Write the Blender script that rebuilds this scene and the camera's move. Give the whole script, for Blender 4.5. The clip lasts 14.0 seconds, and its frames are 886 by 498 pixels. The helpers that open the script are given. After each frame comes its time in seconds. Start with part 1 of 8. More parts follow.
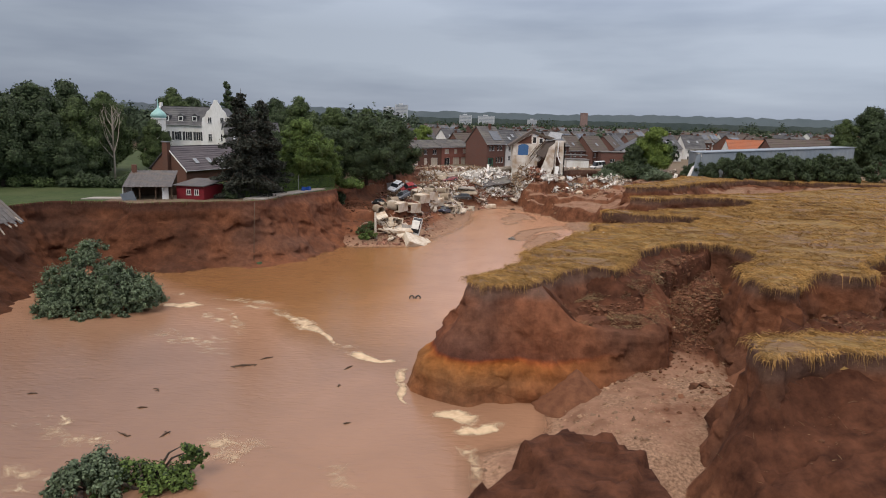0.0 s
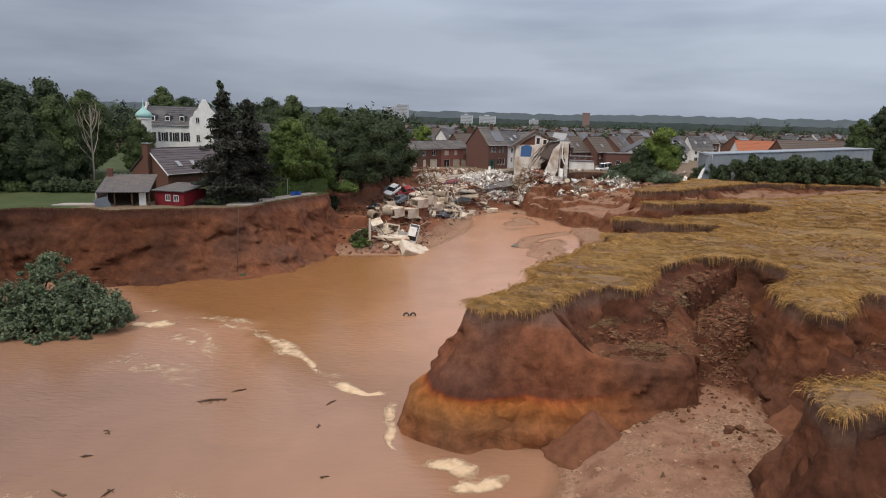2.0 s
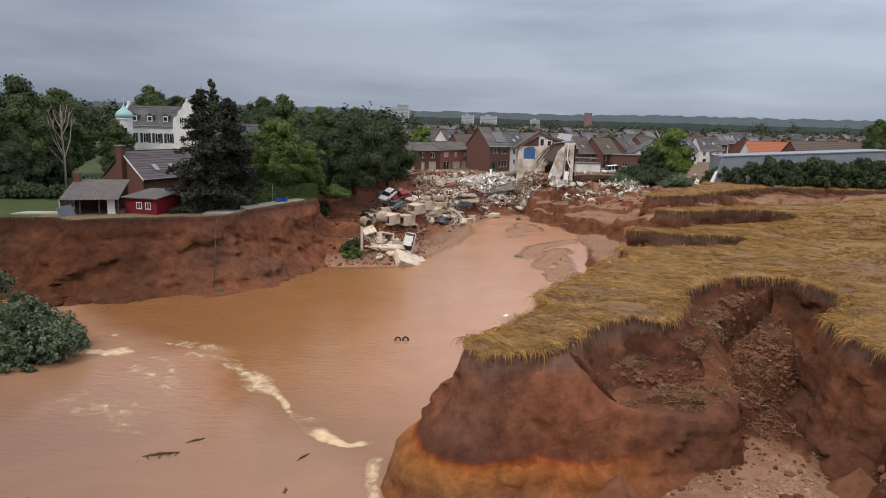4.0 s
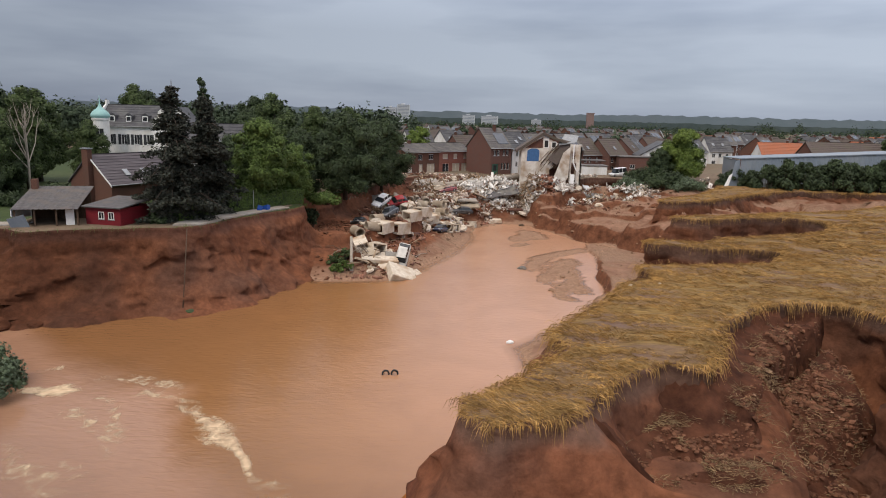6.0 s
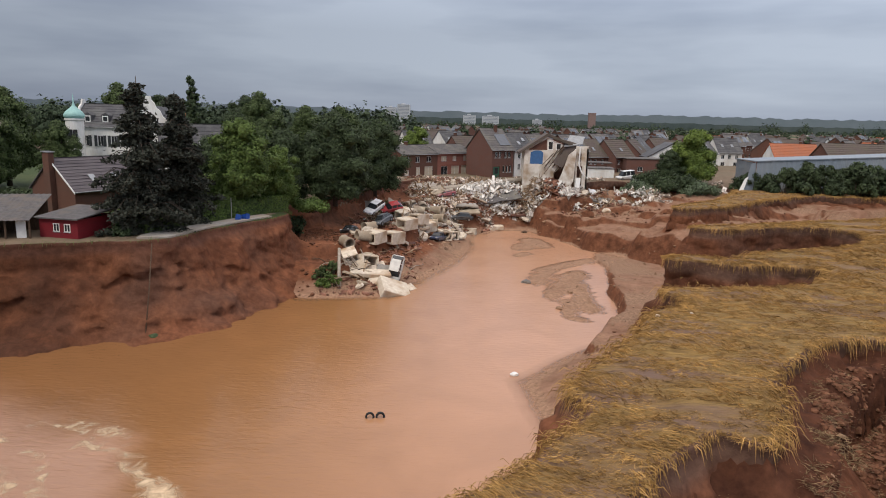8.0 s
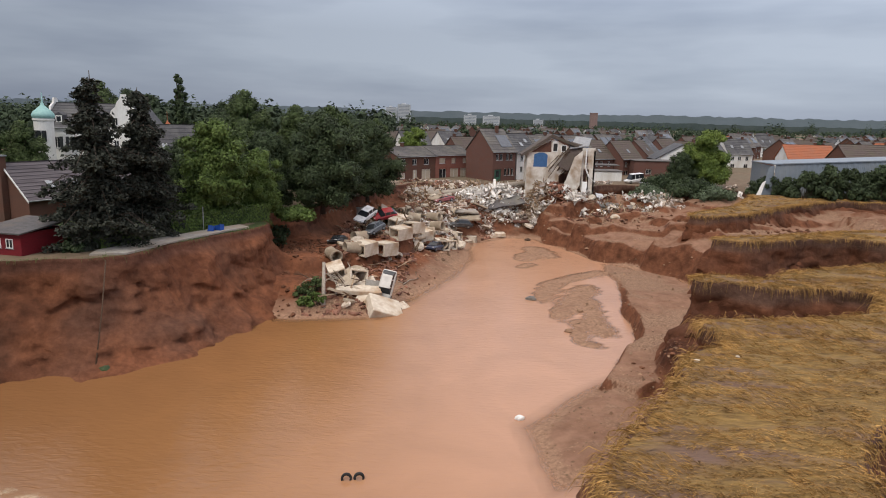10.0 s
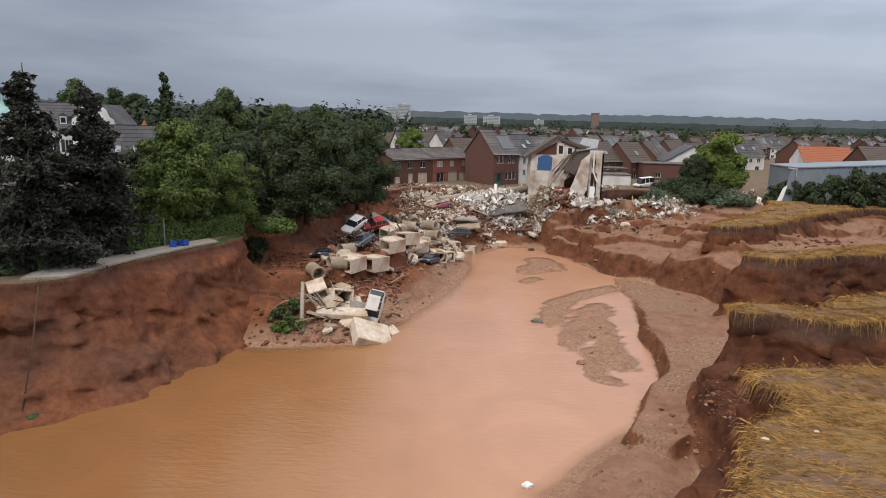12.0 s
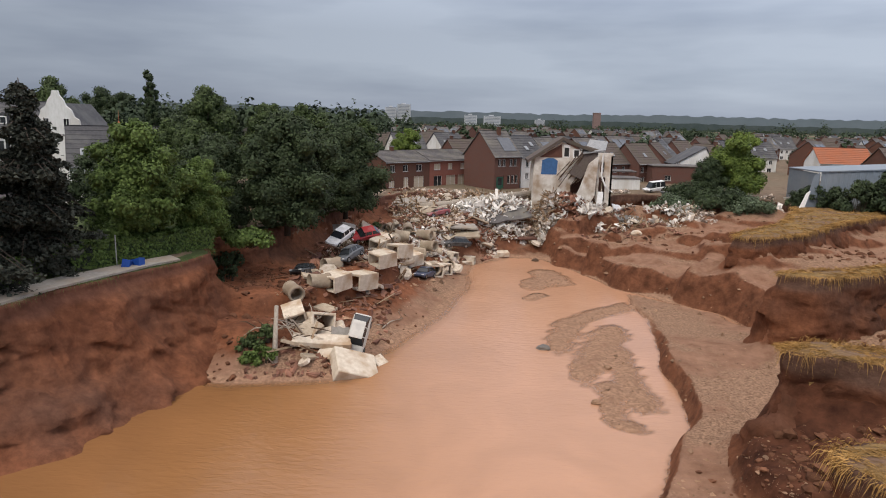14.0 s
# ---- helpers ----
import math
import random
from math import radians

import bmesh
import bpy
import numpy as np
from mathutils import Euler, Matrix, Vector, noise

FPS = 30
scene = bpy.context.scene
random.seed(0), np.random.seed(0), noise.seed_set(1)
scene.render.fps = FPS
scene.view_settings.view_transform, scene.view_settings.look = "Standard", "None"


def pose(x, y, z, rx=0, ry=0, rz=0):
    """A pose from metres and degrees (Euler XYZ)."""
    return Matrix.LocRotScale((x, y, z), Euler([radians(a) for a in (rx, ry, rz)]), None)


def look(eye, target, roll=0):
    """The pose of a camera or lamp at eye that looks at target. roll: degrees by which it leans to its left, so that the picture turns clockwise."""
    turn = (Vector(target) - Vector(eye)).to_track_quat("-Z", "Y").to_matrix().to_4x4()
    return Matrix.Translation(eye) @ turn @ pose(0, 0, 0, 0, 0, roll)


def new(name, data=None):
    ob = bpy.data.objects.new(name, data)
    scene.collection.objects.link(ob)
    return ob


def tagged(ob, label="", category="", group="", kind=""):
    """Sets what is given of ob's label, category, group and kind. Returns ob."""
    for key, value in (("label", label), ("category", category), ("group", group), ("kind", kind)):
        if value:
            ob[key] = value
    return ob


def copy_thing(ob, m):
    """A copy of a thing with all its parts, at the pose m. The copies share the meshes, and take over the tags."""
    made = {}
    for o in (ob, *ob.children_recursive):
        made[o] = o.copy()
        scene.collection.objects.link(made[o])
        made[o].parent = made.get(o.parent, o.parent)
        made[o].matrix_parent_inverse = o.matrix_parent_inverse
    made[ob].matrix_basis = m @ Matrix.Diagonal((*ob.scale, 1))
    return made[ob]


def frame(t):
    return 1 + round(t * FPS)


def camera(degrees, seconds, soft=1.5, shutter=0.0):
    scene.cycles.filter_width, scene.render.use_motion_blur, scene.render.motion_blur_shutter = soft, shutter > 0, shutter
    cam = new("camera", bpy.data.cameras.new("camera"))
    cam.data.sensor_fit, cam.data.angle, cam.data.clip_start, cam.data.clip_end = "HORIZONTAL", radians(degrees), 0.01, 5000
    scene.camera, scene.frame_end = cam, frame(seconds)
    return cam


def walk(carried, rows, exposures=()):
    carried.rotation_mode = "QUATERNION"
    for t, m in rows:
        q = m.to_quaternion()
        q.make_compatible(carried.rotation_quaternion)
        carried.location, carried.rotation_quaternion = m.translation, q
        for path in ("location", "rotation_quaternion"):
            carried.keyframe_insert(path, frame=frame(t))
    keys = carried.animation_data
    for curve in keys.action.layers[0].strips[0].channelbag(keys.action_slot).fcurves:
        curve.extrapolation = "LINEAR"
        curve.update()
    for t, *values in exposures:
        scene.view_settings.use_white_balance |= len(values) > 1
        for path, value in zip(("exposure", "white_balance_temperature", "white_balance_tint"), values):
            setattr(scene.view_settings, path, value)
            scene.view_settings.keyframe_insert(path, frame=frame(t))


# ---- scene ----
cam = camera(67.0, 14.0, soft=1.0)
PATH = [
    (0.0, look((0.00, 0.00, 21.45), (-4.06, 98.10, 2.50), 1.47)),
    (2.0, look((0.08, 7.28, 21.50), (-4.16, 105.37, 2.54), 1.47)),
    (3.5, look((0.14, 13.45, 21.54), (-4.22, 111.54, 2.58), 1.47)),
    (6.0, look((0.26, 24.48, 21.61), (-4.28, 122.56, 2.65), 1.47)),
    (7.5, look((0.32, 30.80, 21.66), (-4.30, 128.88, 2.70), 1.47)),
    (10.0, look((0.44, 41.47, 21.72), (-4.31, 139.54, 2.76), 1.47)),
    (12.0, look((0.53, 50.73, 21.78), (-4.28, 148.79, 2.83), 1.47)),
    (14.0, look((0.63, 59.50, 21.84), (-4.24, 157.57, 2.88), 1.47)),
]
walk(cam, PATH)

# ---- overcast daylight ----
SUN_ELEV, SUN_ROT = radians(48), radians(210)
world = bpy.data.worlds.new("overcast_sky")
scene.world = world
world.use_nodes = True
wn, wl = world.node_tree.nodes, world.node_tree.links
wn.clear()
w_out = wn.new("ShaderNodeOutputWorld")
w_bg = wn.new("ShaderNodeBackground")
w_sky = wn.new("ShaderNodeTexSky")
w_sky.sky_type = "NISHITA"
w_sky.sun_disc = False
w_sky.sun_elevation, w_sky.sun_rotation = SUN_ELEV, SUN_ROT
w_co = wn.new("ShaderNodeTexCoord")
w_map = wn.new("ShaderNodeMapping")
w_map.inputs["Scale"].default_value = (1.0, 1.0, 6.0)
w_noise = wn.new("ShaderNodeTexNoise")
w_noise.inputs["Scale"].default_value = 1.6
w_noise.inputs["Detail"].default_value = 5
w_noise.inputs["Roughness"].default_value = 0.5
w_ramp = wn.new("ShaderNodeValToRGB")
w_ramp.color_ramp.elements[0].position, w_ramp.color_ramp.elements[0].color = 0.36, (2.05, 2.35, 3.0, 1)
w_ramp.color_ramp.elements[1].position, w_ramp.color_ramp.elements[1].color = 0.66, (4.25, 4.6, 5.15, 1)
w_mix = wn.new("ShaderNodeMix")
w_mix.data_type = "RGBA"
w_mix.inputs["Factor"].default_value = 0.94
wl.new(w_co.outputs["Generated"], w_map.inputs["Vector"])
wl.new(w_map.outputs["Vector"], w_noise.inputs["Vector"])
wl.new(w_noise.outputs["Fac"], w_ramp.inputs["Fac"])
wl.new(w_sky.outputs["Color"], w_mix.inputs[6])
wl.new(w_ramp.outputs["Color"], w_mix.inputs[7])
# an overcast sky is about three times as bright overhead as at the horizon
w_sep = wn.new("ShaderNodeSeparateXYZ")
w_lift = wn.new("ShaderNodeMapRange")
w_lift.inputs["From Min"].default_value, w_lift.inputs["From Max"].default_value = 0.12, 1.0
w_lift.inputs["To Min"].default_value, w_lift.inputs["To Max"].default_value = 0.72, 3.0
wl.new(w_co.outputs["Generated"], w_sep.inputs["Vector"])
wl.new(w_sep.outputs["Z"], w_lift.inputs["Value"])
w_scale = wn.new("ShaderNodeVectorMath")
w_scale.operation = "SCALE"
wl.new(w_mix.outputs[2], w_scale.inputs[0])
wl.new(w_lift.outputs["Result"], w_scale.inputs["Scale"])
# bluish cloud low down, thinner and warmer cloud overhead
w_tint = wn.new("ShaderNodeMix")
w_tint.data_type = "RGBA"
w_tint.inputs[6].default_value = (0.97, 1.0, 1.06, 1)
w_tint.inputs[7].default_value = (1.18, 0.985, 0.83, 1)
w_up = wn.new("ShaderNodeMapRange")
w_up.inputs["From Min"].default_value, w_up.inputs["From Max"].default_value = 0.25, 0.8
wl.new(w_sep.outputs["Z"], w_up.inputs["Value"])
wl.new(w_up.outputs["Result"], w_tint.inputs["Factor"])
w_mul = wn.new("ShaderNodeVectorMath")
w_mul.operation = "MULTIPLY"
wl.new(w_scale.outputs["Vector"], w_mul.inputs[0])
wl.new(w_tint.outputs[2], w_mul.inputs[1])
# thinner cloud towards the east
w_east = wn.new("ShaderNodeMapRange")
w_east.inputs["From Min"].default_value, w_east.inputs["From Max"].default_value = -0.6, 0.6
w_east.inputs["To Min"].default_value, w_east.inputs["To Max"].default_value = 0.9, 1.24
wl.new(w_sep.outputs["X"], w_east.inputs["Value"])
w_thin = wn.new("ShaderNodeVectorMath")
w_thin.operation = "SCALE"
wl.new(w_mul.outputs["Vector"], w_thin.inputs[0])
wl.new(w_east.outputs["Result"], w_thin.inputs["Scale"])
wl.new(w_thin.outputs["Vector"], w_bg.inputs["Color"])
w_bg.inputs["Strength"].default_value = 0.1
wl.new(w_bg.outputs["Background"], w_out.inputs["Surface"])

sun_data = bpy.data.lights.new("sun", "SUN")
sun_data.energy, sun_data.angle, sun_data.color = 1.2, radians(22), (1.0, 0.92, 0.80)
sun = new("sun", sun_data)
sun.matrix_basis = look((math.sin(SUN_ROT) * 50, math.cos(SUN_ROT) * 50, 60), (0, 0, 0))
scene.view_settings.exposure = 0.45

# ---- materials ----
def mat(name, base, base2=None, scale=3.0, rough=0.85, bump=0.3, bump_scale=None, metal=0.0, stain=None, stain_scale=0.35,
        stretch=(1, 1, 1), per_object=0.0, per_island=0.0, spec=0.3, detail=6, bump_dist=0.05):
    """A node material with grain, stains and relief in metres of object space."""
    m = bpy.data.materials.new(name)
    m.use_nodes = True
    n, l = m.node_tree.nodes, m.node_tree.links
    b = n["Principled BSDF"]
    b.inputs["Roughness"].default_value, b.inputs["Metallic"].default_value = rough, metal
    b.inputs["Specular IOR Level"].default_value = spec
    co = n.new("ShaderNodeTexCoord")
    mp = n.new("ShaderNodeMapping")
    mp.inputs["Scale"].default_value = stretch
    l.new(co.outputs["Object"], mp.inputs["Vector"])
    no = n.new("ShaderNodeTexNoise")
    no.inputs["Scale"].default_value, no.inputs["Detail"].default_value, no.inputs["Roughness"].default_value = scale, detail, 0.65
    l.new(mp.outputs["Vector"], no.inputs["Vector"])
    rp = n.new("ShaderNodeValToRGB")
    base2 = base2 or tuple(c * 0.6 for c in base)
    rp.color_ramp.elements[0].position, rp.color_ramp.elements[0].color = 0.33, (*base2, 1)
    rp.color_ramp.elements[1].position, rp.color_ramp.elements[1].color = 0.67, (*base, 1)
    l.new(no.outputs["Fac"], rp.inputs["Fac"])
    colour = rp.outputs["Color"]
    if stain:
        s = n.new("ShaderNodeTexNoise")
        s.inputs["Scale"].default_value, s.inputs["Detail"].default_value = stain_scale, 4
        l.new(mp.outputs["Vector"], s.inputs["Vector"])
        sr = n.new("ShaderNodeValToRGB")
        sr.color_ramp.elements[0].position, sr.color_ramp.elements[1].position = 0.45, 0.68
        l.new(s.outputs["Fac"], sr.inputs["Fac"])
        mx = n.new("ShaderNodeMix")
        mx.data_type = "RGBA"
        l.new(sr.outputs["Color"], mx.inputs["Factor"])
        l.new(colour, mx.inputs[6])
        mx.inputs[7].default_value = (*stain, 1)
        colour = mx.outputs[2]
    if per_object or per_island:
        src = n.new("ShaderNodeObjectInfo").outputs["Random"] if per_object else n.new("ShaderNodeNewGeometry").outputs["Random Per Island"]
        mr = n.new("ShaderNodeMapRange")
        a = per_object or per_island
        mr.inputs["To Min"].default_value, mr.inputs["To Max"].default_value = 1 - a, 1 + a
        l.new(src, mr.inputs["Value"])
        hs = n.new("ShaderNodeHueSaturation")
        l.new(mr.outputs["Result"], hs.inputs["Value"])
        l.new(colour, hs.inputs["Color"])
        colour = hs.outputs["Color"]
    l.new(colour, b.inputs["Base Color"])
    if bump:
        bn = n.new("ShaderNodeTexNoise")
        bn.inputs["Scale"].default_value, bn.inputs["Detail"].default_value = bump_scale or scale * 2, 6
        l.new(mp.outputs["Vector"], bn.inputs["Vector"])
        bu = n.new("ShaderNodeBump")
        bu.inputs["Strength"].default_value, bu.inputs["Distance"].default_value = bump, bump_dist
        l.new(bn.outputs["Fac"], bu.inputs["Height"])
        l.new(bu.outputs["Normal"], b.inputs["Normal"])
    return m


def strata_mat():
    """Loess cliff: grey-brown topsoil, red-brown loam, an orange iron band and pale sand, by height."""
    m = mat("cliff_earth", (0.235, 0.095, 0.049), (0.108, 0.042, 0.023), scale=0.3, stretch=(0.8, 0.8, 0.9), rough=0.95, bump=1.0, bump_scale=2.3, bump_dist=0.15, spec=0.1, detail=10, stain=(0.12, 0.058, 0.038), stain_scale=0.16)
    n, l = m.node_tree.nodes, m.node_tree.links
    b = n["Principled BSDF"]
    base = b.inputs["Base Color"].links[0].from_socket
    geo = n.new("ShaderNodeNewGeometry")
    sep = n.new("ShaderNodeSeparateXYZ")
    l.new(geo.outputs["Position"], sep.inputs["Vector"])
    wob = n.new("ShaderNodeTexNoise")
    wob.inputs["Scale"].default_value, wob.inputs["Detail"].default_value = 0.14, 5
    l.new(geo.outputs["Position"], wob.inputs["Vector"])
    ma = n.new("ShaderNodeMath")
    ma.operation = "MULTIPLY_ADD"
    ma.inputs[1].default_value = 1.9
    l.new(wob.outputs["Fac"], ma.inputs[0])
    l.new(sep.outputs["Z"], ma.inputs[2])
    mr = n.new("ShaderNodeMapRange")
    mr.inputs["From Min"].default_value, mr.inputs["From Max"].default_value = 1.3, 11.3
    l.new(ma.outputs["Value"], mr.inputs["Value"])
    rp = n.new("ShaderNodeValToRGB")
    e = rp.color_ramp.elements
    e[0].position, e[0].color = 0.0, (1.2, 1.2, 1.0, 1)
    e[1].position, e[1].color = 1.0, (1.0, 1.18, 1.35, 1)
    for p, c in ((0.1, (1.35, 1.35, 1.0)), (0.17, (1.6, 1.55, 0.95)), (0.235, (1.75, 1.5, 0.72)), (0.262, (1.5, 0.98, 0.5)), (0.275, (0.95, 0.62, 0.5)), (0.29, (0.62, 0.58, 0.66)), (0.37, (0.85, 0.82, 0.86)), (0.5, (1.02, 1.0, 1.0)), (0.8, (1.0, 1.0, 1.05))):
        x = e.new(p)
        x.color = (*c, 1)
    l.new(mr.outputs["Result"], rp.inputs["Fac"])
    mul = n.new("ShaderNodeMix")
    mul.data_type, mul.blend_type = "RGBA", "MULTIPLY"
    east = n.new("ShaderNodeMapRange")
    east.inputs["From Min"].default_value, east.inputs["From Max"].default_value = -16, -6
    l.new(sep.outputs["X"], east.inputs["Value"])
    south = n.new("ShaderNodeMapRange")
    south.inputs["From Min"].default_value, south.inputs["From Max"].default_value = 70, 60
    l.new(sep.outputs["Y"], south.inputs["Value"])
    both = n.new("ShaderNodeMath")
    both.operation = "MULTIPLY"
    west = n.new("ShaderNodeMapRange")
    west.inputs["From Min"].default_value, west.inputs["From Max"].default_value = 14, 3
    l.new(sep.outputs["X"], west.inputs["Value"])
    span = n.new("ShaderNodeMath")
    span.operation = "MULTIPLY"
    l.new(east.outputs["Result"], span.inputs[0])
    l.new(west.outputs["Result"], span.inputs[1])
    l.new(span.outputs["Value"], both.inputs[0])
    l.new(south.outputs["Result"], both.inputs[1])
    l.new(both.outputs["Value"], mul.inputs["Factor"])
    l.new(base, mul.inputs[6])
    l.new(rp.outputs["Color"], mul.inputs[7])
    # the loam is darker east of the water and towards the western end
    east_tone = n.new("ShaderNodeMapRange")
    east_tone.inputs["From Min"].default_value, east_tone.inputs["From Max"].default_value = 6, 14
    east_tone.inputs["To Min"].default_value, east_tone.inputs["To Max"].default_value = 1.0, 0.76
    l.new(sep.outputs["X"], east_tone.inputs["Value"])
    west_tone = n.new("ShaderNodeMapRange")
    west_tone.inputs["From Min"].default_value, west_tone.inputs["From Max"].default_value = -42, -27
    west_tone.inputs["To Min"].default_value, west_tone.inputs["To Max"].default_value = 0.5, 1.0
    l.new(sep.outputs["X"], west_tone.inputs["Value"])
    side_tone = n.new("ShaderNodeMath")
    side_tone.operation = "MULTIPLY"
    l.new(east_tone.outputs["Result"], side_tone.inputs[0])
    l.new(west_tone.outputs["Result"], side_tone.inputs[1])
    # grey-brown topsoil under the sod
    turf = n.new("ShaderNodeMapRange")
    turf.interpolation_type = "SMOOTHSTEP"
    turf.inputs["From Min"].default_value, turf.inputs["From Max"].default_value, turf.inputs["To Max"].default_value = 8.15, 9.0, 0.85
    l.new(ma.outputs["Value"], turf.inputs["Value"])
    soil = n.new("ShaderNodeMix")
    soil.data_type = "RGBA"
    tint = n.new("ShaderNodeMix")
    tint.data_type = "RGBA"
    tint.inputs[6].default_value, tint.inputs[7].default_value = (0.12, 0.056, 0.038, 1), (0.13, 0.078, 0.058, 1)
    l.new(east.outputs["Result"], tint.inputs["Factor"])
    l.new(turf.outputs["Result"], soil.inputs["Factor"])
    l.new(mul.outputs[2], soil.inputs[6])
    l.new(tint.outputs[2], soil.inputs[7])
    fleck = n.new("ShaderNodeTexNoise")
    fleck.inputs["Scale"].default_value, fleck.inputs["Detail"].default_value, fleck.inputs["Roughness"].default_value = 1.1, 11, 0.68
    l.new(geo.outputs["Position"], fleck.inputs["Vector"])
    grain = n.new("ShaderNodeMapRange")
    grain.inputs["From Min"].default_value, grain.inputs["From Max"].default_value = 0.3, 0.7
    grain.inputs["To Min"].default_value, grain.inputs["To Max"].default_value = 0.7, 1.3
    l.new(fleck.outputs["Fac"], grain.inputs["Value"])
    # upright runnels left by roots and rain
    tall = n.new("ShaderNodeMapping")
    tall.inputs["Scale"].default_value = (0.7, 0.7, 0.12)
    l.new(geo.outputs["Position"], tall.inputs["Vector"])
    runnel = n.new("ShaderNodeTexNoise")
    runnel.inputs["Scale"].default_value, runnel.inputs["Detail"].default_value, runnel.inputs["Roughness"].default_value = 1.6, 7, 0.65
    l.new(tall.outputs["Vector"], runnel.inputs["Vector"])
    streak = n.new("ShaderNodeMapRange")
    streak.inputs["From Min"].default_value, streak.inputs["From Max"].default_value = 0.3, 0.7
    streak.inputs["To Min"].default_value, streak.inputs["To Max"].default_value = 0.82, 1.18
    l.new(runnel.outputs["Fac"], streak.inputs["Value"])
    streaked = n.new("ShaderNodeMath")
    streaked.operation = "MULTIPLY"
    l.new(grain.outputs["Result"], streaked.inputs[0])
    l.new(streak.outputs["Result"], streaked.inputs[1])
    hue = n.new("ShaderNodeHueSaturation")
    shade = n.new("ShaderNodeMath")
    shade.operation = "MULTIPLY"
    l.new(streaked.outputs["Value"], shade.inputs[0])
    l.new(side_tone.outputs["Value"], shade.inputs[1])
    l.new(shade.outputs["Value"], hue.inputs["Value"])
    l.new(soil.outputs[2], hue.inputs["Color"])
    l.new(hue.outputs["Color"], b.inputs["Base Color"])
    return m


def water_mat():
    """Silt-laden flood water: opaque brown body, glossy skin with small ripples, two shades of silt."""
    m = bpy.data.materials.new("muddy_water")
    m.use_nodes = True
    n, l = m.node_tree.nodes, m.node_tree.links
    b = n["Principled BSDF"]
    b.inputs["Roughness"].default_value, b.inputs["IOR"].default_value = 0.16, 1.33
    geo = n.new("ShaderNodeNewGeometry")
    big = n.new("ShaderNodeTexNoise")
    big.inputs["Scale"].default_value, big.inputs["Detail"].default_value = 0.03, 4
    big.inputs["Distortion"].default_value = 0.8
    l.new(geo.outputs["Position"], big.inputs["Vector"])
    sep = n.new("ShaderNodeSeparateXYZ")
    l.new(geo.outputs["Position"], sep.inputs["Vector"])
    # the eddy of ochre silt off the west bank, the pinker main stream nearer and to the east
    ax = n.new("ShaderNodeMath")
    ax.operation = "MULTIPLY_ADD"
    ax.inputs[1].default_value = 0.9
    l.new(sep.outputs["X"], ax.inputs[0])
    l.new(sep.outputs["Y"], ax.inputs[2])
    nz = n.new("ShaderNodeMath")
    nz.operation = "MULTIPLY_ADD"
    nz.inputs[1].default_value = 26
    l.new(big.outputs["Fac"], nz.inputs[0])
    l.new(ax.outputs["Value"], nz.inputs[2])
    mr = n.new("ShaderNodeMapRange")
    mr.interpolation_type = "SMOOTHSTEP"
    mr.inputs["From Min"].default_value, mr.inputs["From Max"].default_value = 59, 66
    l.new(nz.outputs["Value"], mr.inputs["Value"])
    mx2 = n.new("ShaderNodeMapRange")
    mx2.interpolation_type = "SMOOTHSTEP"
    mx2.inputs["From Min"].default_value, mx2.inputs["From Max"].default_value = 6, -16
    l.new(sep.outputs["X"], mx2.inputs["Value"])
    mm = n.new("ShaderNodeMath")
    mm.operation = "MULTIPLY"
    l.new(mr.outputs["Result"], mm.inputs[0])
    l.new(mx2.outputs["Result"], mm.inputs[1])
    mix = n.new("ShaderNodeMix")
    mix.data_type = "RGBA"
    mix.inputs[6].default_value = (0.445, 0.247, 0.152, 1)
    mix.inputs[7].default_value = (0.30, 0.145, 0.058, 1)
    l.new(mm.outputs["Value"], mix.inputs["Factor"])
    fine = n.new("ShaderNodeTexNoise")
    fine.inputs["Scale"].default_value, fine.inputs["Detail"].default_value = 0.12, 6
    fine.inputs["Distortion"].default_value = 1.2
    l.new(geo.outputs["Position"], fine.inputs["Vector"])
    fr = n.new("ShaderNodeMapRange")
    fr.inputs["To Min"].default_value, fr.inputs["To Max"].default_value = 0.82, 1.18
    l.new(fine.outputs["Fac"], fr.inputs["Value"])
    # the water's colour is darker below the spur
    mud = n.new("ShaderNodeMapRange")
    mud.interpolation_type = "SMOOTHSTEP"
    mud.inputs["From Min"].default_value, mud.inputs["From Max"].default_value = 52, 72
    mud.inputs["To Min"].default_value, mud.inputs["To Max"].default_value = 0.61, 0.95
    l.new(sep.outputs["Y"], mud.inputs["Value"])
    # and lighter towards the east bank: the sky's reflection is put into the colour
    pale = n.new("ShaderNodeMapRange")
    pale.interpolation_type = "SMOOTHSTEP"
    pale.inputs["From Min"].default_value, pale.inputs["From Max"].default_value = -34, -2
    pale.inputs["To Min"].default_value, pale.inputs["To Max"].default_value = 0.74, 1.08
    l.new(sep.outputs["X"], pale.inputs["Value"])
    # random silt tone times the painted reflection
    silt = n.new("ShaderNodeMath")
    silt.operation = "MULTIPLY"
    l.new(fr.outputs["Result"], silt.inputs[0])
    l.new(pale.outputs["Result"], silt.inputs[1])
    mt = n.new("ShaderNodeMath")
    mt.operation = "MULTIPLY"
    l.new(silt.outputs["Value"], mt.inputs[0])
    l.new(mud.outputs["Result"], mt.inputs[1])
    hs = n.new("ShaderNodeHueSaturation")
    l.new(mt.outputs["Value"], hs.inputs["Value"])
    l.new(mix.outputs[2], hs.inputs["Color"])
    l.new(hs.outputs["Color"], b.inputs["Base Color"])
    mp = n.new("ShaderNodeMapping")
    mp.inputs["Scale"].default_value = (0.8, 2.2, 1)
    mp.inputs["Rotation"].default_value = (0, 0, radians(-18))
    l.new(geo.outputs["Position"], mp.inputs["Vector"])
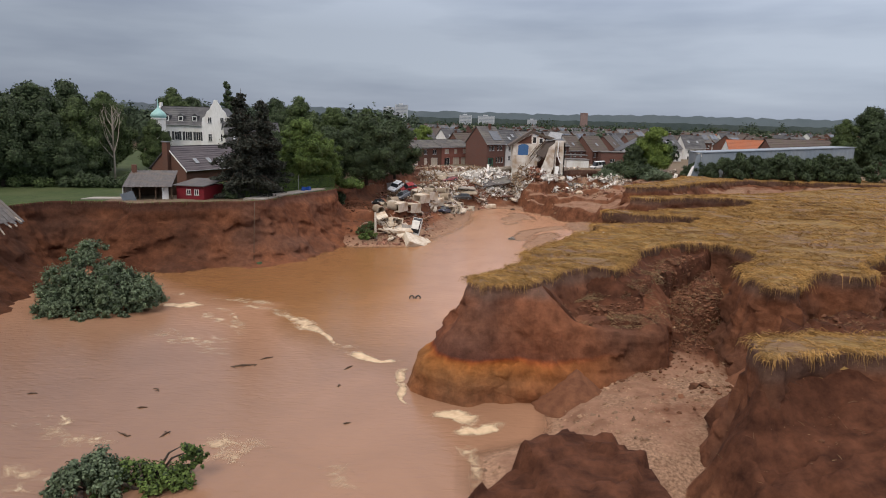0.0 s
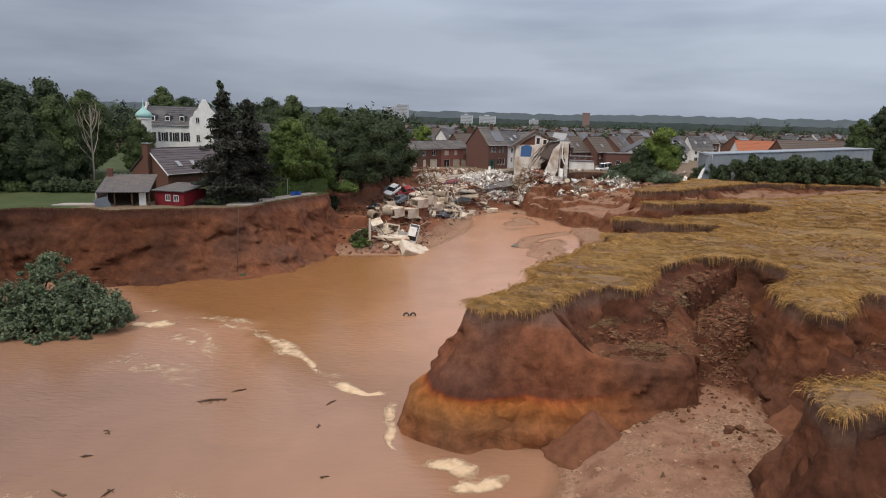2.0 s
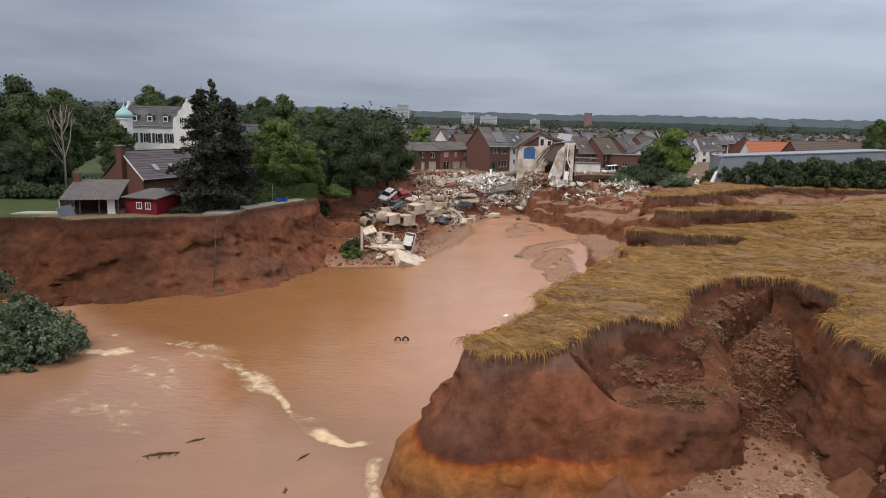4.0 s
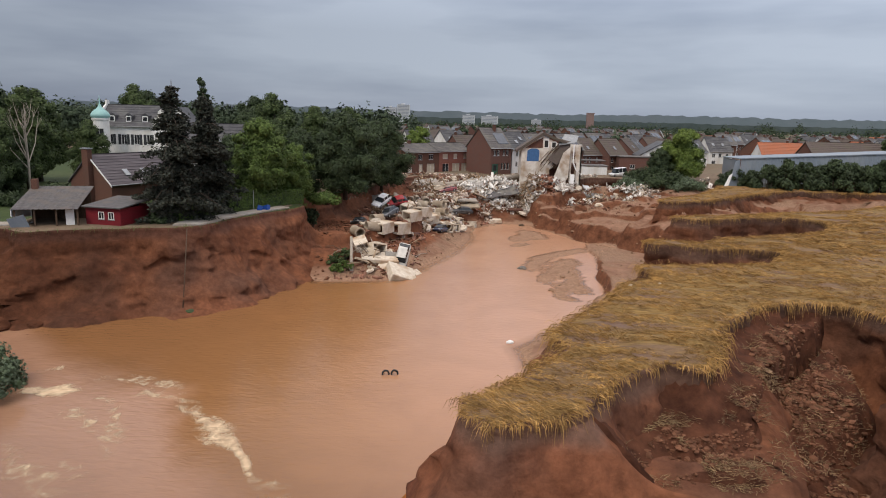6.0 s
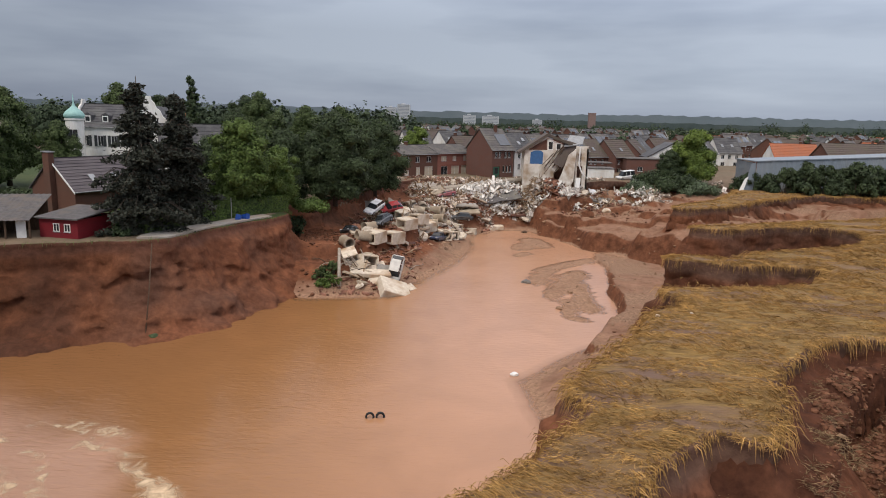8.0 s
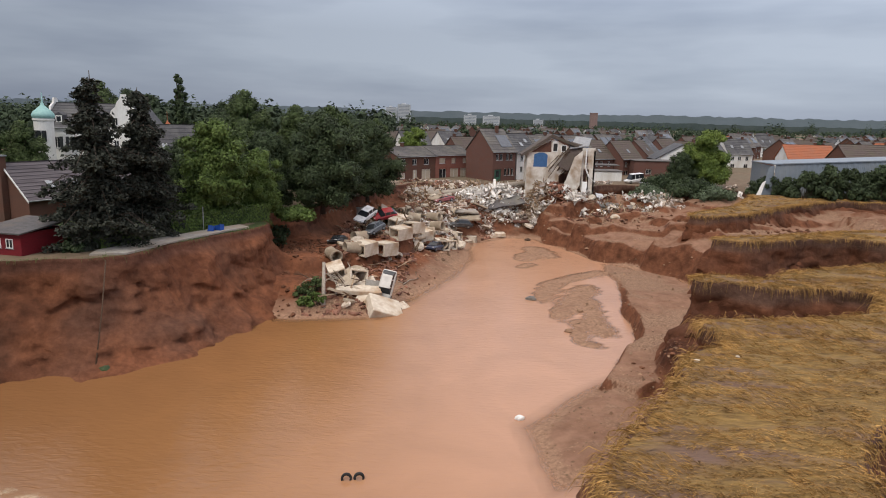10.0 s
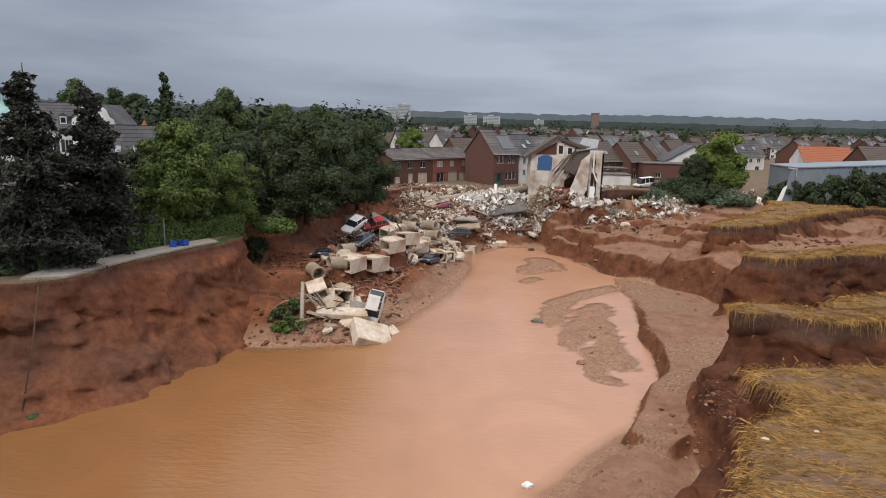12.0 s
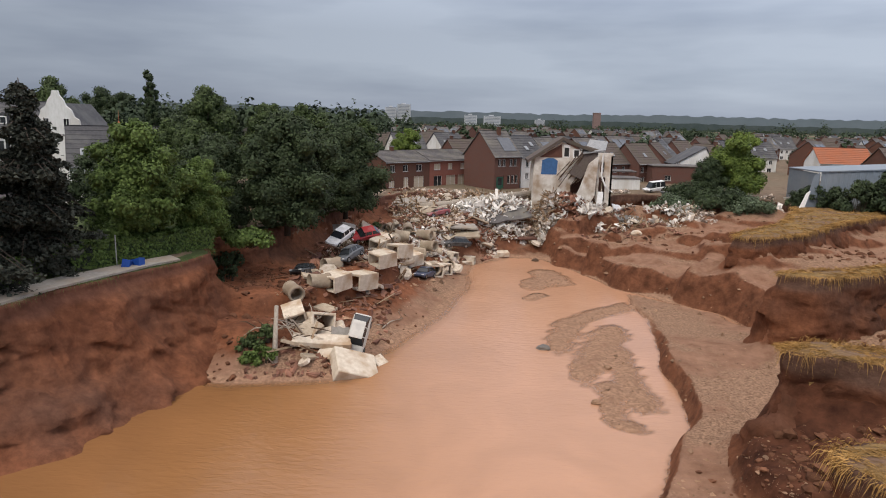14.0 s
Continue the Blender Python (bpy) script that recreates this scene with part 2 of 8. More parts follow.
    rip = n.new("ShaderNodeTexNoise")
    rip.inputs["Scale"].default_value, rip.inputs["Detail"].default_value = 1.1, 4
    rip.inputs["Distortion"].default_value = 0.6
    l.new(mp.outputs["Vector"], rip.inputs["Vector"])
    bu = n.new("ShaderNodeBump")
    bu.inputs["Strength"].default_value, bu.inputs["Distance"].default_value = 0.35, 0.12
    l.new(rip.outputs["Fac"], bu.inputs["Height"])
    l.new(bu.outputs["Normal"], b.inputs["Normal"])
    # the silt hides the bed within half a metre
    dp = n.new("ShaderNodeAttribute")
    dp.attribute_name = "depth"
    veil = n.new("ShaderNodeMapRange")
    veil.interpolation_type = "SMOOTHSTEP"
    veil.inputs["From Min"].default_value, veil.inputs["From Max"].default_value = 0.0, 0.26
    veil.inputs["To Min"].default_value = 0.2
    l.new(dp.outputs["Fac"], veil.inputs["Value"])
    l.new(veil.outputs["Result"], b.inputs["Alpha"])
    return m


def pit_mat(cliff):
    """The ground in the pit: sand and gravel on the flats, loam on steep faces and on the bank over the beach."""
    m = cliff.copy()
    m.name = "pit_ground"
    n, l = m.node_tree.nodes, m.node_tree.links
    b = n["Principled BSDF"]
    loam = b.inputs["Base Color"].links[0].from_socket
    geo = n.new("ShaderNodeNewGeometry")

    def tex(scale, detail=5):
        t = n.new("ShaderNodeTexNoise")
        t.inputs["Scale"].default_value, t.inputs["Detail"].default_value, t.inputs["Roughness"].default_value = scale, detail, 0.62
        l.new(geo.outputs["Position"], t.inputs["Vector"])
        return t.outputs["Fac"]

    def ramp(src, p0, c0, p1, c1):
        r = n.new("ShaderNodeValToRGB")
        e = r.color_ramp.elements
        e[0].position, e[0].color, e[1].position, e[1].color = p0, (*c0, 1), p1, (*c1, 1)
        l.new(src, r.inputs["Fac"])
        return r.outputs["Color"]

    def span(src, lo, hi):
        r = n.new("ShaderNodeMapRange")
        r.interpolation_type = "SMOOTHSTEP"
        r.inputs["From Min"].default_value, r.inputs["From Max"].default_value = lo, hi
        l.new(src, r.inputs["Value"])
        return r.outputs["Result"]

    def calc(op, a, c):
        k = n.new("ShaderNodeMath")
        k.operation = op
        for s, v in ((0, a), (1, c)):
            if isinstance(v, (int, float)):
                k.inputs[s].default_value = v
            else:
                l.new(v, k.inputs[s])
        return k.outputs["Value"]

    def blend(f, a, c):
        x = n.new("ShaderNodeMix")
        x.data_type = "RGBA"
        l.new(f, x.inputs["Factor"])
        l.new(a, x.inputs[6])
        l.new(c, x.inputs[7])
        return x.outputs[2]

    pos = n.new("ShaderNodeSeparateXYZ")
    l.new(geo.outputs["Position"], pos.inputs["Vector"])
    nor = n.new("ShaderNodeSeparateXYZ")
    l.new(geo.outputs["Normal"], nor.inputs["Vector"])
    gravel = ramp(tex(5.0, 8), 0.38, (0.155, 0.093, 0.06), 0.64, (0.345, 0.217, 0.146))
    mud = ramp(tex(0.6, 8), 0.35, (0.185, 0.1, 0.064), 0.66, (0.29, 0.168, 0.113))
    silt = ramp(tex(3.0, 9), 0.36, (0.21, 0.125, 0.082), 0.66, (0.37, 0.228, 0.15))
    bed = blend(span(pos.outputs["Z"], 0.42, 0.18), blend(span(tex(0.11, 5), 0.44, 0.56), mud, gravel), silt)
    wob = calc("MULTIPLY", tex(0.35, 4), 2.4)
    high = span(calc("ADD", pos.outputs["Z"], wob), 2.3, 3.1)
    bank = calc("MULTIPLY", calc("MULTIPLY", high, span(pos.outputs["X"], 10, 4)), span(pos.outputs["Y"], 100, 108))
    spoil = calc("MULTIPLY", span(calc("ADD", pos.outputs["Z"], wob), 2.9, 3.9), span(pos.outputs["Y"], 104, 99))
    steep = span(calc("ADD", nor.outputs["Z"], calc("MULTIPLY", tex(0.8, 4), 0.2)), 0.98, 0.80)
    mid = ramp(tex(0.7, 9), 0.34, (0.085, 0.036, 0.02), 0.68, (0.21, 0.09, 0.05))
    wet = ramp(tex(0.8, 11), 0.32, (0.036, 0.0145, 0.009), 0.7, (0.118, 0.048, 0.027))
    colour = blend(calc("MAXIMUM", spoil, steep), blend(bank, bed, loam), blend(calc("MULTIPLY", bank, 0.8), blend(spoil, mid, wet), loam))
    l.new(colour, b.inputs["Base Color"])
    return m


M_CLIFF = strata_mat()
M_PIT = pit_mat(M_CLIFF)
M_WATER = water_mat()
M_STRAWBED = mat("flattened_wheat", (0.32, 0.2, 0.066), (0.12, 0.072, 0.026), scale=1.7, rough=0.9, bump=1.0, bump_scale=2.6, stretch=(0.5, 2.2, 1), stain=(0.17, 0.105, 0.075), stain_scale=0.3, bump_dist=0.25)
# the trees' shade over the lawn is put into this dark green
M_LAWN = mat("mown_lawn", (0.047, 0.072, 0.018), (0.026, 0.042, 0.012), scale=1.2, rough=0.9, bump=0.5, stain=(0.055, 0.07, 0.024), stain_scale=0.15)
M_SOIL = mat("village_soil", (0.21, 0.15, 0.10), (0.10, 0.07, 0.045), scale=0.6, rough=0.95, bump=0.5, stain=(0.15, 0.12, 0.08), stain_scale=0.06)


def straw_mat():
    m = mat("wheat_straw", (0.49, 0.29, 0.095), (0.20, 0.115, 0.04), scale=0.55, rough=0.75, bump=0, per_island=0.35, spec=0.25)
    return m


M_STRAW = straw_mat()

# ---- ground: land at 8.7 m over the water, the washed-out pit, terraces and gravel ----
LAND = 8.7
RIM_WEST = [(-62, -70), (-60, 30), (-56, 62), (-59, 74), (-63, 87), (-59.5, 92.6), (-52, 94), (-47, 92.4), (-44, 95), (-37, 97.2),
            (-31.8, 99.8), (-30.2, 106), (-26.6, 115.6), (-24.2, 121.6), (-28.5, 126), (-27, 131), (-23.5, 137), (-20.6, 146.5), (-17.4, 163), (-15.5, 172)]
RIM_HEAD = [(-13, 181), (-4, 183.5), (4, 184), (10, 183), (13, 178), (20, 176.5), (24, 182), (27, 189), (35, 190), (38, 186), (46, 190), (54, 187), (56, 180),
            (51.7, 169.6), (46, 158.6), (41.6, 152.4), (35, 146.8), (32.2, 142.6), (32.5, 140.6), (36, 141.6), (39.4, 143.4), (45, 148.6), (50.3, 154.8), (57, 161.4), (64, 166.4), (70, 168), (77, 167), (95, 166), (112, 164), (110, 160), (92, 157), (75, 146), (58, 133)]
RIM_GULLY = [(46.5, 129.3), (41.2, 126.3), (34.7, 123.8), (29.4, 122), (28.5, 120.6), (32.7, 119.6), (39.3, 122.4), (46, 125), (49.9, 121.6), (48.7, 115.5),
             (44, 110), (36, 106.4), (32.4, 104.8), (29, 103.2), (26.1, 99.8), (24, 100.8), (21.6, 101), (19.3, 100.2), (19, 98.6), (20.7, 97.8), (23.2, 97.3), (25.3, 96.4), (28.3, 97), (31.5, 97), (33.5, 95),
             (30, 89.8), (23, 87.3), (17.8, 86.9), (16.1, 86.3), (15.6, 85), (16.7, 82.6), (15.2, 81), (13.4, 79.6), (11.5, 75.6), (9.4, 71.6), (7.6, 68.8), (5.8, 66)]
RIM_FIELD = [(4.9, 64.5), (6.4, 62.8), (5.6, 61), (4.3, 59.6), (3.3, 57.8), (-0.2, 54), (0, 52.2), (2, 51), (5.8, 52.8), (7, 56.3), (11, 60.3), (12.9, 58.6), (15.1, 62.4),
             (17.2, 68), (20.8, 73), (25, 74.8), (29.3, 73.6), (29.8, 67.5), (27.7, 64.5), (24.4, 61.4), (24.1, 56.9), (25.2, 52.5), (27, 55), (31.5, 61.4),
             (33.5, 59.4), (36.4, 59.9), (38.2, 66.2), (43.7, 71.4), (50, 70), (48, 55), (40, 44), (26.5, 42), (22.4, 42), (17.3, 40.6), (16.6, 36),
             (18.3, 37), (21.3, 37.9), (24.2, 38), (34, 36), (40, 25), (36, 5), (30, -20), (20, -70)]
RIM = RIM_WEST + RIM_HEAD + RIM_GULLY + RIM_FIELD


def hash3(i, j, k):
    h = (i * 374761393 + j * 668265263 + k * 2147483647 + 974634777) & 0xFFFFFFFF
    h = ((h ^ (h >> 13)) * 1274126177) & 0xFFFFFFFF
    h = ((h ^ (h >> 16)) * 2246822519) & 0xFFFFFFFF
    return ((h ^ (h >> 13)) & 0xFFFF) / 65535.0


def vnoise(x, y, z=0.0, seed=0):
    """Smooth value noise from -1 to 1 over arrays."""
    x, y, z = np.broadcast_arrays(np.asarray(x, float), np.asarray(y, float), np.asarray(z, float))
    i, j, k = (np.floor(a).astype(np.int64) for a in (x, y, z))
    u, v, w = x - i, y - j, z - k
    u, v, w = (a * a * (3 - 2 * a) for a in (u, v, w))
    k = k + seed * 131
    r = 0
    for di, fu in ((0, 1 - u), (1, u)):
        for dj, fv in ((0, 1 - v), (1, v)):
            for dk, fw in ((0, 1 - w), (1, w)):
                r = r + hash3(i + di, j + dj, k + dk) * fu * fv * fw
    return r * 2 - 1


def fbm(x, y, z=0.0, octaves=4, seed=0):
    r, a = 0, 1.0
    x, y, z = np.asarray(x, float), np.asarray(y, float), np.asarray(z, float)
    for o in range(octaves):
        r = r + a * vnoise(x, y, z, seed + o * 7)
        x, y, z, a = x * 2.03 + 5.1, y * 2.03 - 3.7, z * 2.03 + 1.3, a * 0.5
    return r / 1.9


def facets(x, y, z, scale, seed):
    """Flat-faced blocks: each cell of a broken pattern has its own offset and lean; about -1 to 1."""
    px, py, pz = x * scale, y * scale, z * scale
    i, j, k = (np.floor(a).astype(np.int64) for a in (px, py, pz))
    best = np.full(px.shape, 1e9)
    val = np.zeros(px.shape)
    for di in (-1, 0, 1):
        for dj in (-1, 0, 1):
            for dk in (-1, 0, 1):
                a, b, c = i + di, j + dj, k + dk + seed * 57
                ox, oy, oz = hash3(a, b, c), hash3(a + 91, b, c), hash3(a, b + 77, c)
                ex, ey, ez = px - (i + di + ox), py - (j + dj + oy), pz - (k + dk + oz)
                d = ex * ex + ey * ey + ez * ez
                v = (ox + oy - oz - 0.5) * 0.9 + 1.2 * (ex * (oy - 0.5) + ey * (oz - 0.5) + ez * (ox - 0.2))
                val = np.where(d < best, v, val)
                best = np.minimum(best, d)
    return val


def inside_distance(x, y, poly):
    """Signed distance to a polygon: positive inside."""
    d = np.full(x.shape, 1e9)
    ins = np.zeros(x.shape, bool)
    for (ax, ay), (bx, by) in zip(poly, poly[1:] + poly[:1]):
        ex, ey = bx - ax, by - ay
        t = np.clip(((x - ax) * ex + (y - ay) * ey) / (ex * ex + ey * ey), 0, 1)
        d = np.minimum(d, (x - ax - t * ex) ** 2 + (y - ay - t * ey) ** 2)
        cross = (ay > y) != (by > y)
        with np.errstate(divide="ignore", invalid="ignore"):
            ins ^= cross & (x < ex * (y - ay) / (ey if ey else 1e-9) + ax)
    return np.where(ins, 1, -1) * np.sqrt(d)


def smooth(e0, e1, v):
    t = np.clip((v - e0) / (e1 - e0), 0, 1)
    return t * t * (3 - 2 * t)


def slump_top(x, y):
    """The slumped slope in the bowl behind the spur's lower wall."""
    return np.minimum(np.maximum(np.clip(4.5 + 0.3 * (y - 52.6), 4.4, 7.5), 8.3 - 1.05 * np.maximum(x - 5.8, 0)), 8.2)


# ground shapes inside the pit: outline, height function, width of the edge
PATCHES = [
    ([(0, 41), (4.5, 43.5), (5.5, 48), (9, 53.5), (13, 57), (22, 62), (28, 66), (24, 56), (24, 47), (16, 36), (8, 32), (0, 35)], lambda x, y: 0.7 + 0.07 * np.clip(x, 0, 30) + 0 * y, 5.0),
    ([(11, 53), (14, 59), (19, 69), (25, 74), (29, 73), (28, 65), (23, 60), (24, 53), (19, 51)], lambda x, y: np.clip(1.5 + 0.22 * (y - 52), 1.4, 6.2) + 0.12 * np.clip(x - 19, 0, 6) , 3.0),
    ([(5.2, 52.6), (8.7, 52.9), (12, 53.2), (15.7, 53.6), (16.5, 55.5), (16.9, 58.5), (18.2, 63), (21, 68), (26, 71), (30, 77), (20, 78), (15, 72), (13.4, 66), (12, 64), (8, 63), (4, 56)],
     lambda x, y: slump_top(x, y), 0.8),
    ([(16.5, 44.5), (21, 51), (26.5, 57.5), (32, 61), (37, 60), (48, 68), (48, 52), (30, 43), (20, 41)], lambda x, y: np.clip(3.4 + 0.2 * (x - 20), 3, 5.4), 3.0),
    ([(12, 37), (16, 42), (24, 45), (40, 47), (40, 20), (14, 20), (11, 28)], lambda x, y: 3.2 + 0.16 * (x - 12) + 1.6 * fbm(x * 0.17, y * 0.17, 0, 3, 15), 4.0),
    ([(3.2, 37), (6.5, 37.8), (9.6, 38), (12, 34), (13, 20), (-3, 20), (-1.5, 31)], lambda x, y: 4.3 + 0 * x, 2.6),
    ([(3.5, 87), (8, 92.5), (12.7, 98), (18, 98), (15.5, 88), (11, 80), (5, 77)], lambda x, y: 0.3 + 0.07 * (x - 3), 4.0),
    ([(20.6, 146), (19.6, 131), (18.7, 124.8), (17.3, 110), (14.5, 101), (11.2, 94), (13.5, 91), (18, 96), (24, 104), (30, 105), (44, 111), (49, 117), (40, 122), (30, 118), (29, 123), (32, 127), (30, 137), (25, 141)],
     lambda x, y: 0.5 + 1.05 * smooth(134, 119, y) + 0.2 * np.clip(x - 29, 0, 30), 0.9),
    ([(15, 84), (14.8, 90), (14.4, 95), (16, 99), (24, 99), (34, 96), (32, 90), (22, 88), (17, 87)], lambda x, y: 3.7 + 0.22 * np.clip(x - 16.5, 0, 20), 2.2),
    ([(13.5, 162), (17, 155), (19.4, 148), (25.7, 143.5), (30, 138), (33, 126), (44, 132), (60, 134), (115, 162), (77, 172), (60, 177), (44, 190), (28, 189), (24, 182), (12, 172)],
     lambda x, y: 3.0 + 0.05 * np.clip(x - 30, 0, 60) + 0.10 * np.clip(y - 156, 0, 40), 1.6),
    ([(26, 143), (30, 138), (33, 128), (44, 132), (60, 134), (115, 162), (77, 172), (60, 177), (42, 186), (33, 160), (30, 150)],
     lambda x, y: 4.4 + 0.05 * np.clip(x - 30, 0, 60), 1.3),
    ([(24, 168), (40, 164), (60, 178), (44, 190), (28, 190), (22, 181)], lambda x, y: 5.2 + 0.12 * (y - 168), 4.0),
    ([(-45, 119), (-45, 150), (-40, 172), (-20, 205), (10, 205), (18, 195), (16, 168), (6, 166.5), (1, 160), (0, 156), (0.5, 146), (-2, 132), (-5.6, 122), (-9.4, 111.6), (-20.5, 109)],
     lambda x, y: np.clip(2.5 + 0.16 * (y - 146), 2.5, 7.8), 9.0),
    ([(-19.4, 120), (-15.6, 123), (-12.4, 126.4), (-9.8, 132), (-7.6, 139), (-7.2, 145), (-8.4, 151), (-10, 156), (-16, 162), (-40, 164), (-45, 120)], lambda x, y: 4.4 + 0.02 * (y - 120), 2.4),
    ([(8, 171), (8, 188), (26, 190), (27, 180), (20, 173)], lambda x, y: 8.3 + 0 * x, 4.5),
    ([(10, 170.5), (9, 177), (12, 180), (19, 180), (22, 177), (20, 171)], lambda x, y: 10.6 - 0.2 * np.abs(x - 15), 4.0),
    ([(1, 164), (8, 169), (16, 168), (24, 178), (14, 180), (-6, 184), (-10, 172)], lambda x, y: 2.0 + 0.28 * (y - 164), 5.0),
]


# long gravel bars in the shallows: two ends and half width
BARS = [(8, 148.5, 12, 152.5, 2.6), (10.8, 157, 12.4, 151, 2.2), (6.6, 141, 9, 143.5, 1.4), (19, 139.6, 11.8, 132.4, 1.9), (11.8, 132.4, 8.6, 123.4, 2.0), (8.6, 123.4, 6.6, 118.6, 1.5), (15.4, 129.6, 12.2, 119.6, 2.1), (12.2, 119.6, 9, 114.4, 2.2), (9, 114.4, 6.4, 111, 1.5), (4.3, 121.8, 7.4, 125.6, 1.4), (8, 109.2, 12.6, 105.4, 1.5), (14.8, 122, 14.2, 110, 1.7), (12.6, 113.5, 11, 107.5, 1.6)]


def pit_floor(x, y):
    """Height of the ground inside the pit, without the rim's cliffs."""
    z = np.full(x.shape, -1.4)
    # a shallow spread of gravel at the inflow
    fan = smooth(0, 6, inside_distance(x, y, [(5, 168), (25, 160), (27, 131), (25, 116), (18, 98), (7, 102), (3, 128), (2, 152)]))
    u, v = x * 0.78 + y * 0.62, -x * 0.62 + y * 0.78
    bars = fbm(u * 0.05, v * 0.22, 0, 4, 31) + 0.5 * fbm(u * 0.16, v * 0.8, 0, 3, 37)
    crest = np.full(x.shape, -0.8)
    for ax, ay, bx, by, w in BARS:
        ex, ey = bx - ax, by - ay
        t = np.clip(((x - ax) * ex + (y - ay) * ey) / (ex * ex + ey * ey), 0, 1)
        crest = np.maximum(crest, 1 - np.hypot(x - ax - t * ex, y - ay - t * ey) / w)
    z = z + fan * (1.2 + 0.42 * crest + 0.1 * bars + 0.2 * fbm(u * 0.5, v * 1.7, 0, 4, 44))
    for poly, top, width in PATCHES:
        px, py = zip(*poly)
        near = (x > min(px) - 5) & (x < max(px) + 5) & (y > min(py) - 5) & (y < max(py) + 5)
        if not near.any():
            continue
        u, v = x[near], y[near]
        d = inside_distance(u, v, poly) + 0.35 * width ** 0.5 * fbm(u * 0.22, v * 0.22, 0, 4, len(poly)) + (1.5 * fbm(u * 0.12, v * 0.12, 0, 3, 17 + len(poly)) if width < 2 and len(poly) > 9 else 0)
        h = top(u, v) + 0.45 * fbm(u * 0.16, v * 0.16, 0, 4, 3 + len(poly)) * np.minimum(1, top(u, v) / 2)
        z[near] = np.maximum(z[near], -0.2 + (h + 0.2) * smooth(0, width, d) - 1.2 * smooth(0, -3, d))
    # the washed terraces before the village break down in ledges
    ledge = smooth(0, 3, inside_distance(x, y, [(13, 163), (18, 150), (24, 141), (31, 138), (33, 125), (60, 133), (112, 161), (60, 178), (44, 190), (28, 190), (22, 182), (4, 182), (4, 172)]))
    on = ledge > 0
    if on.any():
        u, v = x[on], y[on]
        wu, wv = u + 2.2 * fbm(u * 0.13, v * 0.13, 0, 3, 73), v + 2.2 * fbm(u * 0.13, v * 0.13, 0, 3, 75)
        zz = z[on] + 0.9 * fbm(u * 0.07, v * 0.09, 0, 4, 61) + 1.7 * facets(wu, wv * 1.3, 0 * u, 0.1, 4) + 0.5 * facets(wu, wv * 1.5, 0 * u, 0.3, 6)
        q = zz / 1.15
        zz = 0.62 * zz + 0.38 * (np.floor(q) + smooth(0.84, 1.0, q - np.floor(q))) * 1.15
        z[on] += (np.maximum(zz, 0.3) - z[on]) * ledge[on]
    # loose lumps everywhere
    z = z + np.where(z > 0.25, (0.16 - 0.11 * ledge) * fbm(x * 0.6, y * 0.6, 0, 3, 63) + 0.07 * vnoise(x * 2.1, y * 2.1, 0, 69), 0)
    # blocky spoil on the high ground of the south-east corner
    spoil = smooth(1.6, 2.6, z) * smooth(80, 74, y)
    on = spoil > 0
    if on.any():
        u, v = x[on], y[on]
        z[on] += spoil[on] * (0.55 * facets(u, v, 0 * u, 0.22, 7) + 0.3 * facets(u, v, 0 * u, 0.6, 9))
    return z


def land_top(x, y, d):
    """Height of the land round the pit; d is the distance to the rim, negative on land."""
    top = LAND + 0.10 * fbm(x * 0.08, y * 0.08, 0, 3, 5) * smooth(400, 100, np.abs(y - 100))
    field = smooth(0, 3, x + 4) * smooth(182, 172, y) * smooth(0, 1.0, -d) * smooth(300, 120, np.abs(y - 80))
    return top + field * (0.3 * fbm(x * 0.3 + y * 0.12, y * 0.75 - x * 0.12, 0, 4, 41) + 0.32 * (0.7 - np.abs(fbm(x * 0.22 + 0.1 * y, y * 0.6 - 0.1 * x, 0, 3, 47))) - 0.02)


def ground_height(x, y):
    d = inside_distance(x, y, RIM)
    floor = np.full(x.shape, -1.4)
    pit = d > -1.5
    if pit.any():
        floor[pit] = pit_floor(x[pit], y[pit])
    top = land_top(x, y, d)
    # close behind the cliff faces the sheet drops steeply
    keep = np.interp(d, [-1.2, -0.6, 0.2, 1.0, 2.6], [1, 0.75, 0.42, 0.12, 0])
    low = np.minimum(floor, top - 0.3)
    return np.where(keep > 0.999, top, low + (top - low) * keep), d


def axis(lo, hi, step, far):
    a = list(np.arange(lo, hi + step / 2, step))
    s, p = step, a[-1]
    while p < far:
        s *= 1.22
        p += s
        a.append(p)
    s, p, b = step, lo, []
    while p > -far:
        s *= 1.22
        p -= s
        b.append(p)
    return np.array(b[::-1] + a)


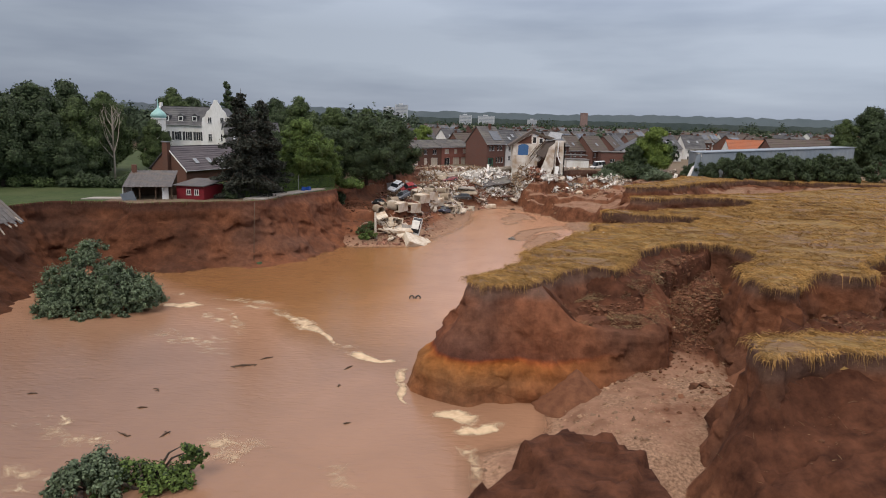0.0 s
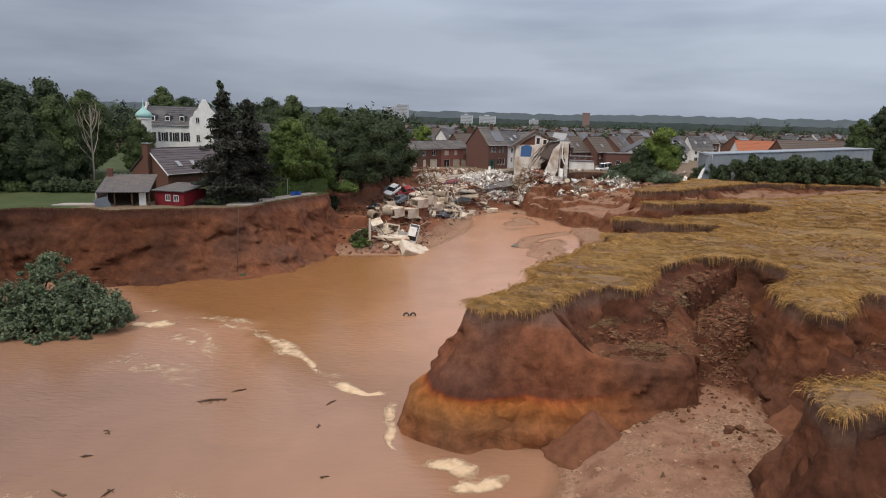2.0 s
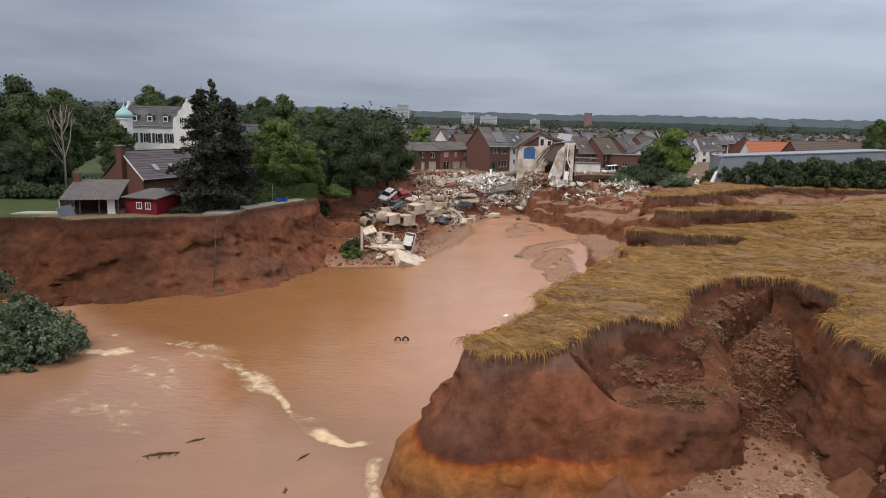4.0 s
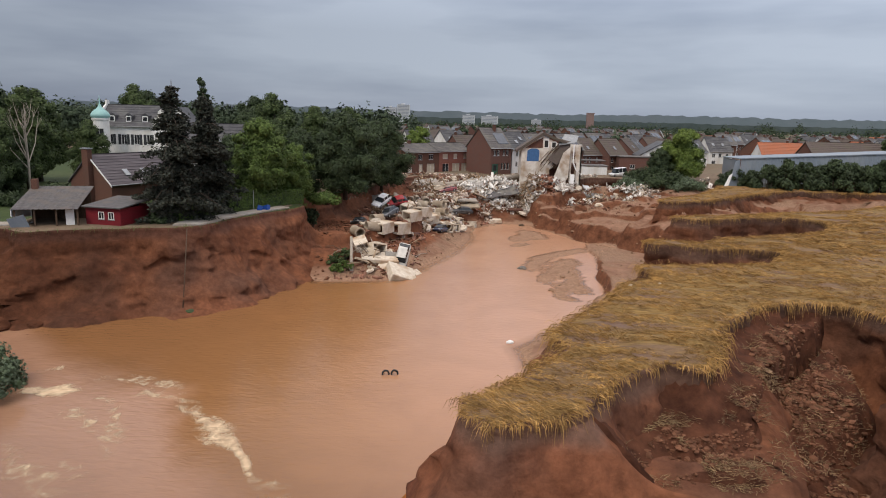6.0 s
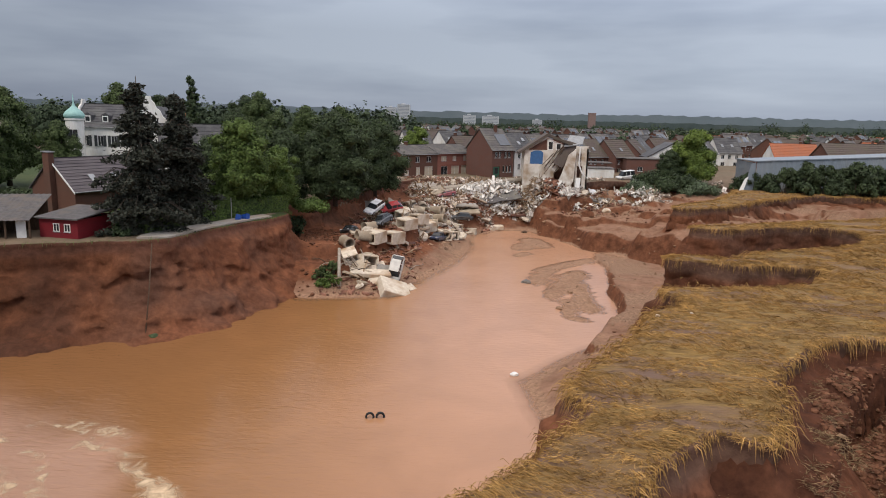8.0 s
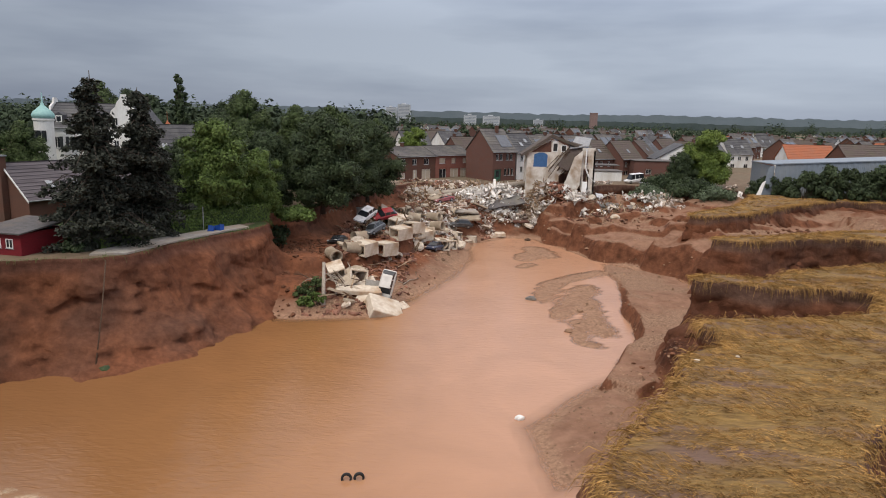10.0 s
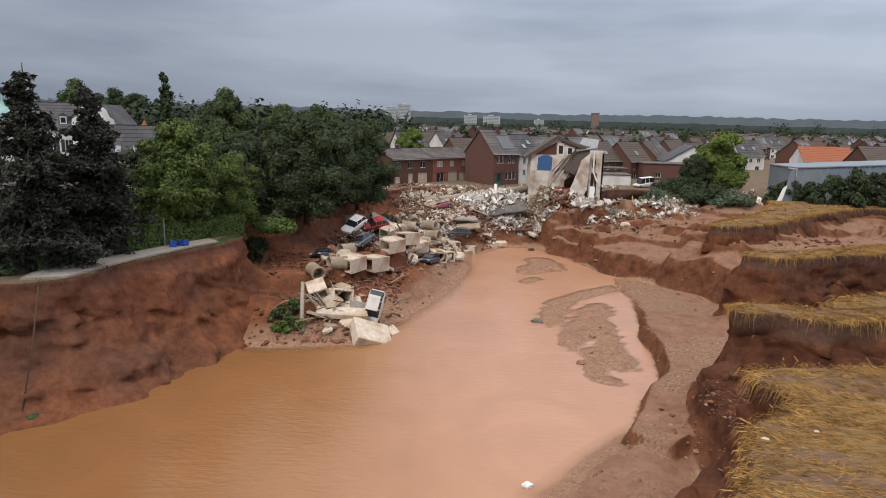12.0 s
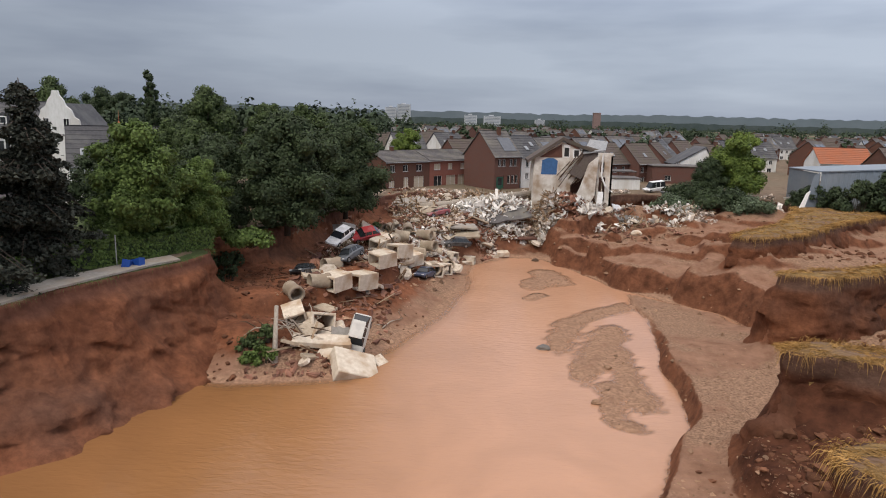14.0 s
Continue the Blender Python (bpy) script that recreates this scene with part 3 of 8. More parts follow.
def build_ground():
    xs, ys = axis(-64, 60, 0.32, 4600), axis(28, 188, 0.32, 4600)
    gx, gy = np.meshgrid(xs, ys)
    gz, d = ground_height(gx, gy)
    # the terraces' edges are worn round
    worn = (gx > 6) & (gy > 122) & (gy < 192) & (gx < 62) & (d > 0.4) & (gz > 0.4)
    for _ in range(2):
        soft = gz.copy()
        soft[1:-1, 1:-1] = (gz[:-2, :-2] + gz[:-2, 2:] + gz[2:, :-2] + gz[2:, 2:] + 2 * (gz[:-2, 1:-1] + gz[2:, 1:-1] + gz[1:-1, :-2] + gz[1:-1, 2:]) + 4 * gz[1:-1, 1:-1]) / 16
        gz = np.where(worn, soft, gz)
    dzx, dzy = np.gradient(gz, axis=1) / np.gradient(gx, axis=1), np.gradient(gz, axis=0) / np.gradient(gy, axis=0)
    steep = smooth(0.7, 2.0, np.hypot(dzx, dzy))
    push = steep * 0.3 * fbm(gx * 0.45, gy * 0.45, gz * 0.7, 4, 51)
    length = np.maximum(np.hypot(dzx, dzy), 0.3)
    px, py = gx - push * dzx / length, gy - push * dzy / length
    ny, nx = gx.shape
    verts = np.stack([px, py, gz], -1).reshape(-1, 3)
    idx = np.arange(ny * nx).reshape(ny, nx)
    faces = np.stack([idx[:-1, :-1], idx[:-1, 1:], idx[1:, 1:], idx[1:, :-1]], -1).reshape(-1, 4)
    me = bpy.data.meshes.new("ground")
    me.from_pydata(verts.tolist(), [], faces.tolist())
    for m in (M_PIT, M_STRAWBED, M_LAWN, M_SOIL):
        me.materials.append(m)
    c = lambda a: (a[:-1, :-1] + a[1:, 1:]).ravel() / 2
    cx, cy, cz, cd, cs = c(gx), c(gy), c(gz), c(d), c(np.hypot(dzx, dzy))
    patch = fbm(cx * 0.09, cy * 0.09, 0, 4, 71)
    slot = np.zeros(len(cx), int)
    top = (cd <= -0.3) & (cz > 7.4)
    slot[top] = 3
    slot[top & (cx > -5) & (cy < 182) & (cx < 400) & (cy > -300)] = 1
    slot[top & (cx < -28) & (cy < np.where(cx < -48, 230, 150)) & (cx > -400)] = 2
    slot[top & (cx > -53) & (cx < -29) & (cy < 104)] = 3
    slot[top & (cy > 330)] = np.where(patch[top & (cy > 330)] > -0.1, 2, 3)
    me.polygons.foreach_set("material_index", slot)
    me.polygons.foreach_set("use_smooth", np.ones(len(slot), bool))
    ob = new("ground", me)
    return tagged(ob, "undercut earth cliffs, gravel terraces and flat land round a washed-out pit", "ground", kind="structure")


ground = build_ground()


def smooth_rim():
    """The rim as a rounded line of points about 0.35 m apart, with a ragged edge."""
    p = np.array(RIM, float)
    for _ in range(2):
        q = np.roll(p, -1, axis=0)
        p = np.stack([p * 0.8 + q * 0.2, p * 0.2 + q * 0.8], 1).reshape(-1, 2)
    out = []
    for a, b in zip(p, np.roll(p, -1, axis=0)):
        n = max(1, int(np.hypot(*(b - a)) / 0.34))
        out += [a + (b - a) * k / n for k in range(n)]
    p = np.array(out)
    t = np.roll(p, -3, axis=0) - np.roll(p, 3, axis=0)
    n = np.stack([t[:, 1], -t[:, 0]], 1)
    n /= np.maximum(np.linalg.norm(n, axis=1, keepdims=True), 1e-6)
    for _ in range(4):
        n = (np.roll(n, 1, axis=0) + n * 2 + np.roll(n, -1, axis=0)) / 4
    n /= np.maximum(np.linalg.norm(n, axis=1, keepdims=True), 1e-6)
    w = np.where(p[:, 0] < -15, 0.85, 0.55) * fbm(p[:, 0] * 0.35, p[:, 1] * 0.35, 0, 3, 11) + 0.18 * vnoise(p[:, 0] * 1.4, p[:, 1] * 1.4, 0, 17)
    return p + n * w[:, None], n


RIM_P, RIM_N = smooth_rim()


def build_cliff():
    """The cliff faces round the pit: swept down from the rim, with ledges, hollows and overhangs."""
    keep = RIM_P[:, 1] > 22
    start = int(np.argmax(keep))
    idx = [i % len(RIM_P) for i in range(start, start + len(RIM_P)) if keep[i % len(RIM_P)]]
    p, n = RIM_P[idx], RIM_N[idx]
    rows = 40
    v = np.linspace(0, 1, rows)
    # steep faces over narrow gullies; long aprons under the west bank and the southern spur
    out = np.interp(v, [0, 0.05, 0.3, 0.55, 0.62, 0.8, 1], [0.0, 0.02, 0.45, 1.1, 1.5, 2.6, 4.6])[None, :]
    wide = np.interp(v, [0, 0.05, 0.2, 0.4, 0.6, 0.78, 0.9, 1], [0.0, 0.05, 0.6, 1.6, 3.0, 5.2, 6.9, 8.2])[None, :]
    spur = np.interp(v, [0, 0.05, 0.3, 0.58, 0.62, 0.66, 0.9, 1], [0.0, 0.05, 1.4, 3.2, 3.5, 4.2, 5.2, 5.7])[None, :]
    west = (smooth(-14, -18, p[:, 0]) * smooth(122, 111, p[:, 1]))[:, None]
    south = (smooth(6.2, 3.6, p[:, 0]) * smooth(48, 51, p[:, 1]) * smooth(70, 62, p[:, 1]) * smooth(-12, -8, p[:, 0]))[:, None]
    for _ in range(6):
        west, south = (np.vstack([a[:1], (a[:-2] + a[1:-1] + a[2:]) / 3, a[-1:]]) for a in (west, south))
    tip = (smooth(3.0, -0.5, p[:, 0]))[:, None]
    out = out * (1 - west - south) + wide * west + spur * south * (0.5 + 0.5 * tip)
    bulge = 1 + (0.55 - 0.3 * west[:, 0] - 0.45 * south[:, 0]) * fbm(p[:, 0] * 0.09, p[:, 1] * 0.09, 0, 3, 23)
    x = p[:, :1] + n[:, :1] * out * bulge[:, None]
    y = p[:, 1:] + n[:, 1:] * out * bulge[:, None]
    z = (LAND - 0.05) * (1 - v)[None, :] - 0.9 * v[None, :] + 0 * x
    deep = smooth(0.02, 0.25, v)[None, :]
    ridged = 1 - 2 * np.abs(fbm(x * 0.42, y * 0.42, z * 0.3, 3, 81))
    strata = vnoise(z * 1.25 + 0.8 * fbm(x * 0.07, y * 0.07, 0, 2, 88), 0 * z, 0 * z, 83)
    crag = np.abs(fbm(x * 0.75, y * 0.75, z * 0.5, 3, 86))
    wx, wy, wz = x + 0.8 * fbm(x * 0.5, y * 0.5, z * 0.5, 2, 90), y + 0.8 * fbm(x * 0.5, y * 0.5, z * 0.5, 2, 92), z
    gully = 1 - 2 * np.abs(fbm(x * 0.16, y * 0.16, z * 0.05, 3, 181))
    disp = deep * (1.0 - 0.35 * south) * (west * (0.9 * gully + 1.2 * fbm(x * 0.1, y * 0.1, z * 0.28, 3, 183) - 0.3) + 1.1 * fbm(x * 0.15, y * 0.15, z * 0.2, 3, 85) + 0.3 * ridged + 0.16 * strata + 0.22 * (0.3 - crag) + (0.75 - 0.3 * west) * facets(wx, wy, wz * 0.8, 0.26, 3) + 0.2 * facets(wx, wy, wz, 0.8, 5) + 0.2 * fbm(x * 1.4, y * 1.4, z * 1.9, 3, 87) + 0.07 * (1 - 2 * np.abs(fbm(x * 0.9, y * 0.9, z * 1.1, 3, 95))) - 0.35)
    x, y = x + n[:, :1] * disp, y + n[:, 1:] * disp
    z = z + deep * 0.35 * fbm(x * 0.6, y * 0.6, z * 0.6, 2, 89)
    # the lip reaches back over the land
    lx, ly = p[:, :1] - n[:, :1] * 1.7, p[:, 1:] - n[:, 1:] * 1.7
    lz = land_top(lx, ly, np.full(lx.shape, -1.7)) + 0.015
    mz = land_top(p[:, :1], p[:, 1:], np.full(lx.shape, -0.4)) - 0.02
    x, y, z = np.hstack([lx, p[:, :1] - n[:, :1] * 0.25, x]), np.hstack([ly, p[:, 1:] - n[:, 1:] * 0.25, y]), np.hstack([lz, mz, z])
    m, r = x.shape
    verts = np.stack([x, y, z], -1).reshape(-1, 3)
    ids = np.arange(m * r).reshape(m, r)
    faces = np.stack([ids[:-1, :-1], ids[:-1, 1:], ids[1:, 1:], ids[1:, :-1]], -1)
    me = bpy.data.meshes.new("cliff")
    me.from_pydata(verts.tolist(), [], faces.reshape(-1, 4).tolist())
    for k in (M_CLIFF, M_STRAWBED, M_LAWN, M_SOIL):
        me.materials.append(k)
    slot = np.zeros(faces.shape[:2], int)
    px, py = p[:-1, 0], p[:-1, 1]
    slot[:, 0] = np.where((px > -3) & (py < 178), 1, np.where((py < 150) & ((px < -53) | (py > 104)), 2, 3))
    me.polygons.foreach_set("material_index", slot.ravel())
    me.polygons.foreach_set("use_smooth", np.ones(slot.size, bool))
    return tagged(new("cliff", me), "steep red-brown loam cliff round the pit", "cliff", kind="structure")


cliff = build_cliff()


def build_bench_face():
    """The lower wall of the spur: a steep banded face under the slumped bowl, turning into the gravel gully."""
    top = np.array([(2.5, 52.4, 8.2), (5.4, 52.3, 8.2), (7.0, 52.3, 7.3), (8.6, 52.4, 5.7), (12, 52.7, 4.8), (15.4, 53.1, 4.5), (16.4, 53.9, 4.5), (16.9, 55.6, 4.9), (17.3, 58.6, 5.4), (18.4, 62, 5.9)])
    foot = np.array([(2.2, 48.8, -0.7), (5.2, 48.9, -0.7), (7.2, 49.2, -0.7), (9.5, 49.8, -0.7), (12.4, 50.9, -0.6), (15.6, 51.9, -0.4), (17.2, 53.0, 0), (18.2, 55.6, 0.4), (18.9, 58.8, 1.0), (20, 61.8, 2.2)])
    k = np.linspace(0, len(top) - 1, 110)
    ease = lambda a: np.stack([np.interp(k, np.arange(len(a)), a[:, c]) for c in range(3)], 1)
    a, b = ease(top), ease(foot)
    for _ in range(6):
        a[1:-1], b[1:-1] = (a[:-2] + 2 * a[1:-1] + a[2:]) / 4, (b[:-2] + 2 * b[1:-1] + b[2:]) / 4
    n = (b - a)[:, :2]
    n /= np.linalg.norm(n, axis=1, keepdims=True)
    v = np.linspace(0, 1, 34)
    f = np.interp(v, [0, 0.04, 0.5, 0.58, 0.63, 0.8, 1], [0, 0.06, 0.5, 0.55, 0.78, 0.9, 1.0])
    x, y = (a[:, c:c + 1] + (b - a)[:, c:c + 1] * f for c in (0, 1))
    z = a[:, 2:] + (b - a)[:, 2:] * v
    deep = smooth(0.0, 0.2, v)[None, :]
    disp = deep * (0.42 * fbm(x * 0.3, y * 0.3, z * 0.25, 3, 201) + 0.3 * facets(x, y, z * 0.6, 0.4, 8) + 0.16 * (1 - 2 * np.abs(fbm(x * 1.1, y * 1.1, z * 0.22, 3, 203))) + 0.14 * vnoise(z * 1.9 + 0.6 * fbm(x * 0.2, y * 0.2, 0, 2, 204), 0 * z, 0 * z, 205) + 0.1 * fbm(x * 2.2, y * 2.2, z * 2.4, 3, 207))
    x, y = x + n[:, :1] * disp, y + n[:, 1:] * disp
    back = np.array([[4.2, 2.6, 1.3]])
    bx, by = a[:, :1] - n[:, :1] * back, a[:, 1:2] - n[:, 1:] * back
    bz = slump_top(bx, by) + np.array([[-0.5, 0.03, 0.06]]) + 0.3 * fbm(bx * 0.5, by * 0.5, 0, 3, 209)
    x, y, z = np.hstack([bx, x]), np.hstack([by, y]), np.hstack([bz, z])
    m, r = x.shape
    ids = np.arange(m * r).reshape(m, r)
    faces = np.stack([ids[:-1, :-1], ids[:-1, 1:], ids[1:, 1:], ids[1:, :-1]], -1).reshape(-1, 4)
    me = bpy.data.meshes.new("cliff_bench")
    me.from_pydata(np.stack([x, y, z], -1).reshape(-1, 3).tolist(), [], faces.tolist())
    me.materials.append(M_CLIFF)
    me.polygons.foreach_set("use_smooth", np.ones(len(faces), bool))
    return tagged(new("cliff_bench", me), "steep banded loam and ochre sand wall below the slumped bowl", "cliff", kind="structure")


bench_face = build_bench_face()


def talus(label, x0, y0, radius, height, lean, material, seed):
    """A cone of loam that ran down a face, with a ragged foot."""
    a, r = np.meshgrid(np.linspace(0, math.tau, 73)[:-1], np.linspace(0, 1, 22))
    foot = radius * (1 + 0.22 * fbm(np.cos(a) * 1.3, np.sin(a) * 1.3, 0, 3, seed))
    x, y = x0 + np.cos(a) * foot * r, y0 + np.sin(a) * foot * r * 0.85 + lean * (1 - r)
    z = height * (0.55 * (1 - r) ** 2 + 0.45 * np.cos(r * math.pi / 2)) - 0.4 * r + 1.3 * r * (1 - r) * fbm(x * 0.6, y * 0.6, 0, 4, seed + 1) + 0.1 * fbm(x * 2.6, y * 2.6, 0, 3, seed + 2) + np.where(r > 0.98, -0.6, 0.45)
    m, k = a.shape
    ids = np.arange(m * k).reshape(m, k)
    nxt = np.roll(ids, -1, axis=1)
    me = bpy.data.meshes.new("talus")
    me.from_pydata(np.stack([x, y, z], -1).reshape(-1, 3).tolist(), [], np.stack([ids[:-1], ids[1:], nxt[1:], nxt[:-1]], -1).reshape(-1, 4).tolist())
    me.materials.append(material)
    me.polygons.foreach_set("use_smooth", np.ones(len(me.polygons), bool))
    return tagged(new("talus", me), label, "talus", kind="structure")


def build_water():
    """The water's sheet, finer over the shoals, with its depth at each corner."""
    xs = np.concatenate([np.arange(-75, -14, 2.0), np.arange(-14, 30, 0.4), np.arange(30, 61, 2.0)])
    ys = np.concatenate([np.arange(-75, 34, 4.0), np.arange(34, 60, 0.5), np.arange(60, 76, 2.0), np.arange(76, 173, 0.4)])
    gx, gy = np.meshgrid(xs, ys)
    depth = -ground_height(gx, gy)[0]
    ny, nx = gx.shape
    idx = np.arange(ny * nx).reshape(ny, nx)
    faces = np.stack([idx[:-1, :-1], idx[:-1, 1:], idx[1:, 1:], idx[1:, :-1]], -1).reshape(-1, 4)
    me = bpy.data.meshes.new("water")
    me.from_pydata(np.stack([gx, gy, 0 * gx], -1).reshape(-1, 3).tolist(), [], faces.tolist())
    at = me.attributes.new("depth", "FLOAT", "POINT")
    at.data.foreach_set("value", np.clip(depth, 0, 2).ravel().astype(np.float32))
    me.materials.append(M_WATER)
    return tagged(new("water", me), "brown silt-laden flood water filling the pit", "water", kind="structure")


water = build_water()


# ---- building helpers ----
class Geo:
    """Collects faces of one mesh."""

    def __init__(self):
        self.v, self.f = [], []

    def add(self, verts, faces, m=None):
        n = len(self.v)
        self.v += [tuple(m @ Vector(p)) if m else tuple(p) for p in verts]
        self.f += [tuple(i + n for i in f) for f in faces]
        return self

    def box(self, x0, y0, z0, x1, y1, z1, m=None, chamfer=0.0):
        if chamfer:
            c = chamfer
            vs, top = [], []
            rings = [(c, z0), (0, z0 + c), (0, z1 - c), (c, z1)]
            for i, z in rings:
                vs += [(x0 + i, y0 + c, z), (x0 + c, y0 + i, z), (x1 - c, y0 + i, z), (x1 - i, y0 + c, z), (x1 - i, y1 - c, z), (x1 - c, y1 - i, z), (x0 + c, y1 - i, z), (x0 + i, y1 - c, z)]
            fs = [tuple(range(7, -1, -1)), tuple(range(24, 32))]
            for r in range(3):
                for k in range(8):
                    fs.append((r * 8 + k, r * 8 + (k + 1) % 8, r * 8 + 8 + (k + 1) % 8, r * 8 + 8 + k))
            return self.add(vs, fs, m)
        return self.add([(x0, y0, z0), (x1, y0, z0), (x1, y1, z0), (x0, y1, z0), (x0, y0, z1), (x1, y0, z1), (x1, y1, z1), (x0, y1, z1)],
                        [(3, 2, 1, 0), (4, 5, 6, 7), (0, 1, 5, 4), (1, 2, 6, 5), (2, 3, 7, 6), (3, 0, 4, 7)], m)

    def prism(self, outline, y0, y1, m=None):
        """An outline in x, z pulled from y0 to y1."""
        n = len(outline)
        vs = [(x, y0, z) for x, z in outline] + [(x, y1, z) for x, z in outline]
        fs = [tuple(range(n)), tuple(range(2 * n - 1, n - 1, -1))] + [((i + 1) % n, i, i + n, (i + 1) % n + n) for i in range(n)]
        return self.add(vs, fs, m)

    def tube(self, points, radii, sides=8, cap=True):
        """A tube along points with a radius at each."""
        pts = [Vector(p) for p in points]
        vs, fs = [], []
        for i, p in enumerate(pts):
            d = (pts[min(i + 1, len(pts) - 1)] - pts[max(i - 1, 0)]).normalized()
            a = d.orthogonal().normalized()
            b = d.cross(a)
            for k in range(sides):
                t = math.tau * k / sides
                vs.append(p + (a * math.cos(t) + b * math.sin(t)) * radii[i])
        for i in range(len(pts) - 1):
            for k in range(sides):
                fs.append((i * sides + k, i * sides + (k + 1) % sides, (i + 1) * sides + (k + 1) % sides, (i + 1) * sides + k))
        if cap:
            fs += [tuple(range(sides - 1, -1, -1)), tuple(range((len(pts) - 1) * sides, len(pts) * sides))]
        return self.add(vs, fs)

    def lathe(self, profile, sides=16, m=None):
        """Rings of (radius, height) about z."""
        vs, fs = [], []
        for r, z in profile:
            vs += [(r * math.cos(math.tau * k / sides), r * math.sin(math.tau * k / sides), z) for k in range(sides)]
        for i in range(len(profile) - 1):
            for k in range(sides):
                fs.append((i * sides + k, i * sides + (k + 1) % sides, (i + 1) * sides + (k + 1) % sides, (i + 1) * sides + k))
        return self.add(vs, fs, m)

    def mesh(self, name, material, smooth_faces=False):
        me = bpy.data.meshes.new(name)
        me.from_pydata(self.v, [], self.f)
        if material:
            me.materials.append(material)
        if smooth_faces:
            me.polygons.foreach_set("use_smooth", np.ones(len(me.polygons), bool))
        return me


def part(name, geo, material, parent=None, label="", smooth_faces=False):
    ob = new(name, geo.mesh(name, material, smooth_faces) if isinstance(geo, Geo) else geo)
    ob.parent = parent
    return tagged(ob, label)


def thing(name, label, category, group="", m=None, kind=""):
    ob = new(name)
    ob.empty_display_size = 0.3
    tagged(ob, label, category, group, kind)
    if m is not None:
        ob.matrix_basis = m
    return ob


def surface(x, y):
    """Ground height at one place."""
    return float(ground_height(np.array([float(x)]), np.array([float(y)]))[0][0])


def wall_geo(length, height, thick, holes, z0=0.0):
    """A wall along x, from y 0 to thick, with openings (x, z, w, h) through it."""
    g, ids = Geo(), {}
    xs = sorted({0, length, *[h[0] for h in holes], *[h[0] + h[2] for h in holes]})
    zs = sorted({z0, height, *[h[1] for h in holes], *[h[1] + h[3] for h in holes]})

    def vert(i, j, k):
        if (i, j, k) not in ids:
            ids[i, j, k] = len(g.v)
            g.v.append((xs[i], thick * k, zs[j]))
        return ids[i, j, k]

    def solid(i, j):
        if not (0 <= i < len(xs) - 1 and 0 <= j < len(zs) - 1):
            return False
        x, z = (xs[i] + xs[i + 1]) / 2, (zs[j] + zs[j + 1]) / 2
        return not any(h[0] < x < h[0] + h[2] and h[1] < z < h[1] + h[3] for h in holes)

    for i in range(len(xs) - 1):
        for j in range(len(zs) - 1):
            if not solid(i, j):
                continue
            g.f.append((vert(i, j, 0), vert(i + 1, j, 0), vert(i + 1, j + 1, 0), vert(i, j + 1, 0)))
            g.f.append((vert(i, j + 1, 1), vert(i + 1, j + 1, 1), vert(i + 1, j, 1), vert(i, j, 1)))
            for di, dj, a, b in ((-1, 0, (i, j + 1), (i, j)), (1, 0, (i + 1, j), (i + 1, j + 1)), (0, -1, (i, j), (i + 1, j)), (0, 1, (i + 1, j + 1), (i, j + 1))):
                if not solid(i + di, j + dj):
                    g.f.append((vert(*a, 0), vert(*a, 1), vert(*b, 1), vert(*b, 0)))
    return g


def add_window(parent, x, z, w, h, m=None, frame_mat=None, depth=0.12, name="window", mullion=True, shutter=None, pane=None):
    """A framed window in an opening of a wall along x."""
    m = m or Matrix()
    g, t = Geo(), 0.07
    for bx in ((x, z, x + w, z + t), (x, z + h - t, x + w, z + h), (x, z + t, x + t, z + h - t), (x + w - t, z + t, x + w, z + h - t)):
        g.box(bx[0], depth, bx[1], bx[2], depth + 0.07, bx[3], m)
    if mullion and w > 0.7:
        g.box(x + w / 2 - 0.03, depth, z + t, x + w / 2 + 0.03, depth + 0.06, z + h - t, m)
    win = part(name, g, frame_mat or M_WHITE, parent)
    part("pane", Geo().box(x + t, depth + 0.03, z + t, x + w - t, depth + 0.05, z + h - t, m), pane or M_PANE, win)
    part("sill", Geo().box(x - 0.08, -0.06, z - 0.08, x + w + 0.08, depth, z - 0.005, m), M_SILL, win)
    if shutter:
        for sx in (x - w * 0.52 - 0.03, x + w + 0.03):
            part("shutter", Geo().box(sx, -0.05, z - 0.03, sx + w * 0.5, -0.005, z + h + 0.03, m), shutter, win)
    return win


def roof_geo(w, d, eave, ridge, over=0.35, courses=9, gable_over=0.25, thick=0.12):
    """Two pitches over a house w by d with the ridge along x, in stepped courses of tiles."""
    slope = (ridge - eave) / (d / 2)
    run = d / 2 + over
    up = [(-over, eave - over * slope)]
    for k in range(courses):
        a, b = run * k / courses - over, run * (k + 1) / courses - over
        up += [(a, eave + slope * a + thick + 0.05), (b, eave + slope * b + thick - 0.02)]
    up.append((d / 2, ridge + thick + 0.12))
    outline = up + [(d - y, z) for y, z in up[-2::-1]]
    n = len(outline)
    outline += [(d / 2, ridge)]
    n += 1
    vs = [(-gable_over, y, z) for y, z in outline] + [(w + gable_over, y, z) for y, z in outline]
    return Geo().add(vs, [tuple(range(n - 1, -1, -1)), tuple(range(n, 2 * n))] + [(i, (i + 1) % n, n + (i + 1) % n, n + i) for i in range(n)])


def on_pitch(x, u, w, h, d, eave, ridge, lift=0.16, thick=0.06):
    """A panel w by h lying on the front pitch, u metres up from the eave."""
    ang = math.atan2(ridge - eave, d / 2)
    return Matrix.Translation((x, 0, eave)) @ Matrix.Rotation(ang, 4, "X") @ Matrix.Translation((0, u, lift))


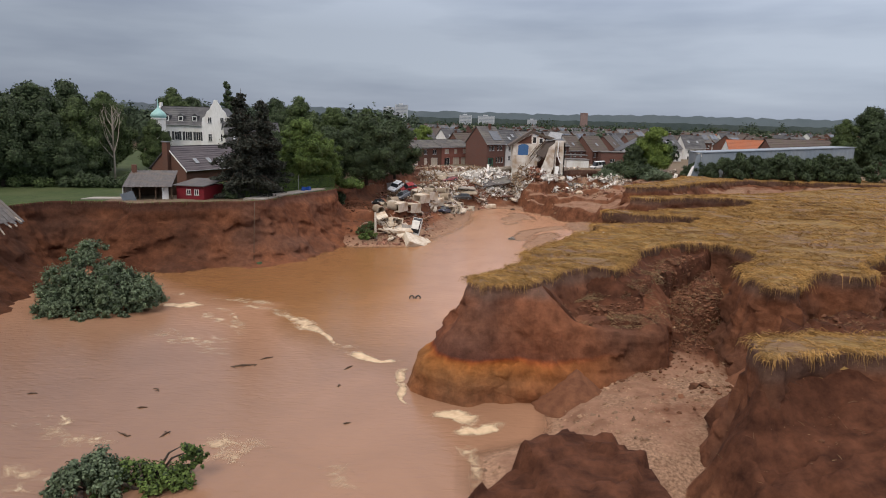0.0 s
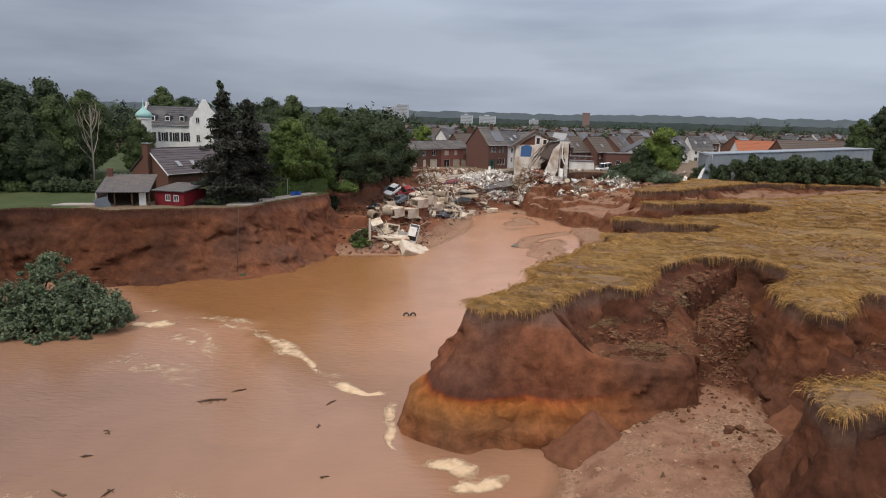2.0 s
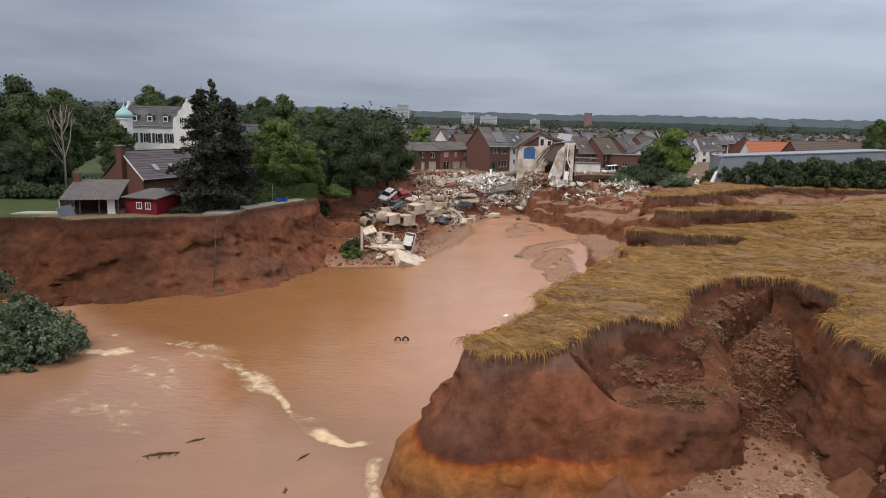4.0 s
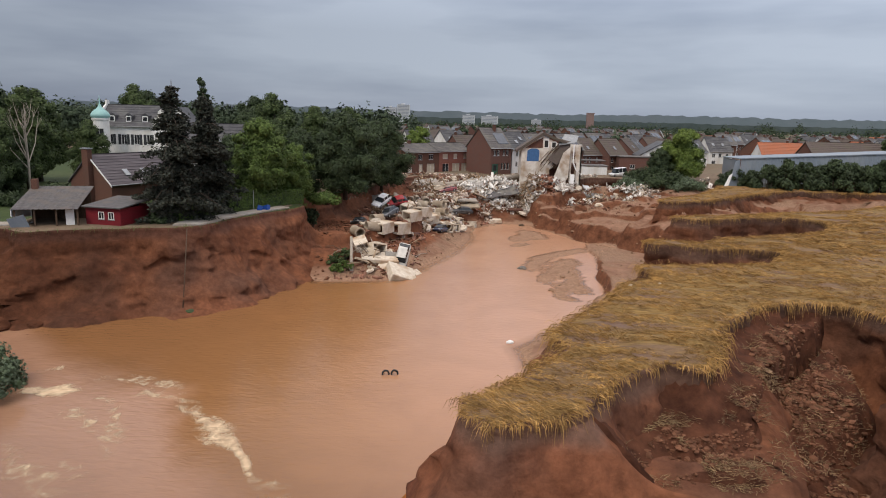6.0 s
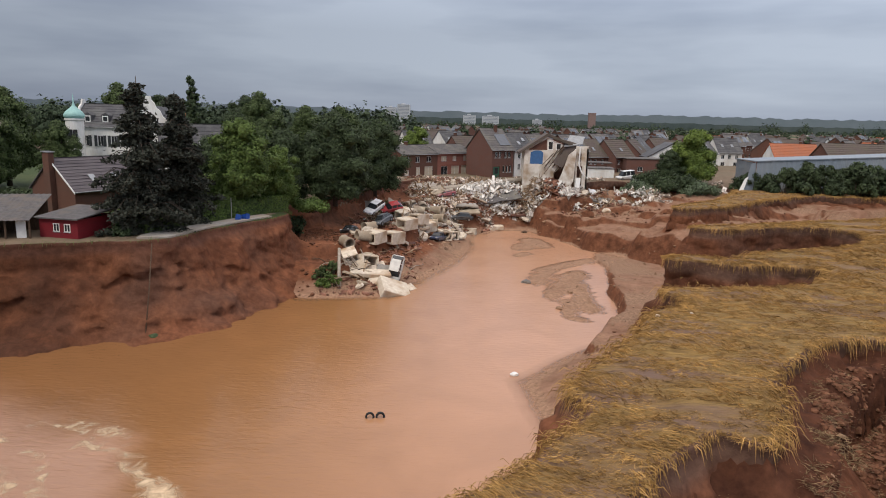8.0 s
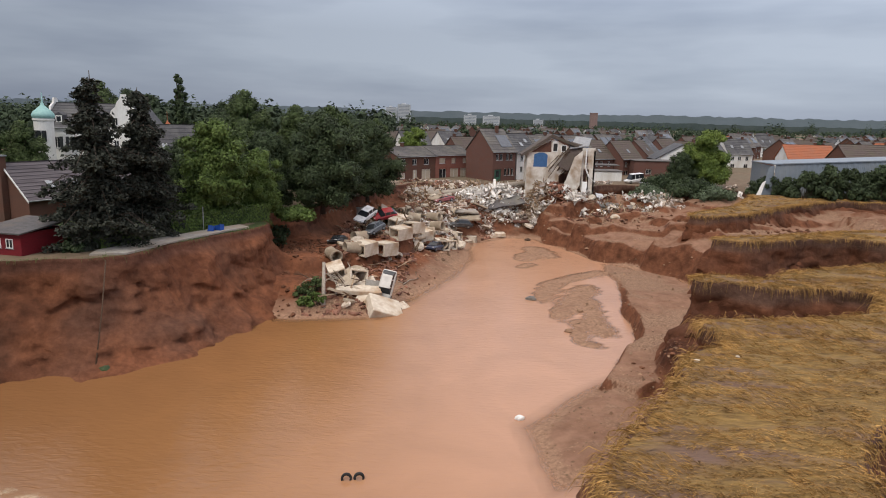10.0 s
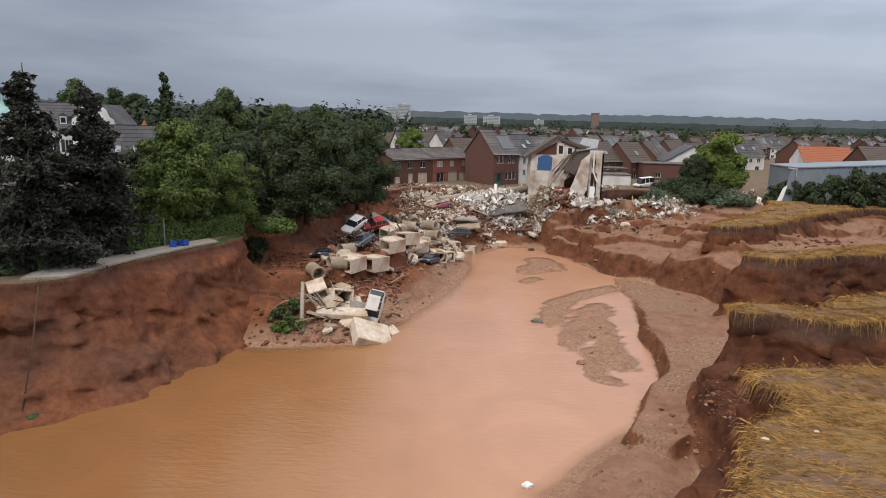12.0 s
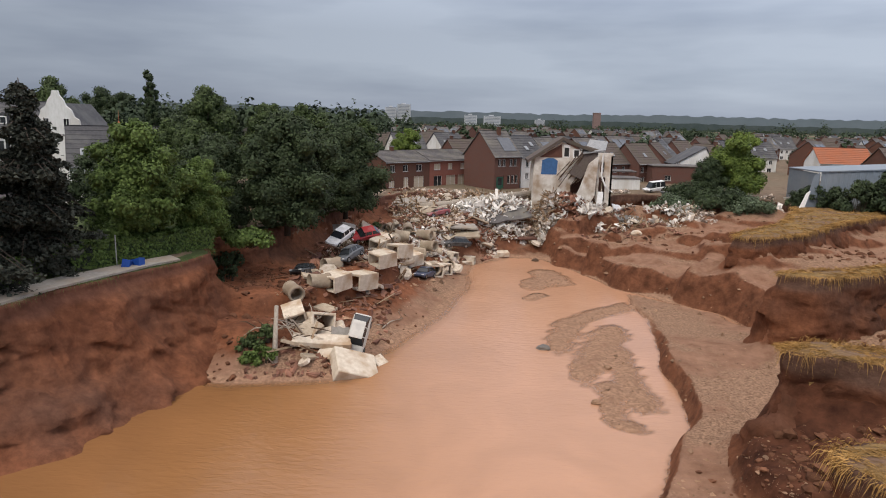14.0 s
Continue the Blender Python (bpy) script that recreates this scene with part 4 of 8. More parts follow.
def house(label, m, w, d, eave, ridge, wall, roof, windows=(), side_windows=(), chimney=None, panels=(), skylights=(), door=None, group="", courses=9, base=-1.5, name="house", shutter=None, panes=()):
    """A gabled house; x runs along the front, y to the back."""
    h = thing(name, label, "house", group, m)
    holes = [tuple(k) for k in windows] + ([door] if door else [])
    part("wall", wall_geo(w, eave, 0.3, holes, base), wall, h)
    part("wall", Geo().box(0, d - 0.3, base, w, d, eave), wall, h)
    for side in (0, 1):
        x0 = 0 if side == 0 else w - 0.3
        sw = [k for k in side_windows if k[4] == side]
        g = Geo()
        mm = Matrix.Translation((x0, 0, 0)) @ Matrix(((0, 1, 0, 0), (1, 0, 0, 0), (0, 0, 1, 0), (0, 0, 0, 1)))
        ww = wall_geo(d - 0.6, eave, 0.3, [(k[0] - 0.3, k[1], k[2], k[3]) for k in sw], base)
        g.add(ww.v, [f[::-1] for f in ww.f], mm @ Matrix.Translation((0.3, 0, 0)))
        g.add([(x0, 0.02, eave), (x0, d - 0.02, eave), (x0, d / 2, ridge - 0.02), (x0 + 0.3, 0.02, eave), (x0 + 0.3, d - 0.02, eave), (x0 + 0.3, d / 2, ridge - 0.02)],
              [(0, 2, 1), (3, 4, 5), (0, 1, 4, 3), (1, 2, 5, 4), (2, 0, 3, 5)])
        part("gable_wall", g, wall, h)
        for k in sw:
            wm = Matrix.Translation((0, 0, 0)) @ (mm if side == 0 else Matrix.Translation((w, 0, 0)) @ Matrix(((0, -1, 0, 0), (1, 0, 0, 0), (0, 0, 1, 0), (0, 0, 0, 1))))
            add_window(h, k[0], k[1], k[2], k[3], wm)
    part("roof", roof_geo(w, d, eave, ridge, courses=courses), roof, h)
    part("gutter", Geo().tube([(-0.2, -0.42, eave - 0.22), (w + 0.2, -0.42, eave - 0.22)], [0.08, 0.08], 6), M_SILL, h)
    for k in windows:
        add_window(h, *k[:4], shutter=shutter, pane=M_BLIND if tuple(k[:2]) in panes else None)
    if door:
        dr = part("door", Geo().box(door[0] + 0.03, 0.1, door[1], door[0] + door[2] - 0.03, 0.16, door[1] + door[3] - 0.03), M_DOORGREEN, h)
        part("door_pane", Geo().box(door[0] + door[2] * 0.25, 0.085, door[1] + door[3] * 0.45, door[0] + door[2] * 0.75, 0.098, door[1] + door[3] * 0.9), M_PANE, dr)
    if chimney:
        cx, cy = chimney
        top = ridge + 0.9
        c = part("chimney", Geo().box(cx - 0.35, cy - 0.3, eave, cx + 0.35, cy + 0.3, top, chamfer=0.03), M_BRICKDARK, h)
        part("chimney_cap", Geo().box(cx - 0.42, cy - 0.37, top + 0.002, cx + 0.42, cy + 0.37, top + 0.12), M_SILL, c)
    for x, u, pw, ph in panels:
        pm = on_pitch(x, u, pw, ph, d, eave, ridge)
        part("solar_panel", Geo().box(0, 0, 0, pw, ph, 0.05, pm), M_SOLAR, h)
    for x, u in skylights:
        pm = on_pitch(x, u, 0.8, 1.2, d, eave, ridge)
        s = part("skylight", Geo().box(0, 0, 0, 0.8, 1.2, 0.1, pm), M_SILL, h)
        part("skylight_pane", Geo().box(0.08, 0.08, 0.1, 0.72, 1.12, 0.115, pm), M_SKYPANE, s)
    return h


M_BRICK = mat("red_brick", (0.16, 0.085, 0.068), (0.105, 0.056, 0.046), scale=7, rough=0.9, bump=0.35, stain=(0.14, 0.065, 0.05), stain_scale=0.4, stretch=(1, 1, 2.5))
M_BRICKDARK = mat("brown_brick", (0.16, 0.075, 0.052), (0.09, 0.045, 0.034), scale=7, rough=0.9, bump=0.35, stain=(0.11, 0.06, 0.045), stain_scale=0.4, stretch=(1, 1, 2.5))
M_BRICKPINK = mat("salmon_brick", (0.31, 0.135, 0.105), (0.22, 0.09, 0.07), scale=7, rough=0.9, bump=0.3, stain=(0.25, 0.1, 0.07), stain_scale=0.4, stretch=(1, 1, 2.5))
M_PLASTER = mat("white_render", (0.78, 0.78, 0.77), (0.66, 0.66, 0.64), scale=2.5, rough=0.85, bump=0.15, stain=(0.6, 0.58, 0.54), stain_scale=0.3, stretch=(1.5, 1.5, 0.5))
M_WHITE = mat("white_paint", (0.8, 0.8, 0.79), (0.7, 0.7, 0.68), scale=3, rough=0.55, bump=0.05)
M_SILL = mat("weathered_zinc", (0.36, 0.37, 0.38), (0.24, 0.25, 0.26), scale=4, rough=0.5, bump=0.08, metal=0.4)
M_TILEGREY = mat("grey_roof_tiles", (0.135, 0.125, 0.125), (0.075, 0.07, 0.07), scale=3.5, rough=0.8, bump=0.4, stain=(0.16, 0.15, 0.13), stain_scale=0.5)
M_TILEBROWN = mat("brown_roof_tiles", (0.125, 0.098, 0.088), (0.075, 0.058, 0.052), scale=3.5, rough=0.8, bump=0.4, stain=(0.1, 0.085, 0.065), stain_scale=0.5)
M_TILEDARK = mat("slate_roof_tiles", (0.075, 0.075, 0.082), (0.045, 0.045, 0.05), scale=3.5, rough=0.6, bump=0.4, stain=(0.1, 0.1, 0.1), stain_scale=0.5)
M_TILERED = mat("orange_roof_tiles", (0.40, 0.14, 0.07), (0.27, 0.09, 0.045), scale=3.5, rough=0.8, bump=0.4, stain=(0.3, 0.12, 0.07), stain_scale=0.5)
M_SOLAR = mat("solar_glass", (0.10, 0.115, 0.14), (0.06, 0.07, 0.09), scale=2, rough=0.12, bump=0.0, spec=0.6)
M_PANE = mat("window_glass", (0.035, 0.04, 0.045), (0.02, 0.022, 0.025), scale=0.7, rough=0.08, bump=0.0, spec=0.6)
M_SKYPANE = mat("skylight_glass", (0.3, 0.33, 0.36), (0.2, 0.22, 0.25), scale=0.7, rough=0.05, bump=0.0, spec=0.8)
M_DOORGREEN = mat("green_door_paint", (0.04, 0.13, 0.09), (0.03, 0.09, 0.065), scale=3, rough=0.45, bump=0.05)
M_BLIND = mat("cream_roller_blind", (0.55, 0.48, 0.38), (0.46, 0.39, 0.3), scale=2, rough=0.8, bump=0.1, stretch=(0.3, 0.3, 6))
M_SHUTTER = mat("dark_shutter_paint", (0.05, 0.055, 0.06), (0.03, 0.033, 0.036), scale=4, rough=0.6, bump=0.1)
M_REDWOOD = mat("red_painted_boards", (0.20, 0.012, 0.02), (0.13, 0.009, 0.014), scale=5, rough=0.7, bump=0.3, stretch=(0.6, 0.6, 3), stain=(0.13, 0.015, 0.02))
M_SHEET = mat("corrugated_sheet", (0.125, 0.118, 0.118), (0.07, 0.064, 0.064), scale=2.2, rough=0.6, bump=0.2, stain=(0.13, 0.11, 0.095), stain_scale=0.6, spec=0.15)
M_COPPER = mat("green_copper", (0.33, 0.55, 0.52), (0.24, 0.43, 0.42), scale=3, rough=0.6, bump=0.1)
M_BLUE = mat("blue_wall_paint", (0.06, 0.15, 0.33), (0.045, 0.11, 0.25), scale=2, rough=0.8, bump=0.15)
M_TIMBER = mat("dark_timber", (0.11, 0.07, 0.045), (0.055, 0.034, 0.022), scale=4, rough=0.85, bump=0.3, stretch=(4, 4, 0.6))
M_HALL = mat("pale_hall_sheeting", (0.225, 0.265, 0.31), (0.185, 0.22, 0.265), scale=1.2, rough=0.45, bump=0.06, stain=(0.24, 0.265, 0.29), stain_scale=0.2)
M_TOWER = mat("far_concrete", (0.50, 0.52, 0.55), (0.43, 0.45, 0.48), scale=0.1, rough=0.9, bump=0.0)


# ---- the village at the head of the pit ----
def village_pose(x, y, angle, z=8.4):
    return pose(x, y, z, 0, 0, angle)


house("two-storey brown brick row house with shallow grey roof", village_pose(-16.8, 185.3, 46), 11.0, 9.0, 5.4, 7.1, M_BRICKDARK, M_TILEGREY,
      windows=[(1.0, 3.4, 1.3, 1.3), (4.2, 3.4, 1.3, 1.3), (7.6, 3.4, 1.5, 1.3), (0.8, 0.5, 1.4, 1.2), (4.4, 0.3, 1.2, 2.0), (7.0, 0.1, 2.6, 2.3)], panes=((4.4, 0.3), (0.8, 0.5), (7.0, 0.1)), chimney=(5, 4.6), group="row houses on the rim", name="row_house")
house("two-storey salmon brick row house with shuttered windows", village_pose(-9.1, 193.3, 46), 11.6, 9.0, 5.5, 7.2, M_BRICKPINK, M_TILEGREY,
      windows=[(1.2, 3.5, 1.8, 1.2), (5.0, 3.5, 1.3, 1.2), (8.6, 3.5, 1.3, 1.2), (1.2, 0.1, 2.2, 2.2), (4.6, 0.1, 2.6, 2.2), (7.9, 0.1, 2.6, 2.2)], panes=((1.2, 3.5), (5.0, 3.5), (8.6, 3.5), (4.6, 0.1), (7.9, 0.1)), group="row houses on the rim", name="row_house")
house("tall red-brown brick house with blank gable and solar panels", village_pose(3.7, 190, 38, 8.2), 6.6, 9.8, 7.0, 11.6, M_BRICK, M_TILEGREY,
      windows=[(0.9, 5.0, 0.8, 1.4), (2.0, 5.0, 0.8, 1.4), (3.8, 5.0, 0.8, 1.4), (4.9, 5.0, 0.8, 1.4), (3.4, 1.6, 0.7, 1.6), (4.4, 1.6, 0.7, 1.6), (5.4, 1.6, 0.7, 1.6)], door=(0.6, 0.0, 1.9, 3.0),
      panels=[(3.0, 1.2, 3.2, 3.6)], chimney=(4.2, 4.2), group="street of gabled houses")
house("white rendered row house with slate roof and skylights", village_pose(9.2, 195, 38, 8.2), 6.4, 9.8, 6.6, 10.6, M_PLASTER, M_TILEDARK,
      windows=[(1.2, 4.7, 0.8, 1.3), (2.9, 4.7, 0.8, 1.3), (4.5, 4.7, 0.8, 1.3), (1.2, 2.2, 0.8, 1.3), (2.9, 2.2, 0.8, 1.3), (4.5, 2.2, 0.8, 1.3)], skylights=[(2.4, 2.0), (4.4, 3.2)], group="street of gabled houses")

# the street runs on behind: copies of four kinds of terrace house
kinds = [
    house("grey-roofed brick terrace house with solar panels", village_pose(15.0, 200.5, 38, 8.3), 7.0, 9.6, 6.2, 10.2, M_BRICKDARK, M_TILEGREY, windows=[(1, 3.6, 1, 1.3), (3, 3.6, 1, 1.3), (5, 3.6, 1, 1.3), (1, 0.9, 1.4, 1.3), (4.4, 0.9, 1.4, 1.3)],
          panels=[(0.8, 1.6, 2.4, 3.2), (3.6, 1.6, 2.4, 3.2)], chimney=(5.8, 5), group="street of gabled houses"),
    house("brown-roofed brick terrace house", village_pose(30.0, 216, 38, 8.3), 7.6, 9.4, 4.6, 9.0, M_BRICK, M_TILEBROWN, windows=[(0.8, 2.5, 1, 1.3), (2.6, 2.5, 1, 1.3), (5.4, 2.5, 1, 1.3), (0.8, 0.3, 1.4, 1.2), (4.4, 0.3, 1.4, 1.2)],
          skylights=[(3.5, 2.0)], chimney=(1.2, 4.9), group="street of gabled houses"),
    house("dark slate-roofed white rendered house", village_pose(22.0, 229, 38, 8.3), 8.4, 9.8, 5.2, 9.8, M_PLASTER, M_TILEDARK, windows=[(1, 3.0, 1.1, 1.3), (3.4, 3.0, 1.1, 1.3), (6, 3.0, 1.1, 1.3), (1, 0.6, 1.4, 1.3), (5.6, 0.6, 1.4, 1.3)],
          side_windows=[(4.2, 3.1, 1.1, 1.2, 0)], skylights=[(1.6, 2.4), (5.2, 2.4)], chimney=(7, 5), group="street of gabled houses"),
    house("orange-tiled white house with tall windows", village_pose(88.5, 238, -4, 8.4), 13.0, 10.5, 4.9, 8.6, M_PLASTER, M_TILERED, windows=[(1, 2.2, 1.2, 1.9), (3.2, 2.2, 1.2, 1.9), (5.4, 2.2, 1.2, 1.9), (7.6, 2.2, 1.2, 1.9), (9.8, 2.2, 1.2, 1.9)],
          chimney=(9, 6), group="street of gabled houses"),
]
placed = [(15, 200.5), (30, 216), (22, 229), (78.5, 236), (-16.8, 185), (-9, 193), (3.7, 190), (9, 195), (-3, 200), (78, 236)]
FIXED = [(1, 38.0, 218.5, 38), (0, 24.5, 210.5, 38), (1, 48.5, 234, 60), (2, 53, 246, 64), (1, 61, 262, 38), (2, 44, 262, 40), (0, 31, 236, 38), (0, 38, 243, 38), (1, 12, 214, 38), (0, 18.5, 220, 38), (2, -20, 232, 30), (2, -9, 246, 40), (1, -32, 250, 20)]
for k, x, y, a in FIXED:
    copy_thing(kinds[k], village_pose(x, y, a, 8.3))
    placed.append((x, y))
rng = random.Random(8)
tries = 0
while len(placed) < 150 and tries < 6000:
    tries += 1
    y = 212 + 380 * rng.random() ** 1.5
    x = rng.uniform(-0.16 * y - 20, 0.62 * y)
    if x > 55 and y < 232 or x < -5 and y < 240 or min((x - a) ** 2 + (y - b) ** 2 for a, b in placed) < 10.8 ** 2:
        continue
    k = rng.choice((0, 0, 1, 1, 1, 2, 2)) if rng.random() > 0.06 or x < 60 else 3
    copy_thing(kinds[k], village_pose(x, y, rng.choice((38, 38, 38, -52, 12, 128)) + rng.uniform(-6, 6), 8.2 + rng.uniform(-0.4, 0.3)))
    placed.append((x, y))


def low_brick_building():
    b = thing("brick_outbuilding", "long low red brick outbuilding with flat roof", "outbuilding", m=pose(40.3, 215.5, 8.4, 0, 0, 2))
    part("wall", wall_geo(14.4, 4.2, 0.3, [(3.0, 1.0, 1.4, 1.2), (9.0, 0.0, 2.4, 2.3)], -1), M_BRICK, b)
    part("wall", Geo().box(0, 0.3, -1, 0.3, 7, 4.2).box(14.1, 0.3, -1, 14.4, 7, 4.2).box(0.3, 6.7, -1, 14.1, 7, 4.2), M_BRICK, b)
    part("roof", Geo().box(-0.2, -0.25, 4.203, 14.6, 7.2, 4.45, chamfer=0.05), M_TILEGREY, b)
    part("garage_door", Geo().box(9.03, 0.1, 0, 11.37, 0.16, 2.27), M_TIMBER, b)
    add_window(b, 3.0, 1.0, 1.4, 1.2)
    g = thing("white_gable_house", "white house wing with steep dark lean-to roof", "house", m=pose(48.3, 226, 8.4))
    part("wall", Geo().prism([(0, -1), (9.2, -1), (9.2, 4.1), (7.0, 8.3), (0, 4.1)], 0, 0.3), M_PLASTER, g)
    part("roof", Geo().prism([(-0.4, 4.1), (7.0, 8.35), (7.0, 8.6), (-0.5, 4.35)], -0.3, 9), M_TILEDARK, g)
    part("roof", Geo().prism([(7.0, 8.35), (9.7, 3.6), (9.9, 3.75), (7.05, 8.6)], -0.3, 9), M_TILEDARK, g, "steep dark roof pitch")


low_brick_building()


def ruined_house():
    """A torn-open house at the scarp: gable wall with a blue room, a hanging roof, a leaning slab of wall."""
    h = thing("ruined_house", "torn-open white house with blue room wall and collapsed roof", "house", m=pose(0, 178, 0))
    part("gable_wall", Geo().prism([(10.3, 5.5), (10.4, 15.6), (12.9, 17.2), (15.1, 18.6), (16.6, 17.9), (18.6, 17.0), (18.9, 15.2), (17.8, 14.2), (17.9, 12.1), (16.8, 11.0), (16.9, 8.6), (15.4, 7.3), (14.6, 5.5)], 0, 0.35), M_PLASTERDIRTY, h)
    part("painted_panel", Geo().prism([(11.6, 12.9), (11.7, 15.3), (12.6, 15.75), (13.7, 15.75), (14.4, 15.3), (14.3, 12.9)], -0.03, -0.004), M_BLUE, h, "bright blue painted room wall")
    part("timber_wall", Geo().prism([(11.2, 15.85), (13.0, 17.05), (15.0, 18.2), (15.1, 15.9)], -0.05, -0.006), M_BRICKDARK, h, "dark brick attic wall")
    part("side_wall", Geo().box(10.3, 0.35, 5.5, 10.65, 8, 15.6), M_PLASTERDIRTY, h)
    for x0 in (15.3, 17.0):
        w = part("window", Geo().box(x0, -0.05, 15.9, x0 + 1.1, 0.0, 18.1 if x0 < 16 else 17.4), M_WHITE, h)
        part("pane", Geo().box(x0 + 0.15, -0.07, 16.1, x0 + 0.95, -0.055, 17.6 if x0 < 16 else 17.2), M_PANE, w)
    part("verge", Geo().prism([(9.2, 14.9), (15.1, 18.75), (15.1, 19.45), (9.1, 15.35)], -0.7, 6), M_TILEBROWN, h, "broken brown roof pitch")
    part("verge", Geo().prism([(15.1, 18.75), (20.3, 16.9), (20.5, 17.25), (15.1, 19.45)], -0.5, 6), M_TILEBROWN, h, "broken brown roof pitch")
    part("back_wall", Geo().box(10.65, 7.6, 5.5, 23.5, 8, 15.2), M_BRICKDARK, h)
    # the hanging roof of the next house
    rr = random.Random(3)
    for k in range(14):
        a = 19.6 + rr.uniform(-1.6, 1.6)
        g = Geo().tube([(a, -0.4 + 0.1 * k, 16.6 + rr.uniform(-0.6, 0.6)), (a - rr.uniform(1.5, 4.0), -0.8 + rr.uniform(-0.4, 0.6), 11.5 + rr.uniform(-1.5, 2))], [0.09, 0.07], 5)
        part("rafter", g, M_TIMBER, h)
    part("hanging_roof", Geo().add([(16.4, -0.9, 13.2), (18.4, -1.0, 12.3), (21.6, -0.2, 17.2), (19.0, 0.2, 17.9), (16.5, -0.7, 13.35), (18.5, -0.8, 12.45), (21.6, 0.0, 17.4), (19.0, 0.4, 18.1)],
                                   [(3, 2, 1, 0), (4, 5, 6, 7), (0, 1, 5, 4), (1, 2, 6, 5), (2, 3, 7, 6), (3, 0, 4, 7)]), M_TILEBROWN, h, "torn sagging brown roof sheet")
    part("dormer_roof", Geo().add([(18.6, -0.6, 16.6), (22.4, -0.6, 17.2), (23.4, 3, 18.6), (20.2, 3, 18.9), (18.6, -0.6, 16.8), (22.4, -0.6, 17.4), (23.4, 3, 18.8), (20.2, 3, 19.1)],
                                  [(3, 2, 1, 0), (4, 5, 6, 7), (0, 1, 5, 4), (1, 2, 6, 5), (2, 3, 7, 6), (3, 0, 4, 7)]), M_SILL, h, "tilted zinc dormer roof")
    part("leaning_wall", Geo().prism([(16.2, 6.4), (19.3, 6.6), (20.9, 9.6), (21.2, 16.4), (19.6, 15.0), (18.2, 10.6)], -1.4, -1.05), M_PLASTERDIRTY, h, "leaning slab of white wall")
    sw = wall_geo(2.6, 16.9, 0.3, [(0.5, 13.6, 0.7, 1.7), (0.4, 8.5, 1.1, 4.2)], 5)
    t = part("stair_tower", Geo().add(sw.v, sw.f, Matrix.Translation((21.2, -0.6, 0))), M_PLASTERDIRTY, h, "standing remnant of white wall")
    part("tower_side", Geo().box(23.5, -0.6, 5, 23.8, 6, 16.4), M_BRICKDARK, t)
    part("fallen_gutter", Geo().tube([(22.0, -0.9, 16.8), (21.9, -1.1, 13.0), (22.6, -1.3, 11.3), (23.9, -1.2, 10.2)], [0.16, 0.16, 0.15, 0.14], 8), M_WHITE, h, "bent white pipe")


M_PLASTERDIRTY = mat("cracked_plaster", (0.74, 0.71, 0.66), (0.56, 0.51, 0.44), scale=1.1, rough=0.9, bump=0.5, stain=(0.36, 0.27, 0.19), stain_scale=0.5)
M_CONCRETE = mat("weathered_concrete", (0.47, 0.40, 0.31), (0.31, 0.25, 0.18), scale=2.4, rough=0.9, bump=0.35, stain=(0.33, 0.26, 0.19), stain_scale=0.7, per_object=0.14)
ruined_house()


def garage():
    g = thing("garage", "low white garage with slab and carport roof on the scarp edge", "garage", m=pose(27.4, 198.6, 8.6, 0, 0, 1))
    part("wall", Geo().box(0, 0, 0, 6.4, 0.3, 2.3).box(6.1, 0.3, 0, 6.4, 6, 2.3).box(0, 0.3, 0, 0.3, 6, 2.3), M_PLASTER, g)
    part("roof", Geo().box(-0.2, -0.2, 2.303, 6.6, 6.2, 2.5, chamfer=0.04), M_TILEGREY, g)
    part("slab", Geo().box(-2.4, -3.2, -0.45, 8.6, 6.4, -0.005, chamfer=0.05), M_CONCRETE, g)
    part("carport_roof", Geo().box(-0.6, 6.4, 3.2, 7.2, 12, 3.45, chamfer=0.04), M_SHEET, g)
    for x in (-0.3, 3.3, 6.9):
        part("post", Geo().box(x - 0.07, 6.5, 0, x + 0.07, 6.64, 3.2), M_TIMBER, g)
    part("footing", Geo().box(-2.0, -2.6, -3.6, 8.0, 6, -0.455), M_BRICKDARK, g)


garage()


